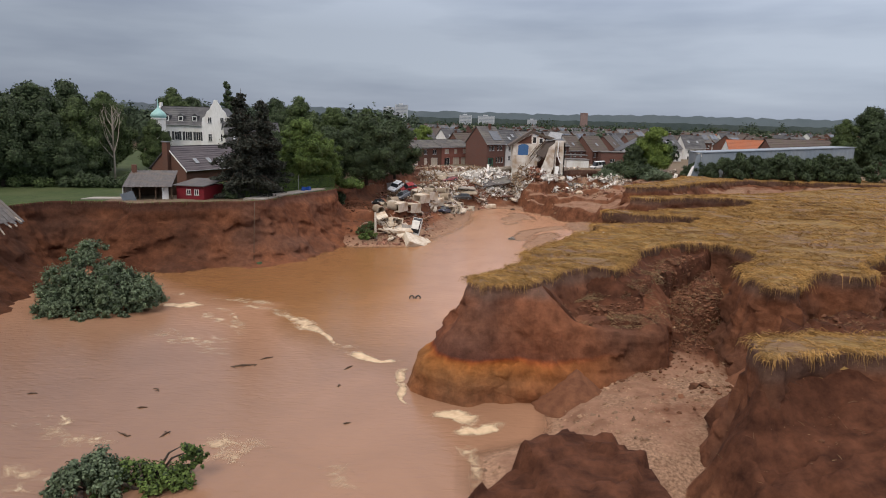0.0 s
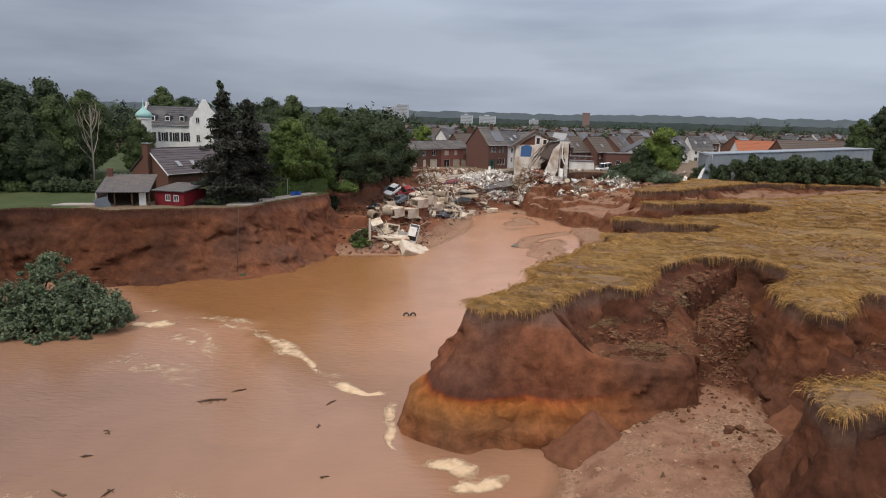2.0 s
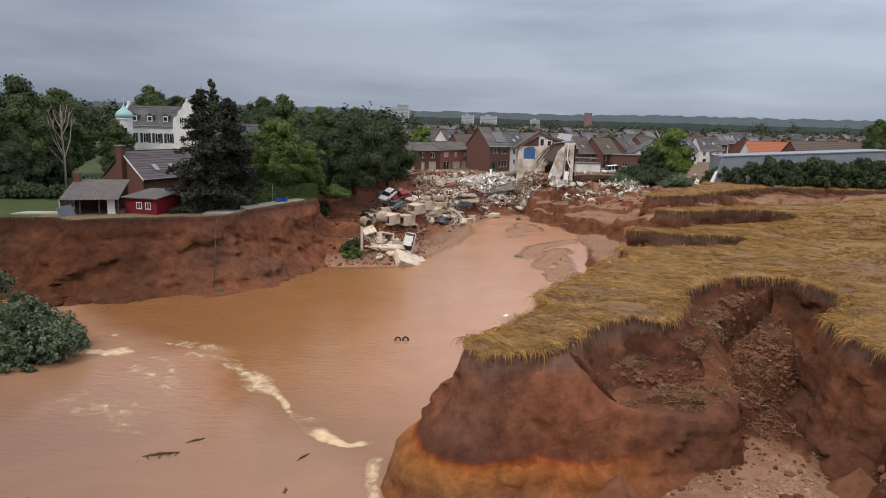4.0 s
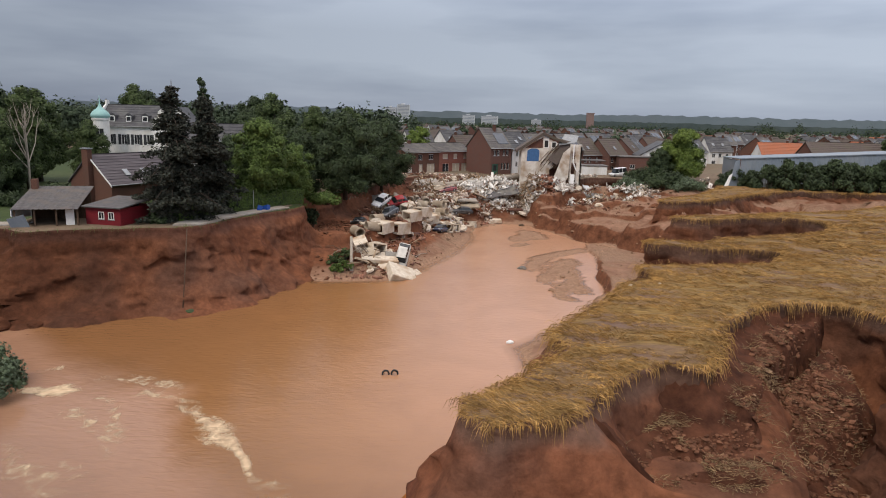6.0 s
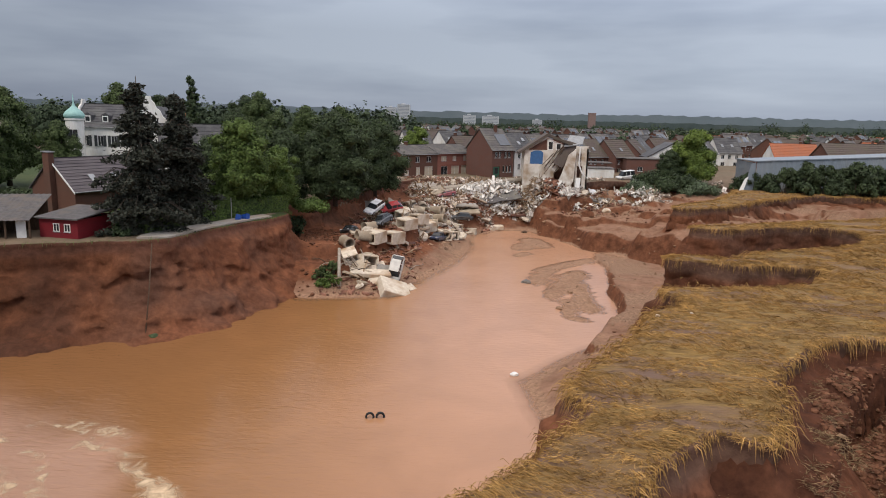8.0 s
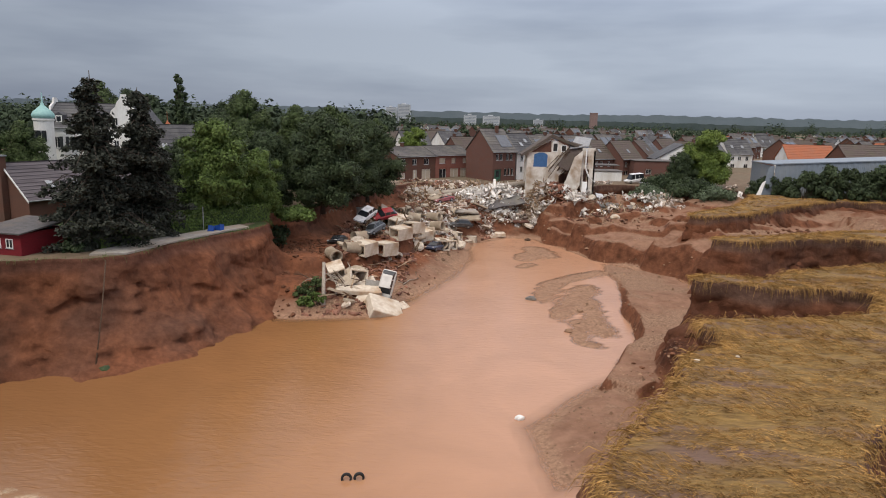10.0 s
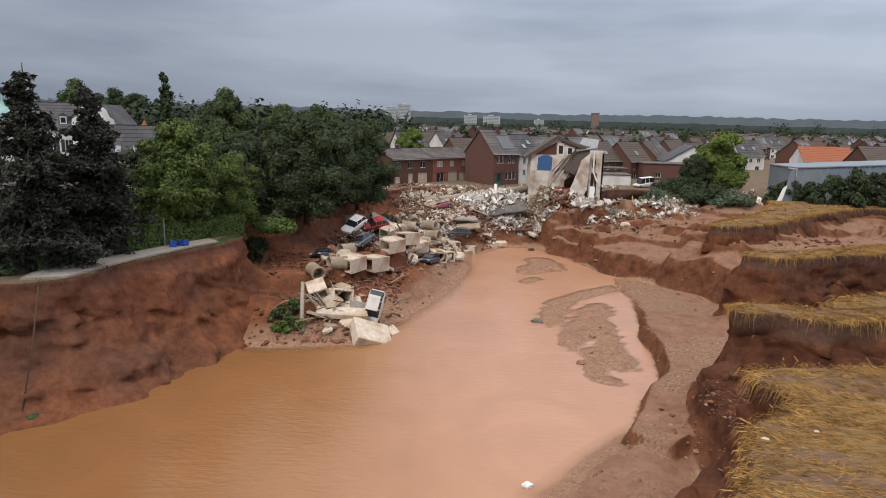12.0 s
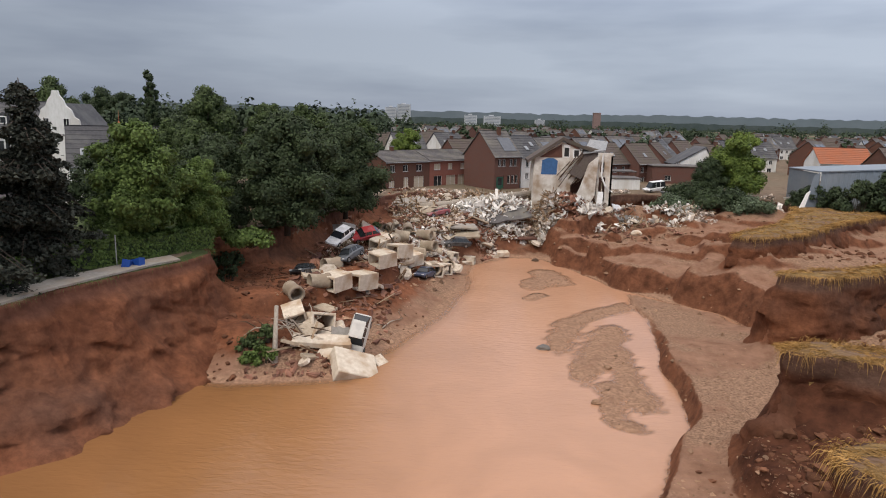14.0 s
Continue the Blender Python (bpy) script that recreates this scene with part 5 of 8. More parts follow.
def hall():
    h = thing("storage_hall", "long pale blue sheet-metal storage hall with torn end", "hall", m=pose(58.6, 176.6, 8.6, 0, 0, -7))
    # sheeting in upright ribs
    line = []
    for k in range(72):
        x, y = 0.5 * k, 0.0 if k % 2 else -0.06
        line += [(x + 0.06, y), (x + 0.44, y)]
    n = len(line)
    vs = [(x, y, -1) for x, y in line] + [(x, y, 6.1 + 2.5 * x / 36) for x, y in line] + [(x, 0.12, 6.1 + 2.5 * x / 36) for x, y in line]
    part("wall", Geo().add(vs, [(r * n + i, r * n + i + 1, (r + 1) * n + i + 1, (r + 1) * n + i) for r in (0, 1) for i in range(n - 1)]), M_HALL, h)
    part("roof", Geo().add([(-0.3, -0.25, 6.1), (36.3, -0.25, 8.6), (36.3, 16, 8.3), (-0.3, 16, 5.8), (-0.3, -0.25, 6.3), (36.3, -0.25, 8.8), (36.3, 16, 8.5), (-0.3, 16, 6.0)],
                           [(3, 2, 1, 0), (4, 5, 6, 7), (0, 1, 5, 4), (1, 2, 6, 5), (2, 3, 7, 6), (3, 0, 4, 7)]), M_HALL, h)
    part("end_wall", Geo().box(-0.12, 0.12, -1, 0, 16, 5.8), M_HALL, h)
    part("end_wall", Geo().box(36, 0.12, -1, 36.12, 16, 8.2), M_HALL, h)
    part("torn_panel", Geo().add([(-0.2, -0.1, 6.05), (-0.3, -0.3, -0.2), (-2.6, -1.4, -1.0), (-1.2, -0.5, 5.5), (-0.2, 0.0, 6.05), (-0.3, -0.2, -0.2), (-2.6, -1.3, -1.0), (-1.2, -0.4, 5.5)],
                                 [(0, 1, 2, 3), (7, 6, 5, 4), (0, 4, 5, 1), (1, 5, 6, 2), (2, 6, 7, 3), (3, 7, 4, 0)]), M_HALL, h, "bent hanging wall panel")
    part("torn_panel", Geo().add([(-1.6, -1.0, 3.0), (-3.0, -2.2, -1.4), (-4.4, -2.6, -2.0), (-2.3, -1.2, 2.6), (-1.6, -0.9, 3.0), (-3.0, -2.1, -1.4), (-4.4, -2.5, -2.0), (-2.3, -1.1, 2.6)],
                                 [(0, 1, 2, 3), (7, 6, 5, 4), (0, 4, 5, 1), (1, 5, 6, 2), (2, 6, 7, 3), (3, 7, 4, 0)]), M_WHITE, h, "crumpled white strip of sheeting")


hall()
long_barn = house("long brown-roofed shed behind the hall", pose(94, 216, 8.5, 0, 0, 4), 36, 12, 5.0, 9.4, M_BRICKDARK, M_TILEBROWN, windows=[(6, 2, 2, 1.2), (16, 2, 2, 1.2), (26, 2, 2, 1.2)], name="long_shed")


# ---- farm buildings over the west cliff ----
def barn():
    b = house("brick farmhouse with striped grey tile roof and tall chimney", pose(-48.7, 112.2, 8.6, 0, 0, 66), 14.5, 8.4, 3.4, 7.0, M_BRICKDARK, M_TILESTRIPE,
              side_windows=(), skylights=[(3.0, 1.2), (6.0, 1.2), (9.0, 1.2)], courses=11, name="farmhouse")
    c = part("gable_chimney", Geo().box(-0.75, 3.5, -1, -0.02, 4.7, 7.9, chamfer=0.03), M_BRICKDARK, b, "tall brick chimney on the gable")
    part("chimney_cap", Geo().box(-0.85, 3.4, 7.903, 0.08, 4.8, 8.05), M_SILL, c)
    part("verge_board", Geo().add([(-0.3, -0.4, 2.95), (-0.3, 4.2, 6.95), (-0.24, 4.2, 6.95), (-0.24, -0.4, 2.95), (-0.3, -0.4, 3.2), (-0.3, 4.2, 7.2), (-0.24, 4.2, 7.2), (-0.24, -0.4, 3.2)],
                                  [(3, 2, 1, 0), (4, 5, 6, 7), (0, 1, 5, 4), (1, 2, 6, 5), (2, 3, 7, 6), (3, 0, 4, 7)]), M_WHITE, b, "white verge board")


M_TILESTRIPE = mat("banded_roof_tiles", (0.13, 0.115, 0.125), (0.065, 0.056, 0.062), scale=1.0, rough=0.75, bump=0.4, stretch=(0.25, 3.0, 3.0))
barn()


def shed():
    s = thing("red_shed", "red boarded shed with lean-to canopy sagging over the cliff", "shed", m=pose(-44.6, 99.0, 8.4, 0, 0, -10))
    turn = pose(0.1, -1.0, 0, 0, 0, 27)
    holes = [(1.7, 1.0, 0.75, 0.85), (3.0, 1.0, 0.75, 0.85)]
    part("front_wall", wall_geo(4.6, 2.3, 0.15, holes, -0.4), M_REDWOOD, s)
    part("side_wall", Geo().box(4.45, 0.15, -0.4, 4.6, 5.4, 2.3), M_REDWOOD, s)
    part("side_wall", Geo().box(0, 0.15, -0.4, 0.15, 5.4, 2.3), M_REDWOOD, s)
    part("back_wall", Geo().box(0.15, 5.25, -0.4, 4.45, 5.4, 2.3), M_REDWOOD, s)
    for h in holes:
        add_window(s, *h, depth=-0.04, mullion=True)
    part("roof", Geo().add([(-0.3, -0.4, 2.32), (4.9, -0.4, 2.32), (5.0, 5.8, 2.9), (-0.3, 5.8, 2.9), (-0.3, -0.4, 2.45), (4.9, -0.4, 2.45), (5.0, 5.8, 3.03), (-0.3, 5.8, 3.03)],
                           [(3, 2, 1, 0), (4, 5, 6, 7), (0, 1, 5, 4), (1, 2, 6, 5), (2, 3, 7, 6), (3, 0, 4, 7)]), M_SHEET, s)
    # canopy of corrugated sheet in waves
    g = Geo()
    n = 26
    for k in range(n):
        x0, x1 = -6.9 + 6.8 * k / n, -6.9 + 6.8 * (k + 1) / n
        w0, w1 = 0.05 * (k % 2), 0.05 * ((k + 1) % 2)
        g.add([(x0, -0.6, 2.2 + w0), (x1, -0.6, 2.2 + w1), (x1, 7.4, 4.0 + w1), (x0, 7.4, 4.0 + w0), (x0, -0.6, 2.24 + w0), (x1, -0.6, 2.24 + w1), (x1, 7.4, 4.04 + w1), (x0, 7.4, 4.04 + w0)],
              [(3, 2, 1, 0), (4, 5, 6, 7), (0, 1, 5, 4), (1, 2, 6, 5), (2, 3, 7, 6), (3, 0, 4, 7)])
    part("canopy_roof", g, M_SHEET, s).matrix_basis = turn
    part("canopy_gable", Geo().prism([(-0.5, 1.4), (-0.5, 2.2), (7.3, 3.95), (7.3, 0.4), (3.2, 0.9)], 0, 0.08, Matrix.Translation((-6.8, 0, 0)) @ Matrix.Rotation(radians(90), 4, "Z")), M_WHITE, s, "white gable board").matrix_basis = turn
    for x in (-6.6, -4.6, -2.4, -0.2):
        part("post", Geo().box(x - 0.08, -0.3, -1.2, x + 0.08, -0.14, 2.3), M_TIMBER, s).matrix_basis = turn
    part("back_board", Geo().box(-6.7, 5.6, -0.3, -0.1, 5.75, 3.5), M_TIMBER, s).matrix_basis = turn
    part("door", Geo().box(-1.6, 0.3, -0.2, -0.7, 0.38, 2.1), M_WHITE, s).matrix_basis = turn
    part("flue", Geo().box(-6.7, 6.2, 3.0, -6.0, 6.9, 5.0, chamfer=0.03), M_BRICKDARK, s, "short brick flue").matrix_basis = turn
    part("hanging_board", Geo().box(-0.9, -0.06, -2.0, 0.9, 0.0, 1.2, Matrix.Translation((-5.9, -0.9, 0.4)) @ Matrix.Rotation(radians(-16), 4, "Y") @ Matrix.Rotation(radians(14), 4, "X")), M_HALL, s, "pale panel hanging over the edge").matrix_basis = turn
    for i in range(4):
        part("plank", Geo().box(-1.3, -0.1, -0.06, 1.3, 0.1, 0.06, Matrix.Translation((-6.9 + 0.3 * i, -0.7, -0.5 - 0.25 * i)) @ Matrix.Rotation(radians(25 * i - 40), 4, "Y")), M_TIMBER, s).matrix_basis = turn


shed()


def manor():
    h = house("white manor with dark roof, shutters and curved gables", pose(-72.7, 151.6, 8.6, 0, 0, 4) @ Matrix.Diagonal((0.93, 0.93, 1, 1)), 12.0, 11.0, 10.4, 14.2, M_PLASTER, M_TILEDARK,
              windows=[(x, z, 1.1, 1.9) for x in (2.0, 4.8, 7.4, 10.0) for z in (2.6, 6.8)], shutter=M_SHUTTER, chimney=None, name="manor_house")
    outline = [(0, 0), (11, 0), (11, 10), (9.6, 10.4), (9.2, 11.8), (7.8, 12.3), (7.3, 13.8), (6.3, 14.3), (6.0, 15.2), (5.0, 15.2), (4.7, 14.3), (3.7, 13.8), (3.2, 12.3), (1.8, 11.8), (1.4, 10.4), (0, 10)]
    for x in (-0.36,):
        gm = part("curved_gable", Geo().prism(outline, 0, 0.35, Matrix.Translation((x + 0.35, 0, 0)) @ Matrix.Rotation(radians(90), 4, "Z")), M_PLASTER, h, "scrolled white gable")
    part("gable_wall", Geo().prism([(12.1, -1), (18.7, -1), (18.9, 10.8), (18.7, 11.9), (18.0, 12.3), (17.6, 13.3), (16.9, 13.8), (16.5, 14.7), (16.0, 15.2), (15.8, 15.9), (15.0, 15.9), (14.8, 15.2), (14.3, 14.7), (13.9, 13.8), (13.2, 13.3), (12.8, 12.3), (12.1, 11.9), (11.9, 10.8)], -1.2, -0.8), M_PLASTER, h, "scrolled white gable of the wing")
    part("wing_roof", Geo().prism([(12.1, 10.4), (18.7, 10.4), (15.4, 14.2)], -0.8, 9.5), M_TILEDARK, h, "dark wing roof")
    part("wing_wall", Geo().box(18.4, -0.8, -1, 18.7, 9.5, 10.4).box(12.1, -0.8, -1, 12.4, 0, 10.4), M_PLASTER, h)
    for x in (13.4, 16.4):
        for z in (2.6, 6.8, 10.8):
            add_window(h, x, z, 0.9, 1.3 if z > 10 else 1.6, Matrix.Translation((0, -1.25, 0)), depth=-0.03)
    for x in (2.0, 5.4, 8.8):
        d = part("dormer", Geo().prism([(x, 10.8), (x + 1.5, 10.8), (x + 1.5, 12.3), (x + 0.75, 12.8), (x, 12.3)], 0.9, 3.4), M_TILEDARK, h)
        part("dormer_window", Geo().box(x + 0.2, 0.83, 11.1, x + 1.3, 0.895, 12.2), M_WHITE, d)
        part("pane", Geo().box(x + 0.35, 0.80, 11.25, x + 1.15, 0.826, 12.05), M_PANE, d)
    t = thing("dome_turret", "round white turret with green onion dome and spire", "turret", m=pose(-70.0, 148.2, 7.8))
    part("shaft", Geo().lathe([(0.01, -1), (1.45, -1), (1.45, 12.1), (1.6, 12.2), (1.6, 12.45), (1.4, 12.5)], 20), M_PLASTER, t, smooth_faces=False)
    part("dome", Geo().lathe([(1.45, 12.51), (1.7, 12.8), (1.65, 13.2), (1.3, 13.7), (0.7, 14.2), (0.3, 14.6), (0.12, 15.2), (0.05, 16.6), (0.01, 16.65)], 20), M_COPPER, t, "green copper onion dome", True)
    for a in (-120, -90, -60):
        wm = Matrix.Rotation(radians(a + 90), 4, "Z") @ Matrix.Translation((0, -1.5, 0))
        part("window", Geo().box(-0.35, 0, 8.8, 0.35, 0.06, 10.6, wm), M_PANE, t)
    house("dark-roofed lower manor wing", pose(-54.0, 146.4, 8.6, 0, 0, 30), 12, 9, 6.0, 11.0, M_PLASTER, M_TILEDARK, windows=[(1.5, 1.2, 1.1, 1.6), (5, 1.2, 1.1, 1.6), (8.5, 1.2, 1.1, 1.6)], skylights=[(1.5, 1.5), (4, 1.5), (6.5, 1.5)], name="manor_wing")


manor()


def small_turret():
    t = thing("roof_turret", "small orange-roofed turret with weathervane", "turret", m=pose(-60.6, 172, 6.6) @ Matrix.Diagonal((0.6, 0.6, 1, 1)))
    part("shaft", Geo().box(-1.6, -1.6, -1, 1.6, 1.6, 11.2), M_PLASTER, t)
    part("roof", Geo().lathe([(2.4, 11.21), (2.2, 11.6), (0.5, 13.2), (0.06, 13.7), (0.05, 15.4)], 12), M_TILERED, t)


small_turret()


# ---- far tower blocks and the brick tower ----
def tower_block(x, y, w, d, h, floors, label, wall):
    t = thing("tower_block", label, "tower block", "far tower blocks", pose(x, y, 8))
    part("wall", Geo().box(0, 0, 0, w, d, h), wall, t)
    part("roof_house", Geo().box(w * 0.3, d * 0.3, h, w * 0.6, d * 0.7, h + 3), wall, t)
    for k in range(floors):
        z = h * (k + 0.35) / floors
        part("window_band", Geo().box(w * 0.06, -0.3, z, w * 0.94, -0.02, z + h / floors * 0.42), M_PANEFAR, t)
    return t


# far panes are lightened: distance haze is put into their colour
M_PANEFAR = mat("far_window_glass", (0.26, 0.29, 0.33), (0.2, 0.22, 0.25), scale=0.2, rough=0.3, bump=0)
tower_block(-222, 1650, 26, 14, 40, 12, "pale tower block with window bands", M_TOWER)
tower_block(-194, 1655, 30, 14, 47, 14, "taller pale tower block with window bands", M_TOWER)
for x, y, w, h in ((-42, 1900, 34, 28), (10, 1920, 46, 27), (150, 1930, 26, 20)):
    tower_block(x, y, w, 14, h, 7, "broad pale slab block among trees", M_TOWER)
# brick greyed by distance; the haze is painted into it
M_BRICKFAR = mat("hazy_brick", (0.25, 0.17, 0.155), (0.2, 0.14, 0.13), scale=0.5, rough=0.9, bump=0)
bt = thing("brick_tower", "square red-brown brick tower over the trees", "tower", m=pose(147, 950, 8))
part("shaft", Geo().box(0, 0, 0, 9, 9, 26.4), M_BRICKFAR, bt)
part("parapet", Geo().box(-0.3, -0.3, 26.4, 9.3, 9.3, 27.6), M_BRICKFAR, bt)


# ---- trees, hedges and far woods ----
M_LEAF = {
    "dark": mat("dark_foliage", (0.055, 0.08, 0.033), (0.027, 0.041, 0.02), scale=0.5, rough=0.7, bump=0, per_island=0.4, spec=0.25),
    "mid": mat("green_foliage", (0.078, 0.11, 0.036), (0.038, 0.058, 0.021), scale=0.5, rough=0.7, bump=0, per_island=0.4, spec=0.25),
    "light": mat("bright_foliage", (0.105, 0.155, 0.036), (0.05, 0.082, 0.02), scale=0.5, rough=0.7, bump=0, per_island=0.35, spec=0.25),
    "lime": mat("lime_foliage", (0.15, 0.205, 0.04), (0.075, 0.115, 0.025), scale=0.5, rough=0.7, bump=0, per_island=0.3, spec=0.25),
    "needle": mat("conifer_needles", (0.05, 0.056, 0.042), (0.026, 0.03, 0.024), scale=0.6, rough=0.75, bump=0, per_island=0.45, spec=0.2),
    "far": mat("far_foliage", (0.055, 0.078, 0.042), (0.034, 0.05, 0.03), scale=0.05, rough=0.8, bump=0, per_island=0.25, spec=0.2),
    "silver": mat("silvery_foliage", (0.12, 0.16, 0.09), (0.055, 0.078, 0.043), scale=0.6, rough=0.6, bump=0, per_island=0.4, spec=0.3),
}
M_BARK = mat("tree_bark", (0.075, 0.058, 0.044), (0.04, 0.031, 0.024), scale=5, rough=0.9, bump=0.5, stretch=(2, 2, 0.5))
M_BAREWOOD = mat("bleached_wood", (0.42, 0.37, 0.31), (0.27, 0.23, 0.19), scale=4, rough=0.85, bump=0.4, stretch=(2, 2, 0.5))


def leaf_mesh(name, centres, normals, size, material, rs):
    """Small bent leaf clumps: two quads folded along the middle each."""
    n = len(centres)
    nor = normals / np.maximum(np.linalg.norm(normals, axis=1, keepdims=True), 1e-6)
    t = np.cross(nor, rs.normal(size=(n, 3)))
    t /= np.maximum(np.linalg.norm(t, axis=1, keepdims=True), 1e-6)
    b = np.cross(nor, t)
    s = (size * rs.uniform(0.6, 1.35, (n, 1)))
    w = s * rs.uniform(0.45, 0.8, (n, 1))
    v = np.stack([centres - t * s - nor * s * 0.25, centres - b * w, centres + b * w, centres + t * s - nor * s * 0.25], 1)
    v[:, 1] += nor * s * rs.uniform(0, 0.3, (n, 1))
    v[:, 2] += nor * s * rs.uniform(0, 0.3, (n, 1))
    idx = np.arange(n)[:, None] * 4
    f = np.concatenate([idx + np.array([[0, 1, 2]]), idx + np.array([[1, 3, 2]])])
    me = bpy.data.meshes.new(name)
    me.from_pydata(v.reshape(-1, 3).tolist(), [], f.tolist())
    me.materials.append(material)
    return me


def blob_crown(rs, blobs, per, size):
    """Leaf places on the shells of many small clumps, open between them."""
    cs, ns = [], []
    for c, r in blobs:
        n = max(12, int(per * r * r))
        d = rs.normal(size=(n, 3))
        d /= np.linalg.norm(d, axis=1, keepdims=True)
        d[:, 2] = d[:, 2] * 0.85 + 0.12
        rad = r * rs.uniform(0.58, 1.0, (n, 1)) * (1 + 0.25 * np.sin(d[:, :1] * 5 + c[0]) * np.cos(d[:, 1:2] * 6 + c[1]))
        cs.append(np.array(c) + d * rad)
        ns.append(d + rs.normal(size=(n, 3)) * 0.45 + np.array([0, 0, 0.3]))
    return np.concatenate(cs), np.concatenate(ns)


def inner_lumps(blobs, share, rs):
    """The closed mass of twigs and leaves inside each clump."""
    bm = bmesh.new()
    bmesh.ops.create_icosphere(bm, subdivisions=1, radius=1)
    ball, tri = [v.co.copy() for v in bm.verts], [tuple(v.index for v in f.verts) for f in bm.faces]
    bm.free()
    g = Geo()
    for c, r in blobs:
        k = rs.uniform(0.7, 1.15, len(ball))
        g.add([Vector(c) + v * (r * share * q) for v, q in zip(ball, k)], tri)
    return g


def broad_tree(label, height, radius, leaf, seed, m, density=1.0, size=0.33, group="", base_frac=0.25, fill=0.6):
    rs, rr = np.random.RandomState(seed), random.Random(seed)
    t = thing("tree", label, "tree", group, m)
    g = Geo()
    bend = [(0, 0, -0.6), (rr.uniform(-0.2, 0.2), rr.uniform(-0.2, 0.2), height * 0.3), (rr.uniform(-0.5, 0.5), rr.uniform(-0.5, 0.5), height * 0.6), (rr.uniform(-0.6, 0.6), rr.uniform(-0.6, 0.6), height * 0.88)]
    g.tube(bend, [height * 0.028, height * 0.02, height * 0.012, height * 0.003], 8)
    trunk = part("trunk", g, M_BARK, t, smooth_faces=True)
    blobs, limbs = [], Geo()
    for k in range(int(26 + radius * 4)):
        f = rr.uniform(base_frac, 1.0)
        env = radius * (math.sin(math.pi * min(1, max(0.0, (f - base_frac) / (1 - base_frac)) * 0.86 + 0.14)) ** fill)
        a, q = rr.uniform(0, math.tau), math.sqrt(rr.uniform(0.12, 1.0))
        r = radius * rr.uniform(0.2, 0.36) * (1.1 - 0.4 * f)
        c = (math.cos(a) * env * q * 0.85, math.sin(a) * env * q * 0.85, height * f - r * 0.7)
        blobs.append((c, r))
        if k % 3 == 0:
            z0 = c[2] * 0.62
            limbs.tube([(0, 0, z0), (c[0] * 0.5, c[1] * 0.5, z0 + (c[2] - z0) * 0.6), c], [height * 0.009, height * 0.006, 0.03], 5)
    part("limb", limbs, M_BARK, trunk)
    # the crown's closed middle
    for k in range(9):
        f = base_frac + (0.97 - base_frac) * (k + 0.6) / 9
        env = radius * (math.sin(math.pi * min(1, (f - base_frac) / (1 - base_frac) * 0.86 + 0.14)) ** fill)
        blobs.append(((rr.uniform(-0.15, 0.15) * env, rr.uniform(-0.15, 0.15) * env, height * f - 0.4 * env), max(0.55, 0.55 * env)))
    size *= 0.8
    c, n = blob_crown(rs, blobs, 84 * density, size)
    crown = part("crown", leaf_mesh("crown", c, n, size, M_LEAF[leaf], rs), None, t)
    part("inner_growth", inner_lumps(blobs, 0.74, rs), M_LEAF[leaf], crown)
    return t


def conifer(label, height, radius, seed, m, group=""):
    rs, rr = np.random.RandomState(seed), random.Random(seed)
    t = thing("conifer", label, "tree", group, m)
    trunk = part("trunk", Geo().tube([(0, 0, -0.6), (0.1, 0, height * 0.5), (0, 0.1, height)], [height * 0.022, height * 0.014, 0.03], 8), M_BARK, t, smooth_faces=True)
    cs, ns, limbs = [], [], Geo()
    z = height * 0.06
    while z < height * 0.985:
        f = z / height
        env = 1.12 * radius * (1 - f) ** 0.72 * (0.78 + 0.3 * math.sin(z * 2.1 + seed)) + 0.2
        for k in range(6 if f < 0.8 else 4):
            a, ln = rr.uniform(0, math.tau), env * rr.uniform(0.55, 1.12)
            tip = (math.cos(a) * ln, math.sin(a) * ln, z - ln * rr.uniform(0.05, 0.28))
            limbs.tube([(0, 0, z), (tip[0] * 0.55, tip[1] * 0.55, z + 0.1 * ln), tip], [0.07, 0.05, 0.015], 4, cap=False)
            n = int(8 + 42 * ln)
            u = rs.uniform(0.15, 1.04, n)
            spread = 0.12 + 0.34 * ln * np.maximum(1 - u, 0) ** 0.7 * 0.6
            p = np.stack([tip[0] * u, tip[1] * u, z + (tip[2] - z) * u ** 1.4], 1) + rs.normal(size=(n, 3)) * np.stack([spread, spread, spread * 0.35], 1)
            p[:, 2] -= rs.uniform(0, 0.35, n)
            cs.append(p)
            ns.append(np.array([0, 0, 0.8]) + rs.normal(size=(n, 3)) * 0.6)
        z += height * rr.uniform(0.022, 0.036)
    part("limb", limbs, M_BARK, trunk)
    part("crown", leaf_mesh("crown", np.concatenate(cs), np.concatenate(ns), 0.2, M_LEAF["needle"], rs), None, t)
    return t


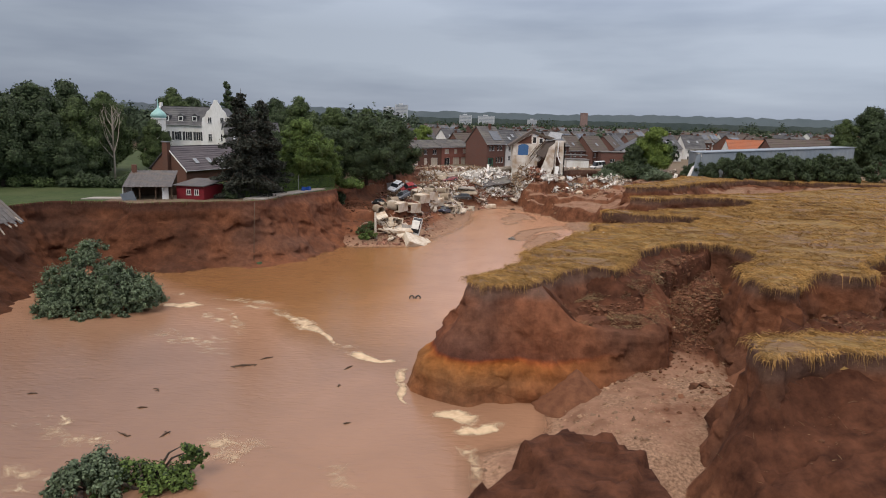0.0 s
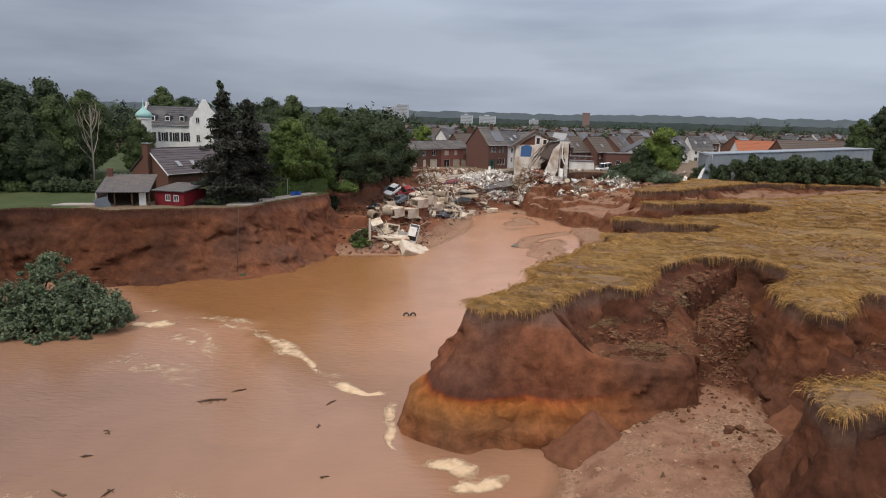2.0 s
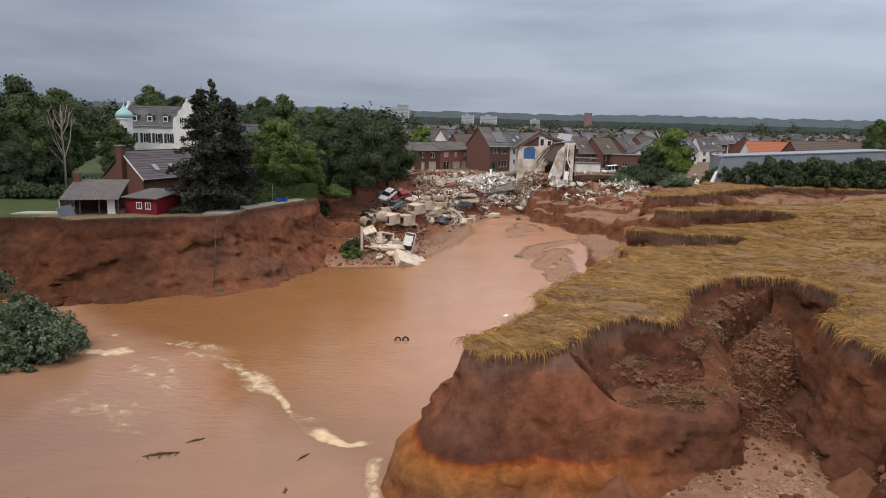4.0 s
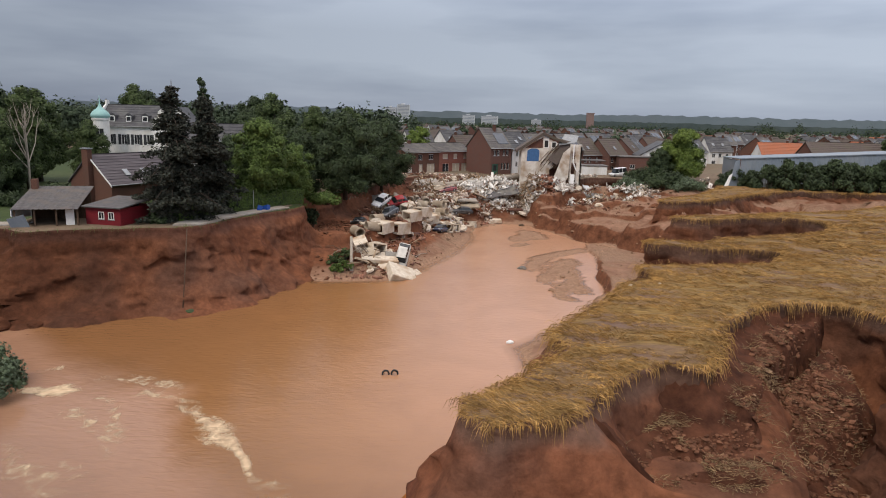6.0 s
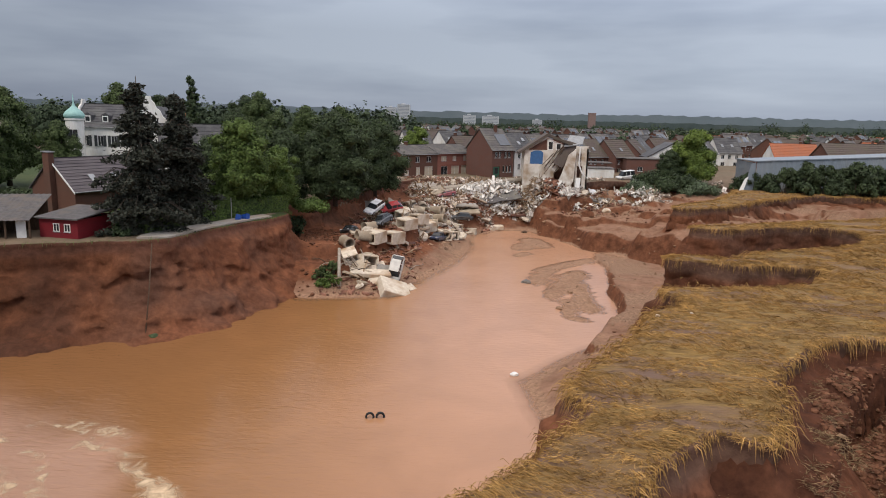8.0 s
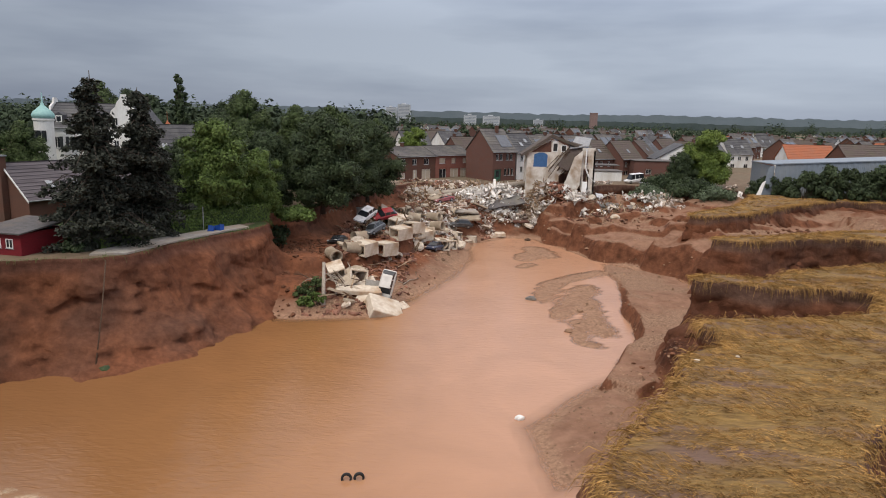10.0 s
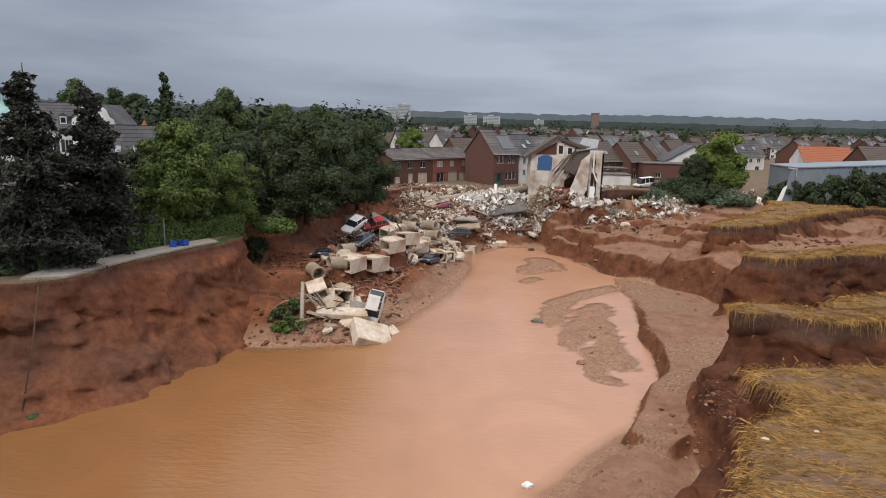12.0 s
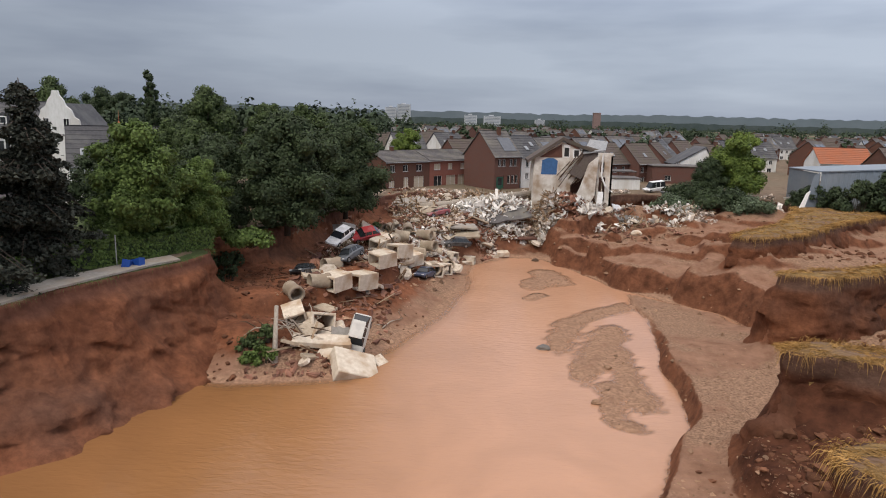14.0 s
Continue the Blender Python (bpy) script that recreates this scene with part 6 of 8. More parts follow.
def bare_tree(m, height):
    rr = random.Random(5)
    t = thing("bare_tree", "leafless pale tree with upright forked branches", "tree", m=m)
    part("trunk", Geo().tube([(0, 0, -0.5), (0.1, 0, height * 0.35), (0.0, 0.1, height * 0.7), (0.2, 0, height)], [0.2, 0.16, 0.09, 0.02], 7), M_BAREWOOD, t, smooth_faces=True)
    for k in range(13):
        z0, a = height * rr.uniform(0.32, 0.75), rr.uniform(0, math.tau)
        ln = (height - z0) * rr.uniform(0.6, 0.95)
        out = ln * rr.uniform(0.35, 0.6)
        p1 = (math.cos(a) * out * 0.6, math.sin(a) * out * 0.6, z0 + ln * 0.4)
        p2 = (math.cos(a) * out, math.sin(a) * out, z0 + ln)
        g = Geo().tube([(0, 0, z0), p1, p2], [0.09, 0.06, 0.015], 5)
        for j in range(4):
            q = rr.uniform(0.3, 0.9)
            s = Vector(p1).lerp(Vector(p2), q)
            g.tube([s, s + Vector((rr.uniform(-0.9, 0.9), rr.uniform(-0.9, 0.9), rr.uniform(0.8, 1.8)))], [0.03, 0.01], 4)
        part("branch", g, M_BAREWOOD, t)


conifer("tall dark cedar over the broken road", 16.8, 5.7, 1, pose(-36.0, 103.8, 8.6), "cedars by the hedge")
conifer("dark cedar beside a taller one", 15.6, 5.6, 2, pose(-35.0, 110.6, 8.6), "cedars by the hedge")
conifer("smaller dark cedar behind the hedge", 12.6, 3.2, 3, pose(-35.2, 113.6, 8.6), "cedars by the hedge")
bare_tree(pose(-65.4, 120, 8.6), 13.8)
big = [
    broad_tree("large dark green deciduous tree", 14.0, 6.4, "dark", 11, pose(-21.8, 137, 8.4), 2.2, 0.24),
    broad_tree("bright green deciduous tree over the hedge", 12.8, 5.2, "light", 12, pose(-31.0, 119.5, 8.6), 2.4, 0.23),
    broad_tree("tall mid-green deciduous tree", 17.5, 6.0, "mid", 13, pose(-43, 166, 8.6), 1.7, 0.27),
    broad_tree("narrow tall dark poplar tree", 24.2, 2.7, "dark", 14, pose(-86, 235, 8.6), 2.4, base_frac=0.3, fill=0.3),
    broad_tree("lime green garden tree beside ruins", 13.4, 5.6, "lime", 15, pose(50.4, 191, 8.0), 2.2, 0.28),
    broad_tree("spreading old dark tree at the edge of a wood", 18.0, 7.4, "dark", 16, pose(-85, 127, 8.6), 1.1),
]
# kind, x, y, size, turn
STANDS = [(0, -17.6, 151, 0.92, 40), (0, -29, 134, 0.8, 70), (2, -33.6, 166, 0.86, 30), (2, -25, 156, 0.86, 120), (0, -24.5, 150, 0.95, 200), (2, -34, 140, 0.72, 10), (0, -38, 128, 0.72, 80),
          (1, -27.5, 126, 0.72, 150), (5, -85, 138, 1.06, 50), (2, -70, 117, 0.86, 20), (2, -73, 131, 0.95, 200), (2, -79, 143, 0.95, 80)]
STANDS2 = [(5, -78, 108, 0.84, 10), (5, -93, 118, 1.0, 90), (0, -77, 119, 0.85, 60), (5, -96, 128, 0.95, 160), (5, -103, 134, 1.0, 10), (2, -90, 200, 1.15, 20), (5, -131, 290, 1.2, 40), (5, -120, 285, 1.1, 140), (2, -84, 190, 1.0, 60),
           (5, -70, 236, 1.05, 10), (0, -52, 182, 1.05, 33), (2, -40.5, 147, 0.72, 70), (0, -20, 165, 0.8, 15), (5, 121, 214, 1.12, 33)]
STANDS3 = [(2, 112, 211, 0.92, 44), (5, 132, 222, 1.0, 3), (2, -28, 182, 0.8, 25), (0, -35, 195, 0.9, 0), (2, -44, 205, 0.9, 60), (0, -23, 198, 0.7, 0), (4, -17, 228, 0.85, 80), (2, -26, 215, 0.75, 80), (1, 46, 193, 0.62, 50),
           (0, 44.5, 190, 0.55, 20), (0, -71, 121, 0.8, 20), (2, -65.4, 136, 0.66, 20), (5, -73, 112.5, 0.72, 10), (5, -81, 113, 0.88, 90), (5, -90, 114, 0.95, 200), (5, -100, 115, 1.0, 30), (0, -69, 113, 0.6, 60), (5, -112, 118, 1.0, 60), (5, -100, 105, 0.95, 10), (0, -92, 104, 0.85, 70)]
for k, x, y, s, a in STANDS + STANDS2 + STANDS3:
    c = copy_thing(big[k], pose(x, y, 8.5, 0, 0, a))
    c.matrix_basis = pose(x, y, 8.5, 0, 0, a) @ Matrix.Diagonal((s, s, s, 1))


def shrub(label, rx, ry, rz, leaf, seed, m, size=0.2, density=1.0, name="shrub", group="", count=22):
    rs, rr = np.random.RandomState(seed), random.Random(seed)
    t = thing(name, label, name.replace("_", " "), group, m)
    stems = Geo()
    blobs = []
    for k in range(count):
        a, q = rr.uniform(0, math.tau), math.sqrt(rr.random())
        r = rr.uniform(0.24, 0.42) * min(rx, ry, rz * 1.2)
        c = (math.cos(a) * q * (rx - r), math.sin(a) * q * (ry - r), max(r * 0.5, (rz - r) * rr.uniform(0.25, 1) * (1 - 0.5 * q * q)))
        blobs.append((c, r))
        stems.tube([(c[0] * 0.3, c[1] * 0.3, -0.3), c], [0.05, 0.02], 5)
    part("stem", stems, M_BARK, t)
    c, n = blob_crown(rs, blobs, 130 * density * (0.24 / size) ** 1.2, size)
    part("foliage", leaf_mesh("foliage", c, n, size, M_LEAF[leaf], rs), None, t)
    return t


def hedge(x0, y0, x1, y1, width, height, seed, leaf="mid"):
    rs = np.random.RandomState(seed)
    ln = math.hypot(x1 - x0, y1 - y0)
    h = thing("hedge", "long clipped green hedge along the road edge", "hedge", m=pose(x0, y0, 8.6, 0, 0, math.degrees(math.atan2(y1 - y0, x1 - x0))))
    n = int(ln * 420)
    u, face = rs.uniform(0, ln, n), rs.uniform(0, 1, n)
    wob = 0.22 * vnoise(u * 0.6, 0, 0, 5)
    top, side = face > 0.55, rs.choice((-1, 1), n)
    y = np.where(top, rs.uniform(-1, 1, n), side) * (width / 2) * rs.uniform(0.85, 1.1, n)
    z = np.where(top, height + wob, rs.uniform(0, 1, n) * (height + wob)) + rs.normal(size=n) * 0.06
    nor = np.stack([rs.normal(size=n) * 0.4, np.where(top, 0, side) + rs.normal(size=n) * 0.3, np.where(top, 1, 0.25) + rs.normal(size=n) * 0.2], 1)
    part("foliage", leaf_mesh("foliage", np.stack([u, y, z], 1), nor, 0.15, M_LEAF[leaf], rs), None, h)
    stems = Geo()
    k = 0.3
    while k < ln:
        stems.tube([(k, 0, -0.4), (k + 0.1, 0.05, height * 0.85)], [0.05, 0.03], 5)
        k += 0.8
    part("stem", stems, M_BARK, h)
    # added solid core; the hedge's inner shade is painted as dark foliage
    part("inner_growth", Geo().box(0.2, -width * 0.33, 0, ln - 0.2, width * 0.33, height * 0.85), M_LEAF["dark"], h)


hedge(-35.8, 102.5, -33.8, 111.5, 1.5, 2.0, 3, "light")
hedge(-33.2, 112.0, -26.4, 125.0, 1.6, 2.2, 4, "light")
shrub("bushy undergrowth at the end of the hedge", 3.4, 2.8, 2.2, "light", 21, pose(-23.8, 128.5, 8.2), group="undergrowth on the rim")
for x, y, s, leaf, sd in ((-26.8, 129.4, 1.0, "dark", 24), (-40, 104, 0.7, "mid", 25), (-37.2, 101.2, 0.55, "dark", 26), (-41.5, 109, 1.0, "mid", 27), (-16.4, 150, 0.9, "dark", 28), (-15.6, 160, 0.8, "mid", 29), (-60, 111.5, 1.1, "dark", 31), (-66, 110.5, 1.3, "dark", 32), (-74, 109, 1.3, "mid", 33), (-83, 109, 1.4, "dark", 34), (-92, 109, 1.4, "dark", 35), (-58, 118, 1.6, "dark", 36)):
    shrub("leafy undergrowth below the trees", 3.2 * s, 2.4 * s, 2.3 * s, leaf, sd, pose(x, y, surface(x, y) - 0.1), group="undergrowth on the rim")
shrub("climbing green growth in the cleft of the cliff", 1.6, 1.2, 4.2, "dark", 30, pose(-25.6, 127.4, 3.0), group="undergrowth on the rim")
# bushes before the hall and the slumped thicket
bush = shrub("tall grey-green bush before the hall", 4.2, 2.0, 4.6, "dark", 40, pose(66.5, 171.6, 8.2), size=0.2, density=1.3, count=46, group="bushes before the hall")
for x, y in ((57.8, 177.2), (60.6, 174.8)):
    c = copy_thing(bush, pose(x, y, 8.2, 0, 0, 40 * x))
for i in range(10):
    x = 63 + 3.3 * i
    s = 1.05 + 0.35 * ((i * 37) % 10) / 10
    c = copy_thing(bush, pose(x, 171.2 - 0.35 * i * 0.4, 8.4, 0, 0, 70 * i))
    c.matrix_basis = pose(x, 171.2 - 0.14 * i, 8.4, 0, 0, 70 * i) @ Matrix.Diagonal((s, s, s * 1.25, 1))
dark_screen = shrub("dark dense bush beside the hall", 6.0, 3.0, 7.0, "dark", 41, pose(101, 170.6, 8.3), size=0.3, group="bushes before the hall", count=34)
copy_thing(dark_screen, pose(111, 169, 8.3, 0, 0, 90))
for x, y, z, s, sd in ((39, 183, 9, 1.25, 42), (43.5, 178.5, 9, 1.2, 43), (47.5, 176.5, 9, 1.15, 44), (40.5, 189, 9, 1.2, 45), (36.5, 186, 9, 1.0, 46), (50, 184, 9, 1.1, 47)):
    shrub("slumped dark green thicket on the scarp", 4.4 * s, 3.4 * s, 3.4 * s, "dark" if sd % 2 else "silver", sd, pose(x, y, min(z, surface(x, y)) - 0.2), group="slumped thicket")

# the fallen tree in the water and the bush at the near bank
def sprawling_tree(name, label, category, spots, leaf, seed, m, size, clump, per, root=(0, 0, -0.2)):
    """A toppled crown: limbs reaching from the root to many small drooping sprays. spots: x, y, spread x, spread y, height, count."""
    rs, rr = np.random.RandomState(seed), random.Random(seed)
    t = thing(name, label, category, "", m)
    blobs, limbs = [], Geo()
    for cx, cy, sx, sy, h, n in spots:
        for k in range(n):
            a, q = rr.uniform(0, math.tau), math.sqrt(rr.random())
            x, y = cx + math.cos(a) * q * sx, cy + math.sin(a) * q * sy
            top = h * math.sqrt(max(0.05, 1 - q * q)) * rr.uniform(0.75, 1.08)
            z = max(0.15, top * (1 - 0.75 * rr.random() ** 2.2))
            r = clump * rr.uniform(0.5, 1.25)
            blobs.append(((x, y, z), r))
            for d in range(2):
                blobs.append(((x + rr.uniform(-1, 1) * r * 1.2, y + rr.uniform(-1.2, 0.5) * r, max(0.1, z - r * rr.uniform(0.3, 1.1))), r * rr.uniform(0.4, 0.75)))
            if k % 3 == 0:
                mid = (root[0] * 0.4 + x * 0.6, root[1] * 0.4 + y * 0.6, z * 0.75 + 0.4)
                limbs.tube([root, mid, (x, y, z + r * 0.5)], [0.13, 0.07, 0.015], 5)
    part("limb", limbs, M_BARK, t)
    c, n = blob_crown(rs, blobs, per, size)
    leaves = part("foliage", leaf_mesh("foliage", c, n, size, M_LEAF[leaf], rs), None, t)
    # dark filler lumps: shade between the sprays is put into their colour
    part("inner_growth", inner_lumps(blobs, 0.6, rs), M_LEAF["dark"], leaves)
    return t


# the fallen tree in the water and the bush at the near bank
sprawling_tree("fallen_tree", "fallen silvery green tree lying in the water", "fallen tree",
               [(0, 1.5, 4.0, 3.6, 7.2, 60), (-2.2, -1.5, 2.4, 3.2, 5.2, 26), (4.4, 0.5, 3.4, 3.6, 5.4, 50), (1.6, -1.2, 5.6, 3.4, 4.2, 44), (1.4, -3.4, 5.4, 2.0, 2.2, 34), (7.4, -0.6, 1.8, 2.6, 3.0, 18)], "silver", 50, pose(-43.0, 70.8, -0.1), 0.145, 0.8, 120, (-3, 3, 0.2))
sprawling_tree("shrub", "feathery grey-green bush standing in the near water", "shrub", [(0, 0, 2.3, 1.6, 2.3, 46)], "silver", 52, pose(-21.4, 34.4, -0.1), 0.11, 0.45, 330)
sprawling_tree("shrub", "bright green leafy bush standing in the near water", "shrub", [(0, 0, 2.6, 1.3, 1.6, 40), (2.2, 1.6, 0.8, 0.7, 2.6, 9)], "light", 53, pose(-18.4, 34.8, -0.1), 0.12, 0.42, 330)


def far_woods():
    """Woods and gardens far off, as one scatter of clumps."""
    rs = np.random.RandomState(9)
    cs, ns, sz = [], [], []
    for k in range(2600):
        y = 240 + 1500 * rs.rand() ** 1.3
        x = rs.uniform(-0.85, 0.85) * y
        gap = vnoise(np.array([x * 0.006]), np.array([y * 0.006]), 0, 3)[0]
        village = -30 < x < 0.6 * y and y < 560
        if gap < -0.25 and not village or village and rs.rand() > 0.22:
            continue
        h = rs.uniform(6, 11) if village else rs.uniform(11, 18) if y < 600 else rs.uniform(7, 12)
        w, n = h * rs.uniform(0.32, 0.5), 300 if y < 450 else 140 if y < 700 else 60
        d = rs.normal(size=(n, 3))
        d /= np.linalg.norm(d, axis=1, keepdims=True)
        lob = 1 + 0.28 * np.sin(d[:, :1] * 6 + k) * np.cos(d[:, 2:] * 5 + k)
        cs.append(np.array([x, y, 8.2 + h * 0.55]) + d * lob * np.array([w, w, h * 0.5]) * rs.uniform(0.55, 0.95, (n, 1)))
        ns.append(d + rs.normal(size=(n, 3)) * 0.4)
    return np.concatenate(cs), np.concatenate(ns), rs


fc, fn, frs = far_woods()
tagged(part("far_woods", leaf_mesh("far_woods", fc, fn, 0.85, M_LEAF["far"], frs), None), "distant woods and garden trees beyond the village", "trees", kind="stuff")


def far_hills(dist, thick, seed):
    """A low wooded ridge along the horizon."""
    g = Geo()
    a = np.radians(np.linspace(-75, 75, 420))
    x, y = np.sin(a) * dist, np.cos(a) * dist
    h = 8 + thick * (0.8 + 0.14 * fbm(a * 4, a * 0, 0, 3, seed) + 0.07 * vnoise(a * 190, a * 0, 0, seed))
    n = len(a)
    vs = [(p, q, 0) for p, q in zip(x, y)] + [(p, q, r) for p, q, r in zip(x, y, h)] + [(p * 1.12, q * 1.12, r * 0.9) for p, q, r in zip(x, y, h)]
    fs = [(i, i + 1, i + 1 + n, i + n) for i in range(n - 1)] + [(i + n, i + 1 + n, i + 1 + 2 * n, i + 2 * n) for i in range(n - 1)]
    return g.add(vs, fs)


# the air's haze over the hills is put into this blue-grey
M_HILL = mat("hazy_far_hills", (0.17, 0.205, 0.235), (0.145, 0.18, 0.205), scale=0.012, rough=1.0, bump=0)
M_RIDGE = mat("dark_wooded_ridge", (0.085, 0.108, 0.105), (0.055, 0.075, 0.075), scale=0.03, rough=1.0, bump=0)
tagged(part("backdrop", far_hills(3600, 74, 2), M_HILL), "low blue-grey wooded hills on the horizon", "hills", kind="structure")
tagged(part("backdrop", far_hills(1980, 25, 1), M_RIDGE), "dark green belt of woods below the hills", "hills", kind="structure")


# ---- the flattened wheat ----
def blade_mesh(name, root, tip, width, material, rs, droop=0.0):
    """Thin straw blades as bent strips of three points."""
    n = len(root)
    d = tip - root
    side = np.cross(d, rs.normal(size=(n, 3)))
    side /= np.maximum(np.linalg.norm(side, axis=1, keepdims=True), 1e-6)
    side *= width
    mid = root + d * 0.55
    mid[:, 2] += droop * np.linalg.norm(d, axis=1)
    v = np.stack([root - side, root + side, mid - side * 0.8, mid + side * 0.8, tip], 1)
    i = np.arange(n)[:, None] * 5
    f4 = (i + np.array([[0, 1, 3, 2]])).tolist()
    f3 = (i + np.array([[2, 3, 4]])).tolist()
    me = bpy.data.meshes.new(name)
    me.from_pydata(v.reshape(-1, 3).tolist(), [], f4 + f3)
    me.materials.append(material)
    return me


def wheat(x0, x1, y0, y1, density, blades, length, width, seed):
    """Lodged wheat: tufts combed in swirls over the field."""
    rs = np.random.RandomState(seed)
    n = int((x1 - x0) * (y1 - y0) * density)
    x, y = rs.uniform(x0, x1, n), rs.uniform(y0, y1, n)
    d = inside_distance(x, y, RIM)
    ok = (d < -0.1) & ((vnoise(x * 0.5, y * 1.3, 0, 91) > -0.7) & (vnoise(x * 0.23 + 0.1 * y, y * 0.4, 0, 99) > -0.62))
    x, y, d = (np.repeat(a[ok], blades) for a in (x, y, d))
    n = len(x)
    z = land_top(x, y, d) - 0.03
    x, y = x + rs.normal(size=n) * 0.09, y + rs.normal(size=n) * 0.09
    ang = 3.4 + 1.5 * fbm(x * 0.07, y * 0.07, 0, 2, 93) + 0.7 * vnoise(x * 0.5, y * 0.5, 0, 94) + rs.normal(size=n) * 0.4
    ln = length * rs.uniform(0.55, 1.25, n)
    rise = np.clip(0.16 + 0.3 * vnoise(x * 0.45, y * 1.1, 0, 95) + rs.normal(size=n) * 0.1, 0.0, 0.8)
    root = np.stack([x, y, z], 1)
    tip = root + np.stack([np.cos(ang) * ln, np.sin(ang) * ln, ln * rise], 1)
    return root, tip, rs


for area, dens, bl, ln, wd, sd in (((-1, 36, 50, 101), 24, 5, 0.42, 0.0125, 1), ((14, 44, 34, 50), 20, 5, 0.42, 0.0125, 2), ((36, 75, 56, 128), 6, 4, 0.6, 0.024, 3), ((18, 60, 95, 135), 14, 5, 0.4, 0.018, 4), ((30, 120, 128, 174), 4.5, 4, 0.45, 0.03, 5)):
    r, t, rs = wheat(*area, dens, bl, ln, wd, sd)
    tagged(part("wheat", blade_mesh("wheat", r, t, wd, M_STRAW, rs, 0.12), None), "flattened ripe wheat combed in swirls", "wheat", kind="stuff")


def fringe(select, per_metre, length, material, name, label, seed, back=0.5):
    """Stalks hanging over the rim of the cliff."""
    rs = np.random.RandomState(seed)
    ids = np.flatnonzero(select)
    pick = rs.choice(ids, int(len(ids) * 0.34 * per_metre))
    clump = vnoise(RIM_P[pick, 0] * 0.9, RIM_P[pick, 1] * 0.9, 0, 97)
    pick = pick[clump + rs.uniform(-0.7, 0.9, len(pick)) > -0.15]
    n = len(pick)
    p = RIM_P[pick] + rs.normal(size=(n, 2)) * 0.12
    nor = RIM_N[pick] + rs.normal(size=(n, 2)) * 0.35
    b = rs.uniform(-0.25, back, n)[:, None]
    base = p - nor * b
    z = np.full(n, LAND + 0.12) + rs.normal(size=n) * 0.06
    root = np.column_stack([base, z])
    ln = length * rs.uniform(0.4, 1.3, n) * (1 + 0.5 * vnoise(p[:, 0] * 0.7, p[:, 1] * 0.7, 0, 98))
    out = rs.uniform(0.1, 0.6, n)
    tip = root + np.column_stack([nor * (ln * out)[:, None], -ln * rs.uniform(0.15, 1.0, n)])
    me = blade_mesh(name, root, tip, 0.021, material, rs, 0.3)
    tagged(part(name, me, None), label, "wheat" if material is M_STRAW else "grass", kind="stuff")


fx, fy = RIM_P[:, 0], RIM_P[:, 1]
fringe((fx > -2) & (fy > 33) & (fy < 176) & (fx < 100), 120, 0.95, M_STRAW, "wheat_fringe", "wheat stalks hanging over the broken edge", 5)
M_GRASS = mat("rank_grass", (0.11, 0.15, 0.04), (0.06, 0.08, 0.025), scale=0.8, rough=0.8, bump=0, per_island=0.35)
fringe((fx < -15) & (fy > 60) & (fy < 165), 30, 0.55, M_GRASS, "grass_fringe", "rank grass hanging over the cliff edge", 6)


def slumped_straw():
    """Clods of straw and roots that slid down the slopes."""
    rs = np.random.RandomState(12)
    root, tip = [], []
    for cx, cy, r, n in ((21, 66, 7, 5200), (27, 60, 5, 2200), (12.5, 56.5, 4.2, 5200), (10, 57, 2.5, 1600), (16, 62, 4, 2400), (42, 152, 7, 900), (24, 50, 8, 900), (34, 57, 5, 500), (23, 93, 5, 900), (20, 46, 4, 350), (38, 115, 6, 500), (27, 97, 4, 400), (29, 115, 4, 250), (18, 38, 5, 400)):
        x, y = cx + rs.normal(size=n) * r * 0.5, cy + rs.normal(size=n) * r * 0.5
        keep = vnoise(x * 0.8, y * 0.8, 0, 31) > -0.2
        x, y = x[keep], y[keep]
        z, d = ground_height(x, y)
        z = np.where((x > 6) & (x < 18) & (y > 53.6) & (y < 63), np.maximum(z, slump_top(x, y) + 0.1), z)
        keep = d > 0.9
        x, y, z = x[keep], y[keep], z[keep]
        a, ln = rs.uniform(0, math.tau, len(x)), rs.uniform(0.15, 0.55, len(x))
        root.append(np.stack([x, y, z], 1))
        tip.append(root[-1] + np.stack([np.cos(a) * ln, np.sin(a) * ln, ln * rs.uniform(-0.1, 0.5, len(x))], 1))
    me = blade_mesh("slumped_straw", np.concatenate(root), np.concatenate(tip), 0.016, M_DEADSTRAW, rs, 0.1)
    tagged(part("slumped_straw", me, None), "dull straw and roots on the slumped earth", "straw", kind="stuff")


M_DEADSTRAW = mat("dull_straw", (0.28, 0.19, 0.1), (0.12, 0.075, 0.042), scale=0.35, rough=0.85, bump=0, per_island=0.35)
slumped_straw()


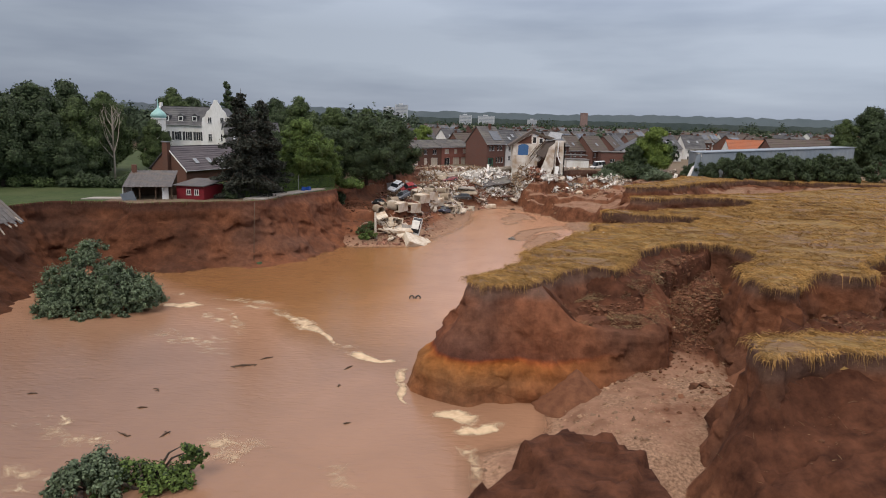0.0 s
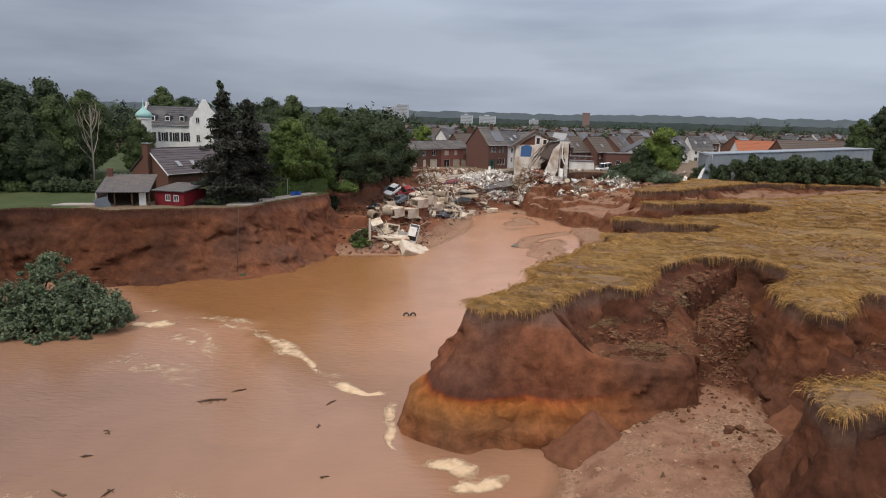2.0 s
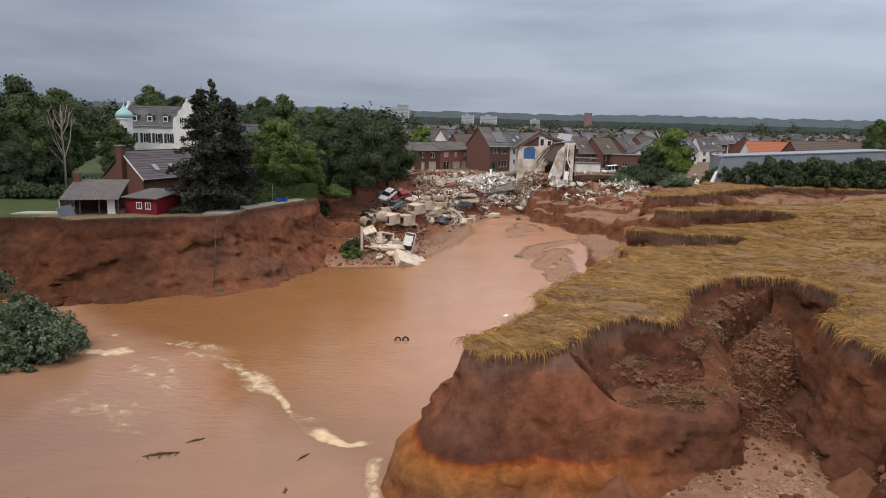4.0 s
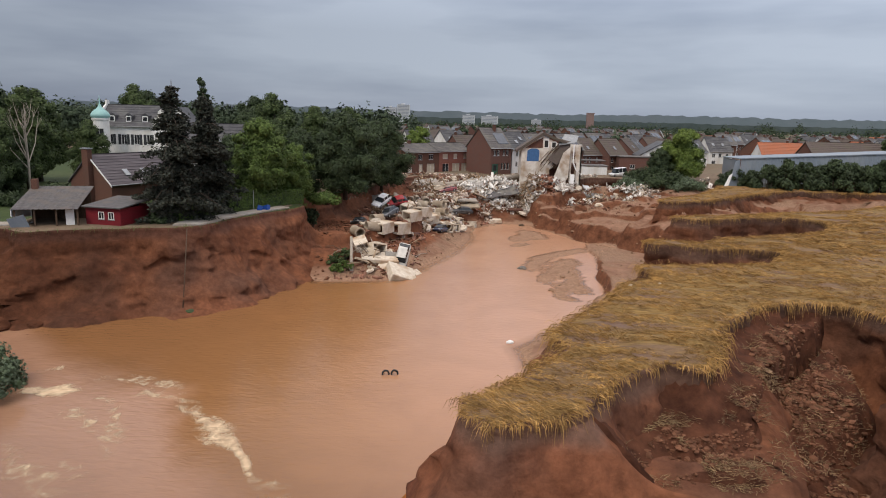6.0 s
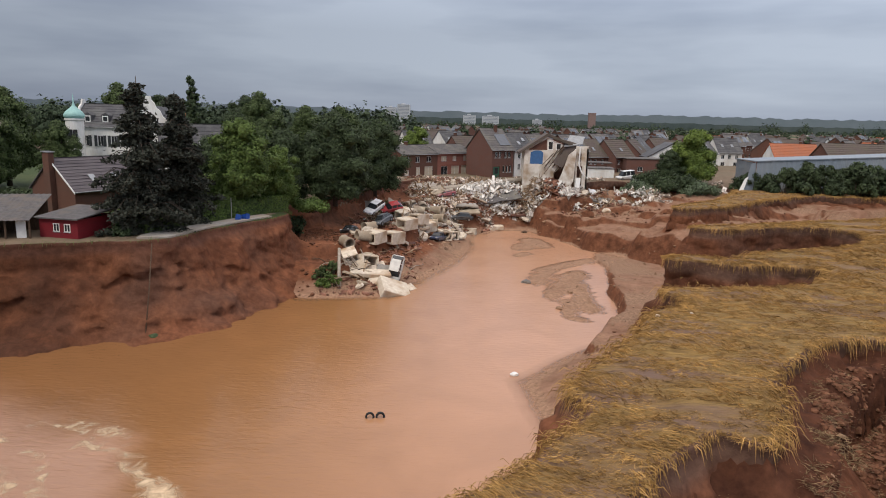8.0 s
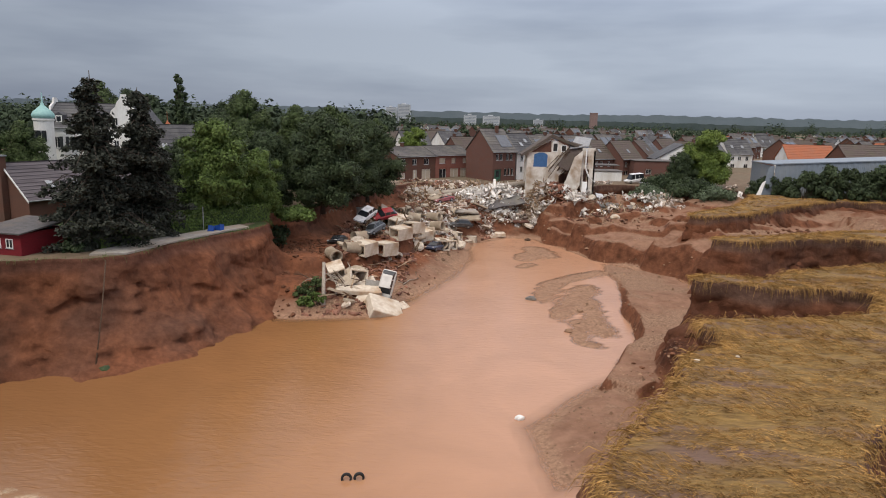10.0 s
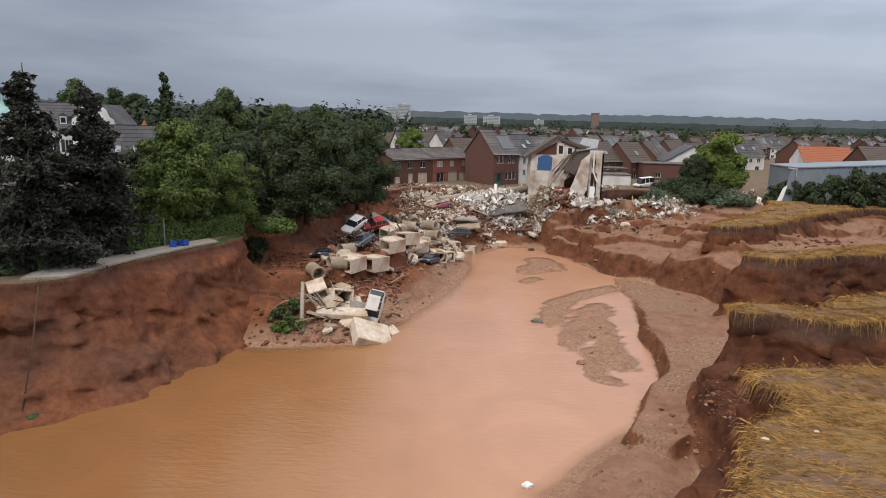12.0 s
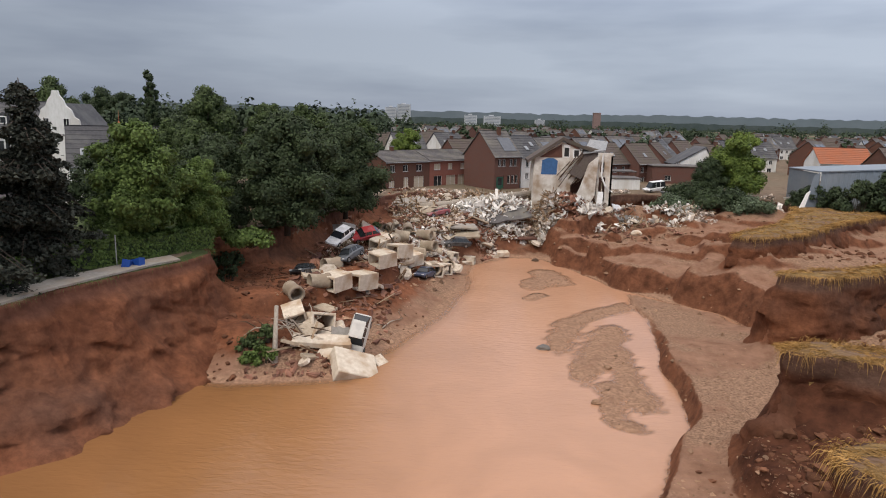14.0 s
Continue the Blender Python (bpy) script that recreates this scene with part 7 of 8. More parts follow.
def gravel_stones():
    """Loose stones on the gravel and at the foot of the cliffs."""
    rs = np.random.RandomState(21)
    octa = np.array([(0, 0, 1), (0, 0, -1), (1, 0, 0), (-1, 0, 0), (0, 1, 0), (0, -1, 0)], float)
    tri = np.array([(0, 2, 4), (0, 4, 3), (0, 3, 5), (0, 5, 2), (1, 4, 2), (1, 3, 4), (1, 5, 3), (1, 2, 5)])
    vs, fs = [], []
    for x0, x1, y0, y1, n, big in ((0, 20, 38, 52, 6000, 0.05), (14, 30, 50, 72, 1800, 0.05), (3, 18, 78, 99, 4000, 0.045), (14, 32, 100, 140, 3000, 0.055), (-20, 2, 112, 164, 2200, 0.11), (4, 20, 104, 164, 3000, 0.06), (10, 50, 140, 185, 1500, 0.11), (-50, -18, 80, 112, 700, 0.16)):
        x, y = rs.uniform(x0, x1, n), rs.uniform(y0, y1, n)
        z, d = ground_height(x, y)
        ok = (d > 0.8) & (z > 0.0) & (z < 7.5) & (vnoise(x * 0.4, y * 0.4, 0, 33) > -0.2)
        x, y, z = x[ok], y[ok], z[ok]
        m = len(x)
        s = big * (0.4 + rs.pareto(2.6, m))[:, None, None].clip(0, 5)
        o = octa[None] * (1 + 0.35 * rs.normal(size=(m, 6, 1))) * np.stack([np.ones(m), rs.uniform(0.6, 1, m), rs.uniform(0.4, 0.8, m)], 1)[:, None]
        a = rs.uniform(0, math.tau, m)
        c, sn = np.cos(a)[:, None], np.sin(a)[:, None]
        o = np.stack([o[..., 0] * c - o[..., 1] * sn, o[..., 0] * sn + o[..., 1] * c, o[..., 2]], -1) * s
        vs.append((o + np.stack([x, y, z], 1)[:, None]).reshape(-1, 3))
        fs.append((np.arange(m)[:, None, None] * 6 + tri[None]).reshape(-1, 3) + sum(len(q) for q in vs[:-1]))
    me = bpy.data.meshes.new("loose_stones")
    me.from_pydata(np.concatenate(vs).tolist(), [], np.concatenate(fs).tolist())
    me.materials.append(M_STONE)
    tagged(new("loose_stones", me), "loose stones and clods on the washed ground", "stones", kind="stuff")


def earth_clods():
    """Broken clods of loam and root mat on the slumped slopes."""
    rs = np.random.RandomState(29)
    bm = bmesh.new()
    bmesh.ops.create_icosphere(bm, subdivisions=1, radius=1)
    ball = np.array([v.co[:] for v in bm.verts])
    tri = np.array([[v.index for v in f.verts] for f in bm.faces])
    bm.free()
    vs, fs, count = [], [], 0
    for cx, cy, r, n, big in ((12, 57, 4.5, 2600, 0.1), (21, 67, 6.5, 3600, 0.13), (19, 58, 3, 700, 0.09), (29, 61, 5, 1500, 0.12), (25, 47, 7, 700, 0.2), (22, 93, 5, 700, 0.22), (38, 114, 7, 500, 0.25), (33, 100, 5, 400, 0.22), (46, 152, 9, 500, 0.3), (30, 165, 11, 250, 0.2), (-38, 90, 12, 500, 0.26), (-52, 86, 9, 500, 0.28), (-24, 108, 7, 400, 0.24), (-18, 128, 8, 700, 0.24), (-14, 152, 9, 500, 0.26), (24, 41, 6, 300, 0.2)):
        x, y = cx + rs.normal(size=n) * r * 0.55, cy + rs.normal(size=n) * r * 0.55
        z, d = ground_height(x, y)
        ok = (d > 1.6) & (z > 0.1) & (z < 8) & (vnoise(x * 0.5, y * 0.5, 0, 35) > -0.35)
        x, y, z = x[ok], y[ok], z[ok]
        m = len(x)
        size = (big * (0.45 + rs.pareto(3.0, m)).clip(0.3, 2.0))[:, None, None]
        o = ball[None] * (1 + 0.22 * rs.normal(size=(m, len(ball), 1))) * np.stack([np.ones(m), rs.uniform(0.6, 1.1, m), rs.uniform(0.45, 0.9, m)], 1)[:, None] * size
        a = rs.uniform(0, math.tau, m)[:, None]
        o = np.stack([o[..., 0] * np.cos(a) - o[..., 1] * np.sin(a), o[..., 0] * np.sin(a) + o[..., 1] * np.cos(a), o[..., 2]], -1)
        vs.append((o + np.stack([x, y, z + 0.02], 1)[:, None]).reshape(-1, 3))
        fs.append((np.arange(m)[:, None, None] * len(ball) + tri[None]).reshape(-1, 3) + count)
        count += m * len(ball)
    me = bpy.data.meshes.new("earth_clods")
    me.from_pydata(np.concatenate(vs).tolist(), [], np.concatenate(fs).tolist())
    me.materials.append(M_CLOD)
    tagged(new("earth_clods", me), "broken clods of red-brown loam on the slumped slopes", "clods", kind="stuff")


M_CLOD = mat("loam_clods", (0.18, 0.085, 0.05), (0.085, 0.04, 0.024), scale=1.5, rough=0.95, bump=0.4, per_island=0.35, spec=0.1)
M_TALUS = mat("run_down_loam", (0.185, 0.083, 0.046), (0.10, 0.044, 0.026), scale=1.1, rough=0.95, bump=0.5, bump_scale=5, spec=0.1, detail=9)
talus("cone of red-brown loam run down over the ochre band", 8.6, 48.9, 3.5, 2.2, 1.1, M_TALUS, 301)
talus("slumped brown mass of loam beside the gravel", 22.2, 50.2, 4.2, 2.6, 1.0, M_TALUS, 307)
talus("low drift of loam at the foot of the spur", 13.4, 50.6, 2.4, 1.0, 0.8, M_TALUS, 304)
earth_clods()
M_STONE = mat("brown_stone", (0.33, 0.21, 0.135), (0.15, 0.085, 0.05), scale=1.2, rough=0.85, bump=0.3, per_island=0.45)
gravel_stones()


# ---- wreckage on the slope ----
M_PALECON = mat("pale_concrete", (0.70, 0.63, 0.53), (0.54, 0.46, 0.36), scale=1.8, rough=0.85, bump=0.25, stain=(0.40, 0.28, 0.18), stain_scale=0.6, per_object=0.1)
M_ASPHALT = mat("old_asphalt", (0.17, 0.165, 0.16), (0.11, 0.105, 0.10), scale=6, rough=0.9, bump=0.3, stain=(0.2, 0.17, 0.14), stain_scale=0.5)
M_ROADSLAB = mat("worn_road_surface", (0.36, 0.34, 0.31), (0.27, 0.25, 0.225), scale=3, rough=0.9, bump=0.25, stain=(0.3, 0.25, 0.2), stain_scale=0.4)
M_TYRE = mat("tyre_rubber", (0.025, 0.025, 0.025), (0.015, 0.015, 0.015), scale=5, rough=0.8, bump=0.1)
M_RIM = mat("wheel_alloy", (0.4, 0.4, 0.4), (0.3, 0.3, 0.3), scale=5, rough=0.35, metal=0.8, bump=0.0)
M_LAMP = mat("lamp_glass", (0.7, 0.7, 0.7), (0.5, 0.5, 0.5), scale=2, rough=0.1, bump=0.0)
M_BLUEPLASTIC = mat("blue_plastic", (0.02, 0.08, 0.35), (0.015, 0.06, 0.27), scale=2, rough=0.45, bump=0.03)
M_PLANK = mat("splintered_boards", (0.36, 0.27, 0.18), (0.2, 0.14, 0.09), scale=4, rough=0.85, bump=0.3, per_object=0.3)
M_CHUNK = mat("broken_plaster", (0.62, 0.55, 0.46), (0.38, 0.31, 0.24), scale=2.5, rough=0.9, bump=0.4, per_object=0.25)
M_RUBBLE = mat("mixed_rubble", (0.64, 0.57, 0.50), (0.26, 0.19, 0.145), scale=1.0, rough=0.9, bump=0.3, per_island=0.6)
M_RUBBLERED = mat("brick_rubble", (0.30, 0.15, 0.10), (0.14, 0.07, 0.05), scale=1.0, rough=0.9, bump=0.3, per_island=0.5)


def paint(name, c):
    return mat(name, c, tuple(k * 0.8 for k in c), scale=1.5, rough=0.3, bump=0.02, spec=0.5, stain=tuple(0.6 * k + 0.08 for k in c), stain_scale=1.2)


def rest(x, y, lift=0.0, rx=0, ry=0, rz=0):
    """A pose on the ground at x, y."""
    return pose(x, y, surface(x, y) + lift, rx, ry, rz)


def culvert_geo(w, h, ln, t):
    """A hollow box pipe along y."""
    g = Geo()
    o, i = [(-w / 2, 0), (w / 2, 0), (w / 2, h), (-w / 2, h)], [(-w / 2 + t, t), (w / 2 - t, t), (w / 2 - t, h - t), (-w / 2 + t, h - t)]
    c = 0.05
    rings = []
    for ring, y, s in ((o, c, 0), (o, ln - c, 0), ([(x * (1 - 2 * c / w), z + (c if z < h / 2 else -c)) for x, z in o], ln, 0), (i, ln, 0), (i, 0, 0), ([(x * (1 - 2 * c / w), z + (c if z < h / 2 else -c)) for x, z in o], 0, 0)):
        rings.append([(x, y, z) for x, z in ring])
    vs = [p for r in rings for p in r]
    fs = []
    for r in range(6):
        for k in range(4):
            a, b = r * 4, (r + 1) % 6 * 4
            fs.append((a + k, a + (k + 1) % 4, b + (k + 1) % 4, b + k))
    return g.add(vs, [f[::-1] for f in fs])


def pipe_geo(r, ln, t):
    n = 20
    prof = [(r, 0), (r, ln * 0.82), (r * 1.12, ln * 0.84), (r * 1.12, ln), (r - t, ln), (r - t, 0), (r, 0)]
    return Geo().lathe(prof, n, Matrix.Rotation(radians(-90), 4, "X") @ Matrix.Translation((0, 0, 0)))


culvert_me = culvert_geo(2.6, 1.9, 3.0, 0.24).mesh("box_culvert", M_PALECON)
pipe_me = pipe_geo(0.75, 2.2, 0.13).mesh("concrete_pipe", M_CONCRETE, True)
for x, y, lift, rx, ry, rz, s in ((-13.2, 118.2, 0.3, -16, 12, 36, 1.08), (-14.7, 126.6, -0.1, 4, 2, -34, 1.0), (-12.6, 129.4, -0.1, -3, 0, -38, 1.05), (-11.2, 135.4, -0.1, 3, 4, -44, 1.0), (-9.8, 141.2, -0.1, -4, -3, -40, 1.0),
                                  (-15.5, 118.2, 0.0, 20, -16, 20, 0.85), (-4.6, 145.5, 0.0, 0, 5, 20, 1.0), (-3.4, 149.6, -0.1, -8, 0, 24, 0.95), (-2.4, 158.4, -0.1, 5, 8, 65, 0.8), (-8.6, 145.2, -0.1, 5, 4, -50, 0.9), (-7.0, 149.2, 0.1, -6, 12, 30, 0.8), (-10.8, 148.0, 0.0, 10, -8, 75, 0.8), (0.6, 161.2, 0.0, 0, 3, 80, 0.7), (-12.6, 144.6, 0.1, 8, 10, -30, 0.85)):
    ob = new("box_culvert", culvert_me)
    tagged(ob, "pale hollow concrete box culvert section washed onto the slope", "culvert", "washed-out culvert sections")
    ob.matrix_basis = rest(x, y, lift, rx, ry, rz) @ Matrix.Scale(s * 0.88, 4)
for x, y, lift, rx, ry, rz in ((-17.9, 123.9, 0.6, -6, 0, 215), (-16.4, 125.9, 0.6, -5, 0, 305), (-17.2, 131.0, 0.3, -75, 0, 20), (-5.6, 160, 0.6, 3, 0, 100), (-8.0, 157.2, 0.6, 0, 0, 250), (-9.9, 160.4, 0.6, -8, 0, 190), (-6.6, 151.6, 0.6, 0, 0, 70), (-7.0, 153.8, 0.6, 4, 0, 240), (-3.2, 165.0, 0.6, 0, 0, 60), (-5.3, 147.6, 0.6, 0, 0, 200), (-16.6, 133.2, 0.6, -4, 0, 320), (-9.2, 147.2, 0.6, 0, 0, 75), (-8.4, 149.4, 0.6, 3, 0, 280), (-10.6, 151.8, 0.6, -4, 0, 160), (-11.8, 155.6, 0.6, 0, 0, 205), (-9.0, 154.4, 1.2, 8, 0, 95), (-12.6, 160.8, 0.6, 0, 0, 170), (-4.4, 155.6, 0.6, 0, 0, 110), (-3.0, 152.6, 0.6, -5, 0, 20)):
    ob = new("concrete_pipe", pipe_me)
    tagged(ob, "grey concrete sewer pipe section with collar lying in mud", "pipe", "washed-out pipe sections")
    ob.matrix_basis = rest(x, y, lift, rx, ry, rz)


def slab(name, label, w, d, t, m, material, seed, category="slab", group="", bites=5):
    """A broken slab with an uneven outline."""
    rr = random.Random(seed)
    pts = []
    for (ax, ay), (bx, by) in zip([(-w / 2, -d / 2), (w / 2, -d / 2), (w / 2, d / 2), (-w / 2, d / 2)], [(w / 2, -d / 2), (w / 2, d / 2), (-w / 2, d / 2), (-w / 2, -d / 2)]):
        for k in range(bites):
            f = k / bites
            j = 0.06 * min(w, d) if bites > 1 else 0.0
            pts.append((ax + (bx - ax) * f + rr.uniform(-j, j), ay + (by - ay) * f + rr.uniform(-j, j)))
    n = len(pts)
    vs = [(x, y, 0) for x, y in pts] + [(x, y, t - 0.04) for x, y in pts] + [(x * 0.97, y * 0.97, t) for x, y in pts]
    fs = [tuple(range(n - 1, -1, -1)), tuple(range(2 * n, 3 * n))]
    for r in (0, 1):
        fs += [(r * n + i, r * n + (i + 1) % n, (r + 1) * n + (i + 1) % n, (r + 1) * n + i) for i in range(n)]
    ob = part(name, Geo().add(vs, fs), material)
    ob.matrix_basis = m
    return tagged(ob, label, category, group)


box_me = Geo().box(-1.7, -1.4, 0, 1.7, 1.4, 1.1, chamfer=0.06).mesh("concrete_block", M_PALECON)
for x, y, z, rx, ry, rz, s in ((-9.9, 114.6, -0.15, 24, 20, 28, 1.15), (-12.4, 119.4, 1.3, 8, -8, 10, 0.45), (-7.9, 117.0, -0.1, 30, 0, 60, 0.42), (5.0, 167.6, 0.2, 4, 0, 10, 0.62), (3.2, 166.0, 0.0, -8, 5, 30, 0.55), (-1.2, 160.6, 0.0, 10, 0, 40, 0.6), (-12.6, 117.9, 0.0, 15, -25, 80, 0.5)):
    ob = tagged(new("concrete_block", box_me), "pale square-edged concrete block tipped at the waterline", "block", "concrete blocks")
    ob.matrix_basis = pose(x, y, max(z, surface(x, y) - 0.1) if z > 0.5 else z, rx, ry, rz) @ Matrix.Scale(s, 4)
for i, (x, y, w, d, t, lift, rx, ry, rz, mm, lab) in enumerate((
        (-12.9, 116.4, 5.2, 1.7, 0.5, 0.4, 12, 4, 8, M_PALECON, "long pale concrete slab broken in three"),
        (-14.8, 124.9, 2.8, 1.5, 0.3, 0.1, 6, 8, -20, M_CONCRETE, "flat broken concrete slab on mud"),
        (-14.3, 117.6, 2.2, 1.5, 0.35, 0.5, 32, -14, 60, M_CONCRETE, "tilted concrete slab in rubble"),
        (-15.4, 115.4, 1.9, 1.3, 0.3, 0.3, -18, 20, 20, M_CONCRETE, "tilted concrete slab in rubble"),
        (-12.0, 115.6, 2.0, 1.5, 0.2, 0.5, 40, 8, -12, M_PALECON, "tilted concrete slab in rubble"),
        (-11.6, 117.9, 1.8, 1.6, 0.25, 0.9, 62, 12, 24, M_ROADSLAB, "tilted concrete slab in rubble"),
        (-13.6, 114.6, 1.4, 0.9, 0.3, 0.1, 8, 14, 48, M_CONCRETE, "flat broken concrete slab on mud"),
        (-13.6, 149.6, 3.8, 2.8, 0.2, 1.3, 44, 30, 30, M_ROADSLAB, "grey road slab leaning on wreckage"),
        (-2.0, 164.6, 6.2, 3.0, 0.3, 0.7, 10, -4, 8, M_CONCRETE, "long sagging concrete slab on rubble"),
        (-6.0, 155.5, 2.6, 1.8, 0.25, 0.5, 30, 10, 40, M_CONCRETE, "tilted concrete slab in rubble"),
        (-8.6, 144.2, 2.6, 1.6, 0.25, 0.5, 22, -12, 15, M_PALECON, "tilted concrete slab in rubble"),
        (-16.4, 127.9, 2.6, 1.2, 0.25, 0.3, 10, 12, 25, M_CONCRETE, "flat broken concrete slab on mud"),
        (-17.6, 155.2, 3.0, 2.2, 0.2, 0.5, 36, 14, 60, M_ROADSLAB, "grey road slab leaning on wreckage"),
        (-19.0, 150.6, 2.6, 2.2, 0.2, 0.5, 48, 0, -20, M_ROADSLAB, "grey triangle of road standing up"),
        (-1.9, 166.8, 5.0, 3.2, 0.3, 0.4, 6, 4, 12, M_ROADSLAB, "mossy flat slab of paving on rubble"),
        (-11.5, 176, 6.4, 3.6, 0.25, 0.5, 10, -6, 20, M_ROADSLAB, "curved grey road slab below the houses"),
        (5.6, 173.2, 7.6, 5.0, 0.25, 0.7, 26, -8, 12, M_TILEGREY, "fallen grey roof section with tiles"),
        (11.4, 178.0, 3.6, 2.4, 0.2, 1.2, 48, 15, -20, M_WHITE, "white wall panel leaning in rubble"),
        (28.0, 179.4, 6.0, 3.8, 0.3, 0.3, 9, 6, 8, M_ASPHALT, "grey asphalt slab slumped below the garage"),
        (26.5, 184.6, 2.0, 1.6, 0.2, 0.3, 40, 10, 30, M_WHITE, "small white panel on the bank"),
        (21.8, 176.6, 1.0, 3.4, 0.3, 1.4, 78, 4, -6, M_WHITE, "upright white slab of wall"),
        (-7.0, 170.0, 3.2, 2.0, 0.25, 0.5, 25, -18, 50, M_CONCRETE, "tilted concrete slab in rubble"),
        (1.0, 170.0, 3.0, 2.2, 0.25, 0.5, -15, 22, 10, M_CONCRETE, "tilted concrete slab in rubble"),
        (-9.8, 150.4, 2.8, 2.0, 0.25, 0.4, 18, 12, 70, M_CONCRETE, "tilted concrete slab in rubble"),
        (9.0, 170.6, 3.4, 2.0, 0.3, 0.2, 8, 0, 20, M_BRICKDARK, "slab of fallen brickwork"),
        (-17.2, 171.5, 5.0, 3.0, 0.3, 0.6, 4, -3, 70, M_CONCRETE, "cantilevered terrace slab at the rim"))):
    slab("broken_slab", lab, w, d, t, rest(x, y, lift, rx, ry, rz), mm, 100 + i, group="broken slabs")
for k in (0, 1):
    sk = part("skylight_frame", Geo().box(-0.4, -0.6, 0, 0.4, 0.6, 0.1, chamfer=0.02), M_WHITE)
    sk.matrix_basis = rest(5.6, 173.2, 0.7, 26, -8, 12) @ pose(1.2 + 1.2 * k, 1.2, 0.26)
    tagged(sk, "white skylight frame on a fallen roof", "skylight", "fallen skylights")


def car(label, colour, m, ln=4.2, wd=1.75, ht=1.45, group="wrecked cars", boxy=False):
    c = thing("car", label, "car", group, m)
    # body: sections along the length
    st = [(0.0, 0.42, 0.62, 0.80), (0.08, 0.25, 0.72, 0.93), (0.3, 0.2, 0.86, 1.0), (0.5, 0.2, 0.92, 1.0), (0.75, 0.2, 0.94, 1.0), (0.95, 0.24, 0.92, 0.95), (1.0, 0.45, 0.80, 0.84)]
    vs, fs, n = [], [], 8
    for f, lo, hi, wf in st:
        w = wd / 2 * wf
        vs += [(f * ln, -w * 0.9, lo), (f * ln, -w, lo + 0.15), (f * ln, -w, hi - 0.12), (f * ln, -w * 0.88, hi), (f * ln, w * 0.88, hi), (f * ln, w, hi - 0.12), (f * ln, w, lo + 0.15), (f * ln, w * 0.9, lo)]
    for i in range(len(st) - 1):
        fs += [(i * n + k, (i + 1) * n + k, (i + 1) * n + (k + 1) % n, i * n + (k + 1) % n) for k in range(n)]
    fs += [tuple(range(n)), tuple(range(len(vs) - 1, len(vs) - n - 1, -1))]
    part("body", Geo().add(vs, fs), colour, c, smooth_faces=False)
    a0, a1, a2, a3 = (0.26, 0.42, 0.80, 0.97) if not boxy else (0.2, 0.3, 0.96, 0.99)
    w0, w1, z0, z1 = wd * 0.43, wd * 0.34, 0.9, ht - 0.06
    part("window_glass", Geo().add([(a0 * ln, -w0, z0), (a0 * ln, w0, z0), (a3 * ln, w0, z0), (a3 * ln, -w0, z0), (a1 * ln, -w1, z1), (a1 * ln, w1, z1), (a2 * ln, w1, z1), (a2 * ln, -w1, z1)],
                              [(0, 1, 5, 4), (1, 2, 6, 5), (2, 3, 7, 6), (3, 0, 4, 7), (4, 5, 6, 7)]), M_PANE, c)
    part("roof", Geo().box(a1 * ln - 0.05, -w1 - 0.03, z1, a2 * ln + 0.08, w1 + 0.03, ht, chamfer=0.03), colour, c)
    for f in (0.45, 0.68):
        part("pillar", Geo().add([(f * ln, s * (w0 + 0.01), z0) for s in (-1, 1)] + [(f * ln + 0.1, s * (w0 + 0.01), z0) for s in (-1, 1)] + [(f * ln, s * (w1 + 0.02), z1) for s in (-1, 1)] + [(f * ln + 0.1, s * (w1 + 0.02), z1) for s in (-1, 1)],
                                 [(0, 2, 6, 4), (1, 5, 7, 3)]), colour, c)
    for x in (0.18 * ln, 0.8 * ln):
        for s in (-1, 1):
            wm = Matrix.Translation((x, s * (wd / 2 - 0.09), 0.32)) @ Matrix.Rotation(radians(90), 4, "X")
            wh = part("tyre", Geo().lathe([(0.2, -0.1), (0.31, -0.1), (0.325, 0), (0.31, 0.1), (0.2, 0.1)], 16, wm), M_TYRE, c)
            part("rim", Geo().lathe([(0.01, -0.07), (0.2, -0.09), (0.2, 0.09), (0.01, 0.07)], 12, wm), M_RIM, wh)
    for s in (-1, 1):
        part("headlight", Geo().box(-0.02, s * wd * 0.33 - 0.16, 0.58, 0.12, s * wd * 0.33 + 0.16, 0.72, chamfer=0.03), M_LAMP, c)
    return c


P_WHITE, P_RED, P_BLACK, P_DARK, P_BLUE = paint("white_car_paint", (0.84, 0.84, 0.84)), paint("red_car_paint", (0.42, 0.015, 0.02)), paint("black_car_paint", (0.02, 0.021, 0.024)), paint("grey_car_paint", (0.10, 0.11, 0.125)), paint("blue_car_paint", (0.05, 0.065, 0.12))
car("white estate car tipped on its nose in mud", P_WHITE, rest(-17.0, 138.2, 1.5, 14, -16, 66), 4.5)
car("dark grey car half buried against a culvert", P_DARK, rest(-14.9, 134.4, 0.2, -12, -10, 64), 4.0)
car("red hatchback lying on wreckage", P_RED, rest(-15.8, 145.4, 0.9, 28, -8, 30), 3.9)
car("black car sunk in the mud bank", P_BLACK, rest(-18.9, 129.6, 0.1, -10, 14, 75), 4.0)
car("dark blue car jammed beside a pipe", P_BLUE, rest(-6.6, 142.4, 0.0, 0, 8, 70), 4.0)
car("black car on its wheels among rubble", P_BLACK, rest(-4.4, 160.2, 0.1, 4, 3, 12), 4.3)
car("crushed dull red car under rubble", paint("dull_red_paint", (0.30, 0.06, 0.07)), rest(-7.4, 168.0, 0.0, -8, -8, 30), 4.0, ht=1.2)
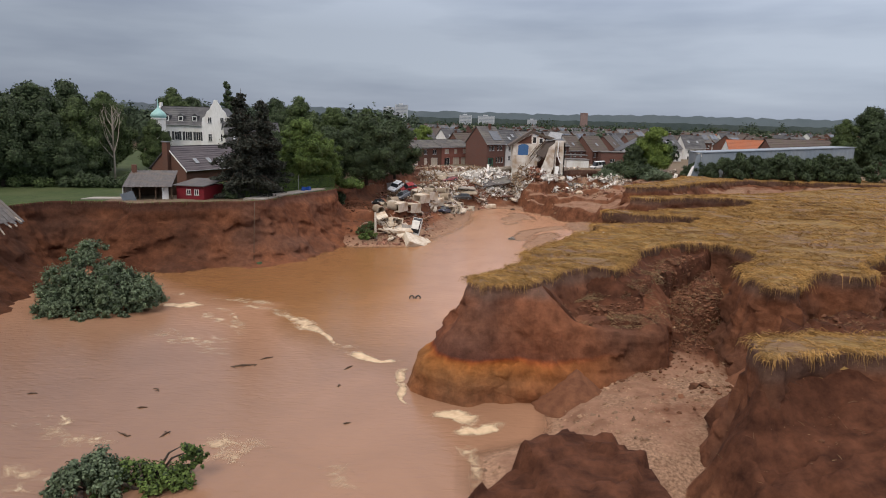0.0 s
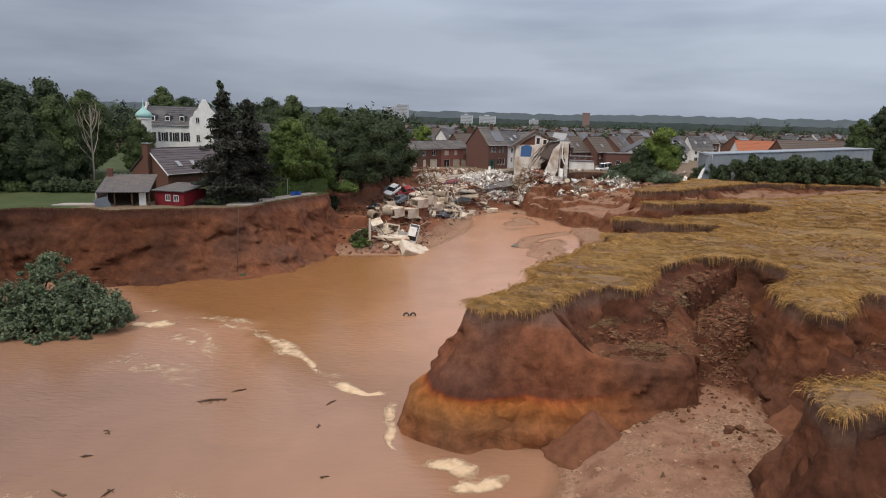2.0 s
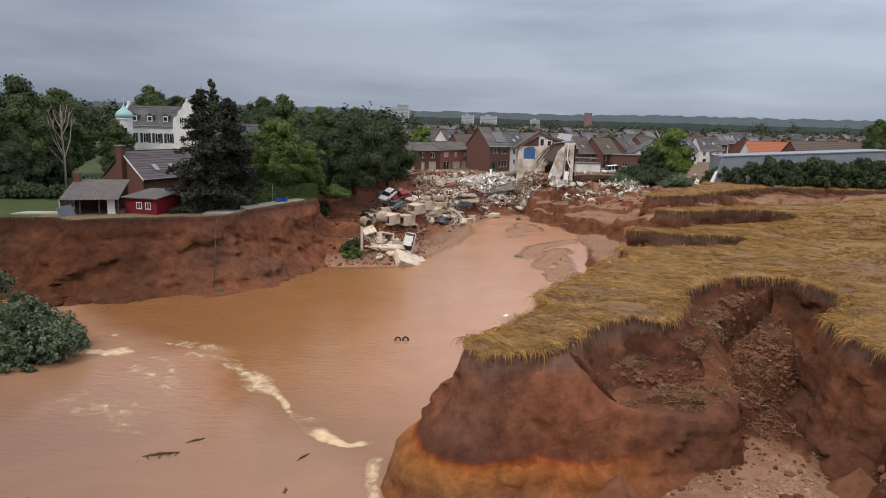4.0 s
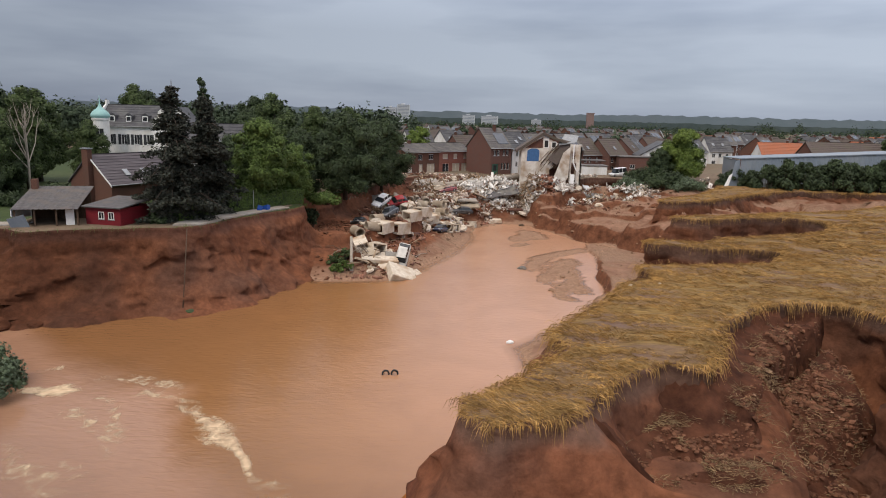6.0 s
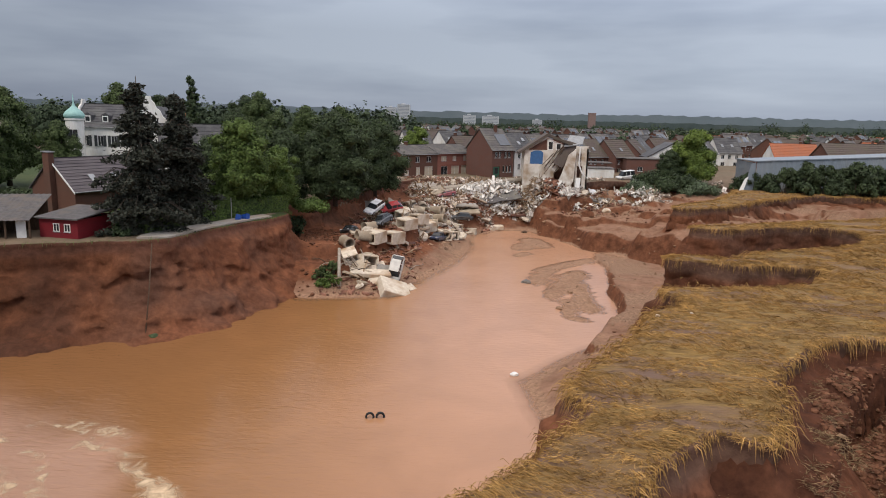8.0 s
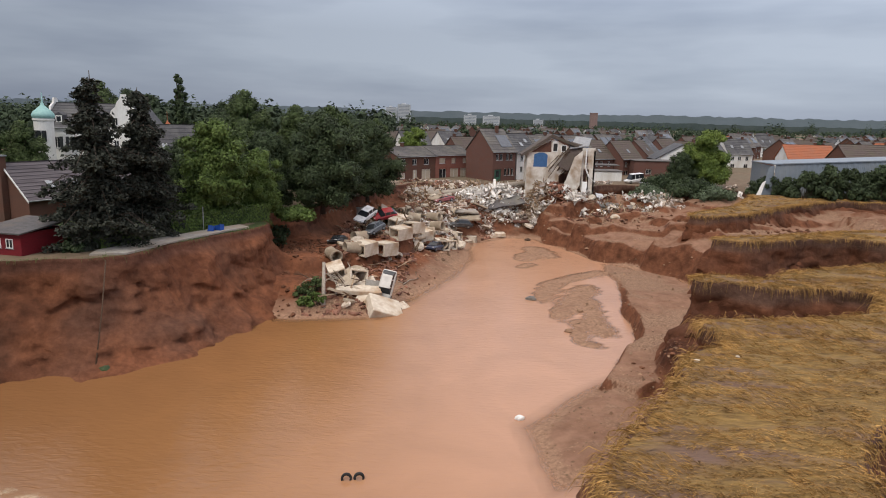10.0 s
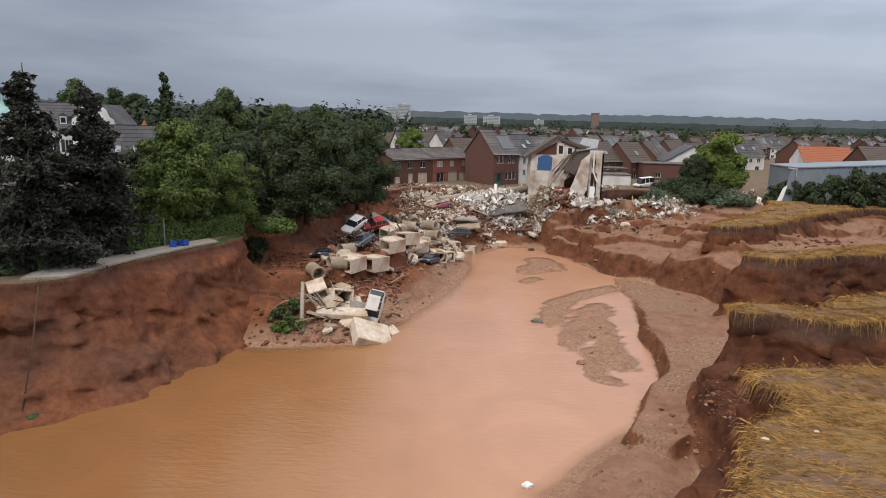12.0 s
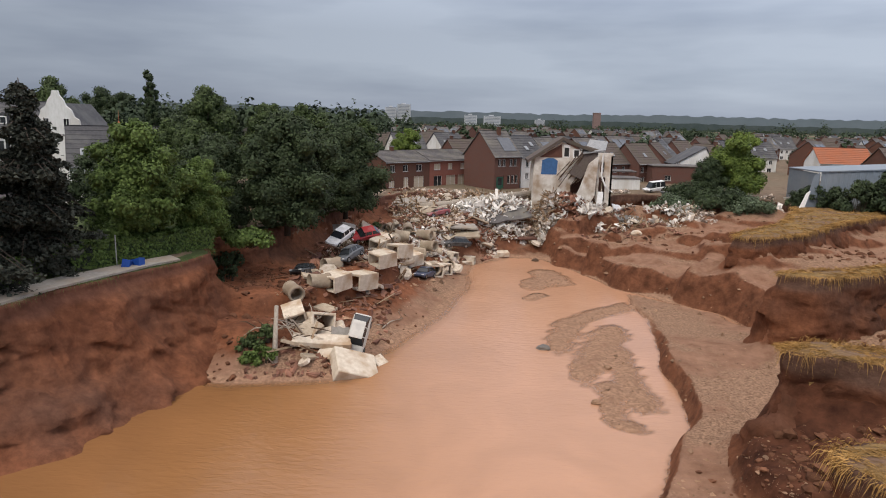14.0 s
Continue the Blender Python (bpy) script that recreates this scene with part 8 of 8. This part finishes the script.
car("grey car at the end of the garage slab", P_DARK, pose(36.2, 190.6, 8.65, 0, 6, 20), 4.4)
car("white van nose-down by the garage", P_WHITE, pose(33.6, 193.6, 8.7, 4, -4, 30), 4.8, ht=2.0, boxy=True)
car("mud-streaked white car standing on its nose at the waterline", paint("muddy_white_paint", (0.66, 0.64, 0.6)), pose(-10.2, 117.4, 0.3, 20, -62, 65), 3.9)


def log(name, label, points, radii, material, category, stubs=0, seed=1, sides=10, rise=1.0, reach=1.0):
    rr = random.Random(seed)
    t = thing(name, label, category)
    part("wood", Geo().tube(points, radii, sides), material, t, smooth_faces=True)
    for k in range(stubs):
        f = rr.randrange(len(points) - 1)
        s = Vector(points[f]).lerp(Vector(points[f + 1]), rr.random())
        part("branch_stub", Geo().tube([s, s + Vector((rr.uniform(-1, 1), rr.uniform(-1.2, 0.3), rise * rr.uniform(0.2, 1.3))) * reach], [radii[f] * 0.3, 0.03], 5), material, t)
    return t


log("fallen_tree_log", "long pale fallen tree trunk bridging the rubble", [(-9.0, 172.6, surface(-9, 172.6) + 0.3), (-4.5, 174.4, 7.5), (1.0, 177.0, 8.3), (6.0, 179.4, 8.8), (10.6, 181.4, 9.2)], [0.8, 0.62, 0.58, 0.55, 0.5], M_BAREWOOD, "trunk", 7, 4, 12)
log("standing_post", "pale tree stem leaning in driftwood", [(-16.3, 113.4, 0.4), (-16.6, 114.6, 2.4), (-16.9, 116.2, 5.2)], [0.26, 0.22, 0.18], M_BAREWOOD, "stem", 1, 2)
log("hanging_cable", "thin drainpipe hanging down the cliff", [(-32.5, 98.4, 8.6), (-32.1, 96.6, 4.6), (-31.2, 93.4, 0.2)], [0.06, 0.06, 0.06], M_TIMBER, "pipe")
log("driftwood", "thin pale branch on the beach", [(-8.6, 124.6, surface(-8.6, 124.6) + 0.1), (-8.0, 126.4, surface(-8, 126.4) + 0.2), (-7.0, 128.6, surface(-7, 128.6) + 0.1)], [0.07, 0.06, 0.03], M_BAREWOOD, "branch", 2, 7)
for i, (x, y, a, s) in enumerate(((-19.4, 54.4, 20, 0.8), (-10.3, 54.9, 60, 0.4), (-24.2, 48.6, 130, 0.3), (-33.3, 46.9, 10, 0.3), (-22.9, 41.0, 150, 0.42), (-20.3, 41.3, 70, 0.36), (-23.9, 45.3, 15, 0.3), (-10.3, 50.9, 100, 0.25), (-18.0, 56.4, 35, 0.45), (-8.4, 44.2, 20, 0.22))):
    dx, dy = math.cos(radians(a)) * s, math.sin(radians(a)) * s
    log("floating_branch", "dark branch drifting in the brown water", [(x - dx * 1.3, y - dy * 1.3, -0.05), (x, y, 0.06), (x + dx * 1.5, y + dy * 1.5, 0.01)], [0.09 * s + 0.02, 0.1 * s + 0.03, 0.03], M_TIMBER, "branch", 9 if s > 0.5 else 4, 20 + i, 6, 0.2, 0.75 * s)
tyre_me = Geo().lathe([(0.2, -0.11), (0.32, -0.11), (0.34, 0), (0.32, 0.11), (0.2, 0.11), (0.2, -0.11)], 18).mesh("tyre", M_TYRE, True)
for dx, rot in ((0.0, 80), (0.75, 88)):
    ob = tagged(new("tyre", tyre_me), "black tyre showing above the water", "tyre", "tyres in the water")
    ob.matrix_basis = pose(-6.9 + dx, 78.6 + dx * 0.2, 0.08, rot, 0, 10) @ Matrix.Scale(1.02 if dx > -0.5 else 0.7, 4)


def rock(label, x, y, z, sx, sy, sz, material, seed, name="rock", category="rock", group=""):
    bm = bmesh.new()
    bmesh.ops.create_icosphere(bm, subdivisions=3, radius=1)
    for v in bm.verts:
        k = 1 + 0.3 * noise.noise(v.co * 1.4 + Vector((seed, 0, 0))) + 0.12 * noise.noise(v.co * 4 + Vector((seed, 3, 0)))
        v.co = Vector((v.co.x * sx, v.co.y * sy, v.co.z * sz)) * k
    me = bpy.data.meshes.new(name)
    bm.to_mesh(me)
    bm.free()
    me.materials.append(material)
    ob = tagged(new(name, me), label, category, group)
    ob.location = (x, y, z)
    return ob


for i, (x, y, z, s, mm, lab) in enumerate(((-28.4, 99.2, 0.1, 1.0, M_ASPHALT, "dark slate-coloured lump at the cliff foot"), (4.2, 88.2, 0.1, 0.35, M_WHITE, "white stone at the tip of the gravel"), (7.6, 122.6, 0.1, 0.6, M_ASPHALT, "grey boulder on the gravel bar"), (10.2, 165, 0.1, 0.55, M_TIMBER, "dark stone in the shallow stream"),
                                          (27.0, 170.2, 4.2, 0.9, M_PALECON, "pale round boulder on the terrace"), (-47, 86, 0.2, 1.5, M_CLIFF, "fallen clod of red earth"), (-44, 87.4, 0.0, 1.0, M_CLIFF, "fallen clod of red earth"), (-26, 99.6, 0.1, 0.7, M_CLIFF, "fallen clod of red earth"),
                                          (-41.5, 89.2, 0.0, 0.9, M_LEAF["mid"], "grassy sod at the cliff foot"), (-30.5, 93.6, 0.2, 0.6, M_LEAF["dark"], "grassy sod at the cliff foot"), (10.6, 110, 0.1, 0.4, M_STONE, "brown stone on the gravel bar"), (13, 118, 0.1, 0.4, M_STONE, "brown stone on the gravel bar"),
                                          (13.0, 77.6, 8.9, 0.17, M_PALECON, "pale stone lying in the wheat"), (15.6, 78.6, 8.9, 0.12, M_PALECON, "pale stone lying in the wheat"))):
    rock(lab, x, y, max(z, surface(x, y)), s, s * 0.7, s * 0.6, mm, i * 3.7, group="scattered rocks" if mm is not M_CLIFF else "fallen clods")

# boards, panels and chunks over the wreck slope
plank_me = [Geo().box(-a / 2, -0.12, 0, a / 2, 0.12, 0.06, chamfer=0.012).mesh("plank", M_PLANK) for a in (1.8, 2.6, 3.6)]
rng = random.Random(31)
ZONES = [(-9, 3, 166, 181, 46), (2, 15, 170, 181, 60), (-13, -2, 150, 166, 36), (16, 30, 172, 184, 34), (32, 40, 174, 182, 18), (47, 55, 178, 187, 22), (-17, -11, 113.5, 120, 14), (-17, -8, 126, 147, 30), (-19, -9, 136, 156, 22)]
chunk_mes = []
for sd in range(7):
    rr = random.Random(sd)
    w, d, h = rr.uniform(0.5, 1.5), rr.uniform(0.5, 1.1), rr.uniform(0.15, 0.6)
    pts = [(math.cos(math.tau * k / 7 + rr.uniform(-0.25, 0.25)) * w * rr.uniform(0.75, 1.1), math.sin(math.tau * k / 7) * d * rr.uniform(0.75, 1.1)) for k in range(7)]
    g = Geo().add([(x, y, 0) for x, y in pts] + [(x * 0.9, y * 0.9, h * rr.uniform(0.8, 1.1)) for x, y in pts], [tuple(range(6, -1, -1)), tuple(range(7, 14))] + [(i, (i + 1) % 7, 7 + (i + 1) % 7, 7 + i) for i in range(7)])
    chunk_mes.append(g.mesh("rubble_chunk", (M_CHUNK, M_CHUNK, M_CONCRETE, M_BRICK, M_CHUNK, M_CONCRETE, M_CHUNK)[sd]))
for x0, x1, y0, y1, n in ZONES:
    for k in range(n):
        x, y = rng.uniform(x0, x1), rng.uniform(y0, y1)
        z = surface(x, y)
        if z < 0.2:
            continue
        if rng.random() < 0.42:
            ob = tagged(new("plank", rng.choice(plank_me)), "splintered board sticking out of the rubble", "plank", "splintered boards")
            ob.matrix_basis = pose(x, y, z + rng.uniform(0.1, 0.7), rng.uniform(-30, 30), rng.uniform(-45, 45), rng.uniform(0, 360))
        else:
            ob = tagged(new("rubble_chunk", rng.choice(chunk_mes)), "broken chunk of wall in the rubble", "rubble", "chunks of wall")
            ob.matrix_basis = pose(x, y, z + rng.uniform(-0.1, 0.5), rng.uniform(-40, 40), rng.uniform(-40, 40), rng.uniform(0, 360))


def rubble(material, label, zones, seed, shape=(0.5, 2.2, 0.5, 1.2, 0.15, 0.7), tip=0.45):
    """Small rubble as one spread of uneven pieces."""
    rs = np.random.RandomState(seed)
    box = np.array([(-1, -1, -1), (1, -1, -1), (1, 1, -1), (-1, 1, -1), (-1, -1, 1), (1, -1, 1), (1, 1, 1), (-1, 1, 1)], float) / 2
    quad = np.array([(3, 2, 1, 0), (4, 5, 6, 7), (0, 1, 5, 4), (1, 2, 6, 5), (2, 3, 7, 6), (3, 0, 4, 7)])
    vs, fs, count = [], [], 0
    for x0, x1, y0, y1, n, heap in zones:
        x, y = rs.uniform(x0, x1, n), rs.uniform(y0, y1, n)
        z, d = ground_height(x, y)
        ok = (z > 0.1) & (vnoise(x * 0.3, y * 0.3, 0, seed) > -0.35)
        x, y, z = x[ok], y[ok], z[ok]
        m = len(x)
        z = z + heap * rs.rand(m) * (0.6 + 0.6 * vnoise(x * 0.25, y * 0.25, 0, seed + 1))
        size = rs.uniform(0.12, 0.6, (m, 1, 1)) * np.stack([rs.uniform(*shape[:2], m), rs.uniform(*shape[2:4], m), rs.uniform(*shape[4:], m)], 1)[:, None]
        b = box[None] * size * (1 + 0.15 * rs.normal(size=(m, 8, 1)))
        q = rs.normal(size=(m, 4)) * np.array([1.6, tip, tip, 1.0])
        q /= np.linalg.norm(q, axis=1, keepdims=True)
        w, i, j, k = q.T
        rot = np.stack([np.stack([1 - 2 * (j * j + k * k), 2 * (i * j - k * w), 2 * (i * k + j * w)], -1), np.stack([2 * (i * j + k * w), 1 - 2 * (i * i + k * k), 2 * (j * k - i * w)], -1), np.stack([2 * (i * k - j * w), 2 * (j * k + i * w), 1 - 2 * (i * i + j * j)], -1)], 1)
        b = np.einsum("mab,mvb->mva", rot, b) + np.stack([x, y, z], 1)[:, None]
        vs.append(b.reshape(-1, 3))
        fs.append((np.arange(m)[:, None, None] * 8 + quad[None]).reshape(-1, 4) + count)
        count += m * 8
    me = bpy.data.meshes.new("rubble")
    me.from_pydata(np.concatenate(vs).tolist(), [], np.concatenate(fs).tolist())
    me.materials.append(material)
    tagged(new("rubble", me), label, "rubble", kind="stuff")


rubble(M_RUBBLE, "pale plaster and concrete rubble below the ruined houses", [(-3, 15, 171, 184, 3200, 1.0), (-14, -2, 176, 187, 320, 0.4), (12, 30, 183, 192, 700, 0.5), (-8, 4, 166, 176, 900, 0.5), (16, 26, 173, 183, 700, 0.6), (33, 41, 173, 183, 450, 0.6), (47, 56, 177, 189, 700, 0.8), (-13, -2, 150, 168, 700, 0.4)], 41)
rubble(M_RUBBLERED, "brown brick and timber rubble on the slope", [(8, 16, 174, 184, 900, 1.2), (12, 21, 172, 178, 600, 1.6), (-15, 4, 160, 184, 1700, 0.5), (15, 34, 168, 184, 900, 0.4), (-20, -8, 118, 158, 900, 0.3), (-18.5, -9, 110.8, 116, 150, 0.05)], 43)

M_SPLINTER = mat("torn_timber", (0.34, 0.24, 0.15), (0.12, 0.075, 0.045), scale=2, rough=0.85, bump=0.2, per_island=0.5)
M_SHARD = mat("white_shards", (0.8, 0.78, 0.75), (0.56, 0.52, 0.47), scale=2, rough=0.8, bump=0.1, per_island=0.3)
LONG = (2.0, 6.5, 0.15, 0.4, 0.1, 0.3)
rubble(M_SPLINTER, "torn laths, battens and timber over the ruins", [(-4, 15, 170, 182, 1300, 1.8), (11, 21, 172, 178, 800, 3.0), (-18, -8, 138, 160, 500, 0.8), (-14, -2, 160, 182, 700, 0.9), (16, 30, 172, 184, 500, 1.0), (32, 41, 173, 183, 160, 0.8), (-18, -10, 136, 156, 160, 0.5)], 46, LONG, 0.8)
rubble(M_SHARD, "white shards of panel and plaster over the ruins", [(-3, 12, 170, 179, 1700, 1.6), (12, 22, 171, 177, 900, 2.4), (3, 12, 174, 180, 500, 2.6), (-12, -3, 150, 164, 260, 0.7), (-18, -8, 140, 152, 160, 0.6), (26, 38, 176, 186, 300, 1.0), (47, 57, 177, 188, 300, 1.0), (20, 27, 173, 180, 300, 1.2), (-12, -3, 164, 178, 260, 0.7), (33, 41, 173, 183, 140, 0.8)], 47, (0.6, 3.2, 0.4, 1.4, 0.06, 0.2), 0.9)


def driftwood_pile():
    rr = random.Random(77)
    t = thing("driftwood_pile", "tangle of thin driftwood and roots by the cliff end", "driftwood", m=pose(-15.8, 116.4, surface(-15.8, 116.4)))
    for k in range(34):
        a = Vector((rr.uniform(-2.6, 2.4), rr.uniform(-2.0, 2.4), rr.uniform(0, 1.6)))
        b = a + Vector((rr.uniform(-2, 2), rr.uniform(-1.4, 1.4), rr.uniform(-0.6, 1.6)))
        part("stick", Geo().tube([a, (a + b) / 2 + Vector((0, 0, rr.uniform(-0.2, 0.3))), b], [0.07, 0.055, 0.02], 5), M_BAREWOOD if k % 3 else M_TIMBER, t)


driftwood_pile()
shrub("green growth hanging by the driftwood", 1.3, 1.1, 1.3, "light", 61, pose(-18.4, 113.4, 0.9), size=0.18, group="greens at the bank")
shrub("green growth hanging by the driftwood", 1.0, 0.9, 1.6, "mid", 62, pose(-17.6, 115.4, 2.3), size=0.18, group="greens at the bank")
shrub("green growth hanging by the driftwood", 1.5, 1.2, 2.4, "mid", 63, pose(-18.9, 114.6, 1.2), size=0.17, group="greens at the bank")
shrub("green growth hanging by the driftwood", 1.2, 1.0, 1.9, "light", 64, pose(-17.2, 113.6, 1.0), size=0.15, group="greens at the bank")

# ---- the broken road, sign post, bins over the west cliff ----
road_pts = [(-34.6, 99.4), (-31.6, 100.6), (-30.4, 106.2), (-27.4, 114.4), (-25.9, 117.2), (-27.6, 118.8), (-29.4, 115.4), (-32.6, 108.0), (-35.0, 101.4)]
road = part("road", Geo().add([(x, y, 8.74) for x, y in road_pts] + [(x, y, 8.92) for x, y in road_pts], [tuple(range(8, -1, -1)), tuple(range(9, 18))] + [(i, (i + 1) % 9, 9 + (i + 1) % 9, 9 + i) for i in range(9)]), M_ROADSLAB)
tagged(road, "broken end of a pale concrete road on the cliff edge", "road", kind="structure")
path_pts = [(-57.0, 94.8), (-51.0, 96.2), (-50.6, 98.6), (-56.4, 97.2)]
tagged(part("pavement", Geo().add([(x, y, 8.72) for x, y in path_pts] + [(x, y, 8.86) for x, y in path_pts], [(3, 2, 1, 0), (4, 5, 6, 7)] + [(i, (i + 1) % 4, 4 + (i + 1) % 4, 4 + i) for i in range(4)]), M_ROADSLAB), "sandy yard edge beside the shed", "pavement", kind="structure")
post = thing("sign_post", "thin grey metal post beside the hedge", "post", m=pose(-29.8, 113.6, 8.7))
part("pole", Geo().tube([(0, 0, -0.3), (0, 0, 2.9)], [0.05, 0.05], 8), M_SILL, post)
for x, y, a in ((-29.0, 113.9, 10), (-28.5, 114.5, 70)):
    b = thing("bin", "blue plastic bin tipped over by the road", "bin", "blue bins", pose(x, y, 9.1, 80, 10, a))
    part("body", Geo().add([(-0.24, -0.26, -0.5), (0.24, -0.26, -0.5), (0.24, 0.26, -0.5), (-0.24, 0.26, -0.5), (-0.3, -0.34, 0.5), (0.3, -0.34, 0.5), (0.3, 0.34, 0.5), (-0.3, 0.34, 0.5)], [(3, 2, 1, 0), (0, 1, 5, 4), (1, 2, 6, 5), (2, 3, 7, 6), (3, 0, 4, 7)]), M_BLUEPLASTIC, b)
    part("lid", Geo().box(-0.33, -0.38, 0.502, 0.33, 0.38, 0.57, chamfer=0.02), M_BLUEPLASTIC, b)


def wreck():
    """The torn roof hanging over the near end of the west cliff."""
    w = thing("wrecked_lean_to", "torn grey roof of a lean-to hanging off the cliff", "wreck", m=pose(-54.2, 72, 8.4, 0, 22, -30))
    for k in range(16):
        y = -2.4 + 0.3 * k
        part("roof_sheet", Geo().box(-3.2, y, 1.6 + 0.05 * (k % 2), 2.6 + 0.4 * math.sin(k * 2.3), y + 0.3, 1.66 + 0.05 * (k % 2)), M_SHEET, w)
    rr = random.Random(4)
    for k in range(7):
        part("beam", Geo().box(-3.0, -0.06, -0.06, 3.0, 0.06, 0.06, Matrix.Translation((rr.uniform(-0.4, 0.8), -2.2 + 0.7 * k, 1.4)) @ Matrix.Rotation(radians(rr.uniform(-10, 14)), 4, "Y")), M_BAREWOOD, w)
    part("leg", Geo().tube([(2.4, -1.6, 1.3), (4.2, -2.0, -3.0), (5.0, -2.2, -5.4)], [0.1, 0.1, 0.08], 6), M_BAREWOOD, w)
    part("leg", Geo().tube([(-2.0, 1.6, 1.3), (-2.1, 1.6, -1.2)], [0.1, 0.1], 6), M_BAREWOOD, w)


wreck()


# ---- foam on the eddy lines ----
def foam_mat():
    """Cream froth, torn into lace by the current; thick in the middle of each drift."""
    m = mat("silty_foam", (0.68, 0.53, 0.35), (0.50, 0.35, 0.22), scale=1.6, rough=0.7, bump=0.4)
    n, l = m.node_tree.nodes, m.node_tree.links
    b = n["Principled BSDF"]
    thick = n.new("ShaderNodeAttribute")
    thick.attribute_name = "thick"
    geo = n.new("ShaderNodeNewGeometry")
    lace = n.new("ShaderNodeTexNoise")
    lace.inputs["Scale"].default_value, lace.inputs["Detail"].default_value, lace.inputs["Roughness"].default_value = 0.85, 7, 0.6
    lace.inputs["Distortion"].default_value = 0.7
    l.new(geo.outputs["Position"], lace.inputs["Vector"])
    add = n.new("ShaderNodeMath")
    add.operation = "MULTIPLY_ADD"
    add.inputs[1].default_value = 2.4
    l.new(lace.outputs["Fac"], add.inputs[0])
    l.new(thick.outputs["Fac"], add.inputs[2])
    cover = n.new("ShaderNodeMapRange")
    cover.interpolation_type = "SMOOTHSTEP"
    cover.inputs["From Min"].default_value, cover.inputs["From Max"].default_value = 1.22, 2.3
    l.new(add.outputs["Value"], cover.inputs["Value"])
    l.new(cover.outputs["Result"], b.inputs["Alpha"])
    return m


def foam(lines, seed):
    """Drifts along lines: points, half width, thickness in the middle."""
    vs, fs, th = [], [], []
    for i, (pts, wide, dense) in enumerate(lines):
        wide *= 1.6
        p = np.array(pts, float)
        at = np.cumsum(np.r_[0, np.hypot(*np.diff(p, axis=0).T)])
        s = np.linspace(0, at[-1], max(8, int(at[-1] / 0.3)))
        x, y = np.interp(s, at, p[:, 0]), np.interp(s, at, p[:, 1])
        for _ in range(5):
            x[1:-1], y[1:-1] = (x[:-2] + x[1:-1] + x[2:]) / 3, (y[:-2] + y[1:-1] + y[2:]) / 3
        x, y = x + 0.4 * wide * vnoise(s * 0.5, i, 0, seed), y + 0.4 * wide * vnoise(s * 0.5, i + 9, 0, seed)
        tx, ty = np.gradient(x), np.gradient(y)
        ln = np.maximum(np.hypot(tx, ty), 1e-6)
        w = wide * (0.75 + 0.5 * vnoise(s * 0.45, i + 5, 0, seed))
        ends = np.minimum(1, np.minimum(s, at[-1] - s) / (0.25 * at[-1] + 0.2))
        k0 = len(vs)
        for c in range(9):
            u = c / 4 - 1
            vs += list(zip(x - ty / ln * w * u, y + tx / ln * w * u, np.full(len(s), 0.012 + 0.002 * i)))
            th += list(dense * (1 - u * u) * ends - 0.25 * (1 - ends))
        m = len(s)
        fs += [(k0 + c * m + q, k0 + c * m + q + 1, k0 + (c + 1) * m + q + 1, k0 + (c + 1) * m + q) for c in range(8) for q in range(m - 1)]
    me = bpy.data.meshes.new("foam")
    me.from_pydata(vs, [], fs)
    a = me.attributes.new("thick", "FLOAT", "POINT")
    a.data.foreach_set("value", np.array(th, np.float32))
    me.materials.append(M_FOAM)
    tagged(new("foam", me), "cream foam drifting along the eddy lines", "foam", kind="stuff")


M_FOAM = foam_mat()
foam([([(-21.5, 72.6), (-20, 69.6), (-18, 67.4), (-15.2, 64.2), (-12.6, 61.2), (-10.2, 58.8)], 0.8, 0.75), ([(-11, 59.4), (-9.6, 57.6), (-7.8, 57.0), (-6.4, 57.4), (-5.2, 57.0)], 0.75, 1.3),
      ([(-36, 72), (-34.2, 71.8), (-31.8, 72.4), (-29.6, 72.6)], 0.8, 1.0), ([(-29.8, 72.4), (-27, 71), (-25, 68), (-23.4, 64.6), (-22, 62)], 0.7, 0.42), ([(-31, 74.6), (-27, 75.2), (-23.5, 74.4), (-21.2, 71.4)], 0.7, 0.4),
      ([(-27, 71.4), (-24, 72.2), (-21, 70.6), (-18.6, 68)], 0.9, 0.38), ([(-36.5, 76.5), (-33.5, 77)], 0.5, 0.5), ([(-34, 63.4), (-28, 61.4), (-24, 58.4), (-20, 57.4)], 1.2, 0.28), ([(-30, 70), (-26.5, 67.4), (-24.6, 64.4)], 0.6, 0.36),
      ([(-5.4, 57), (-5.6, 53.6), (-5.2, 50.4), (-4.6, 47.8), (-3, 46.2)], 0.3, 0.8), ([(-3.2, 46.2), (-1.2, 46.6), (0.6, 46.4), (1.8, 45.4)], 1.0, 1.2), ([(1.6, 46), (2.0, 44.6), (1.0, 43.2), (-0.4, 43.4), (-0.8, 44.8)], 0.8, 1.1), ([(0.6, 43), (0.4, 40.6), (0.9, 38), (0.6, 36)], 0.6, 0.45),
      ([(-32, 42.5), (-27, 41), (-22, 39.5)], 1.5, 0.25), ([(-31, 36), (-26.5, 34.8), (-24, 33.4)], 1.3, 0.3), ([(-17.4, 42), (-15.2, 39), (-13.4, 36.4)], 1.3, 0.3), ([(-8.6, 40), (-7.2, 37), (-6.6, 34.6)], 0.9, 0.28)], 51)
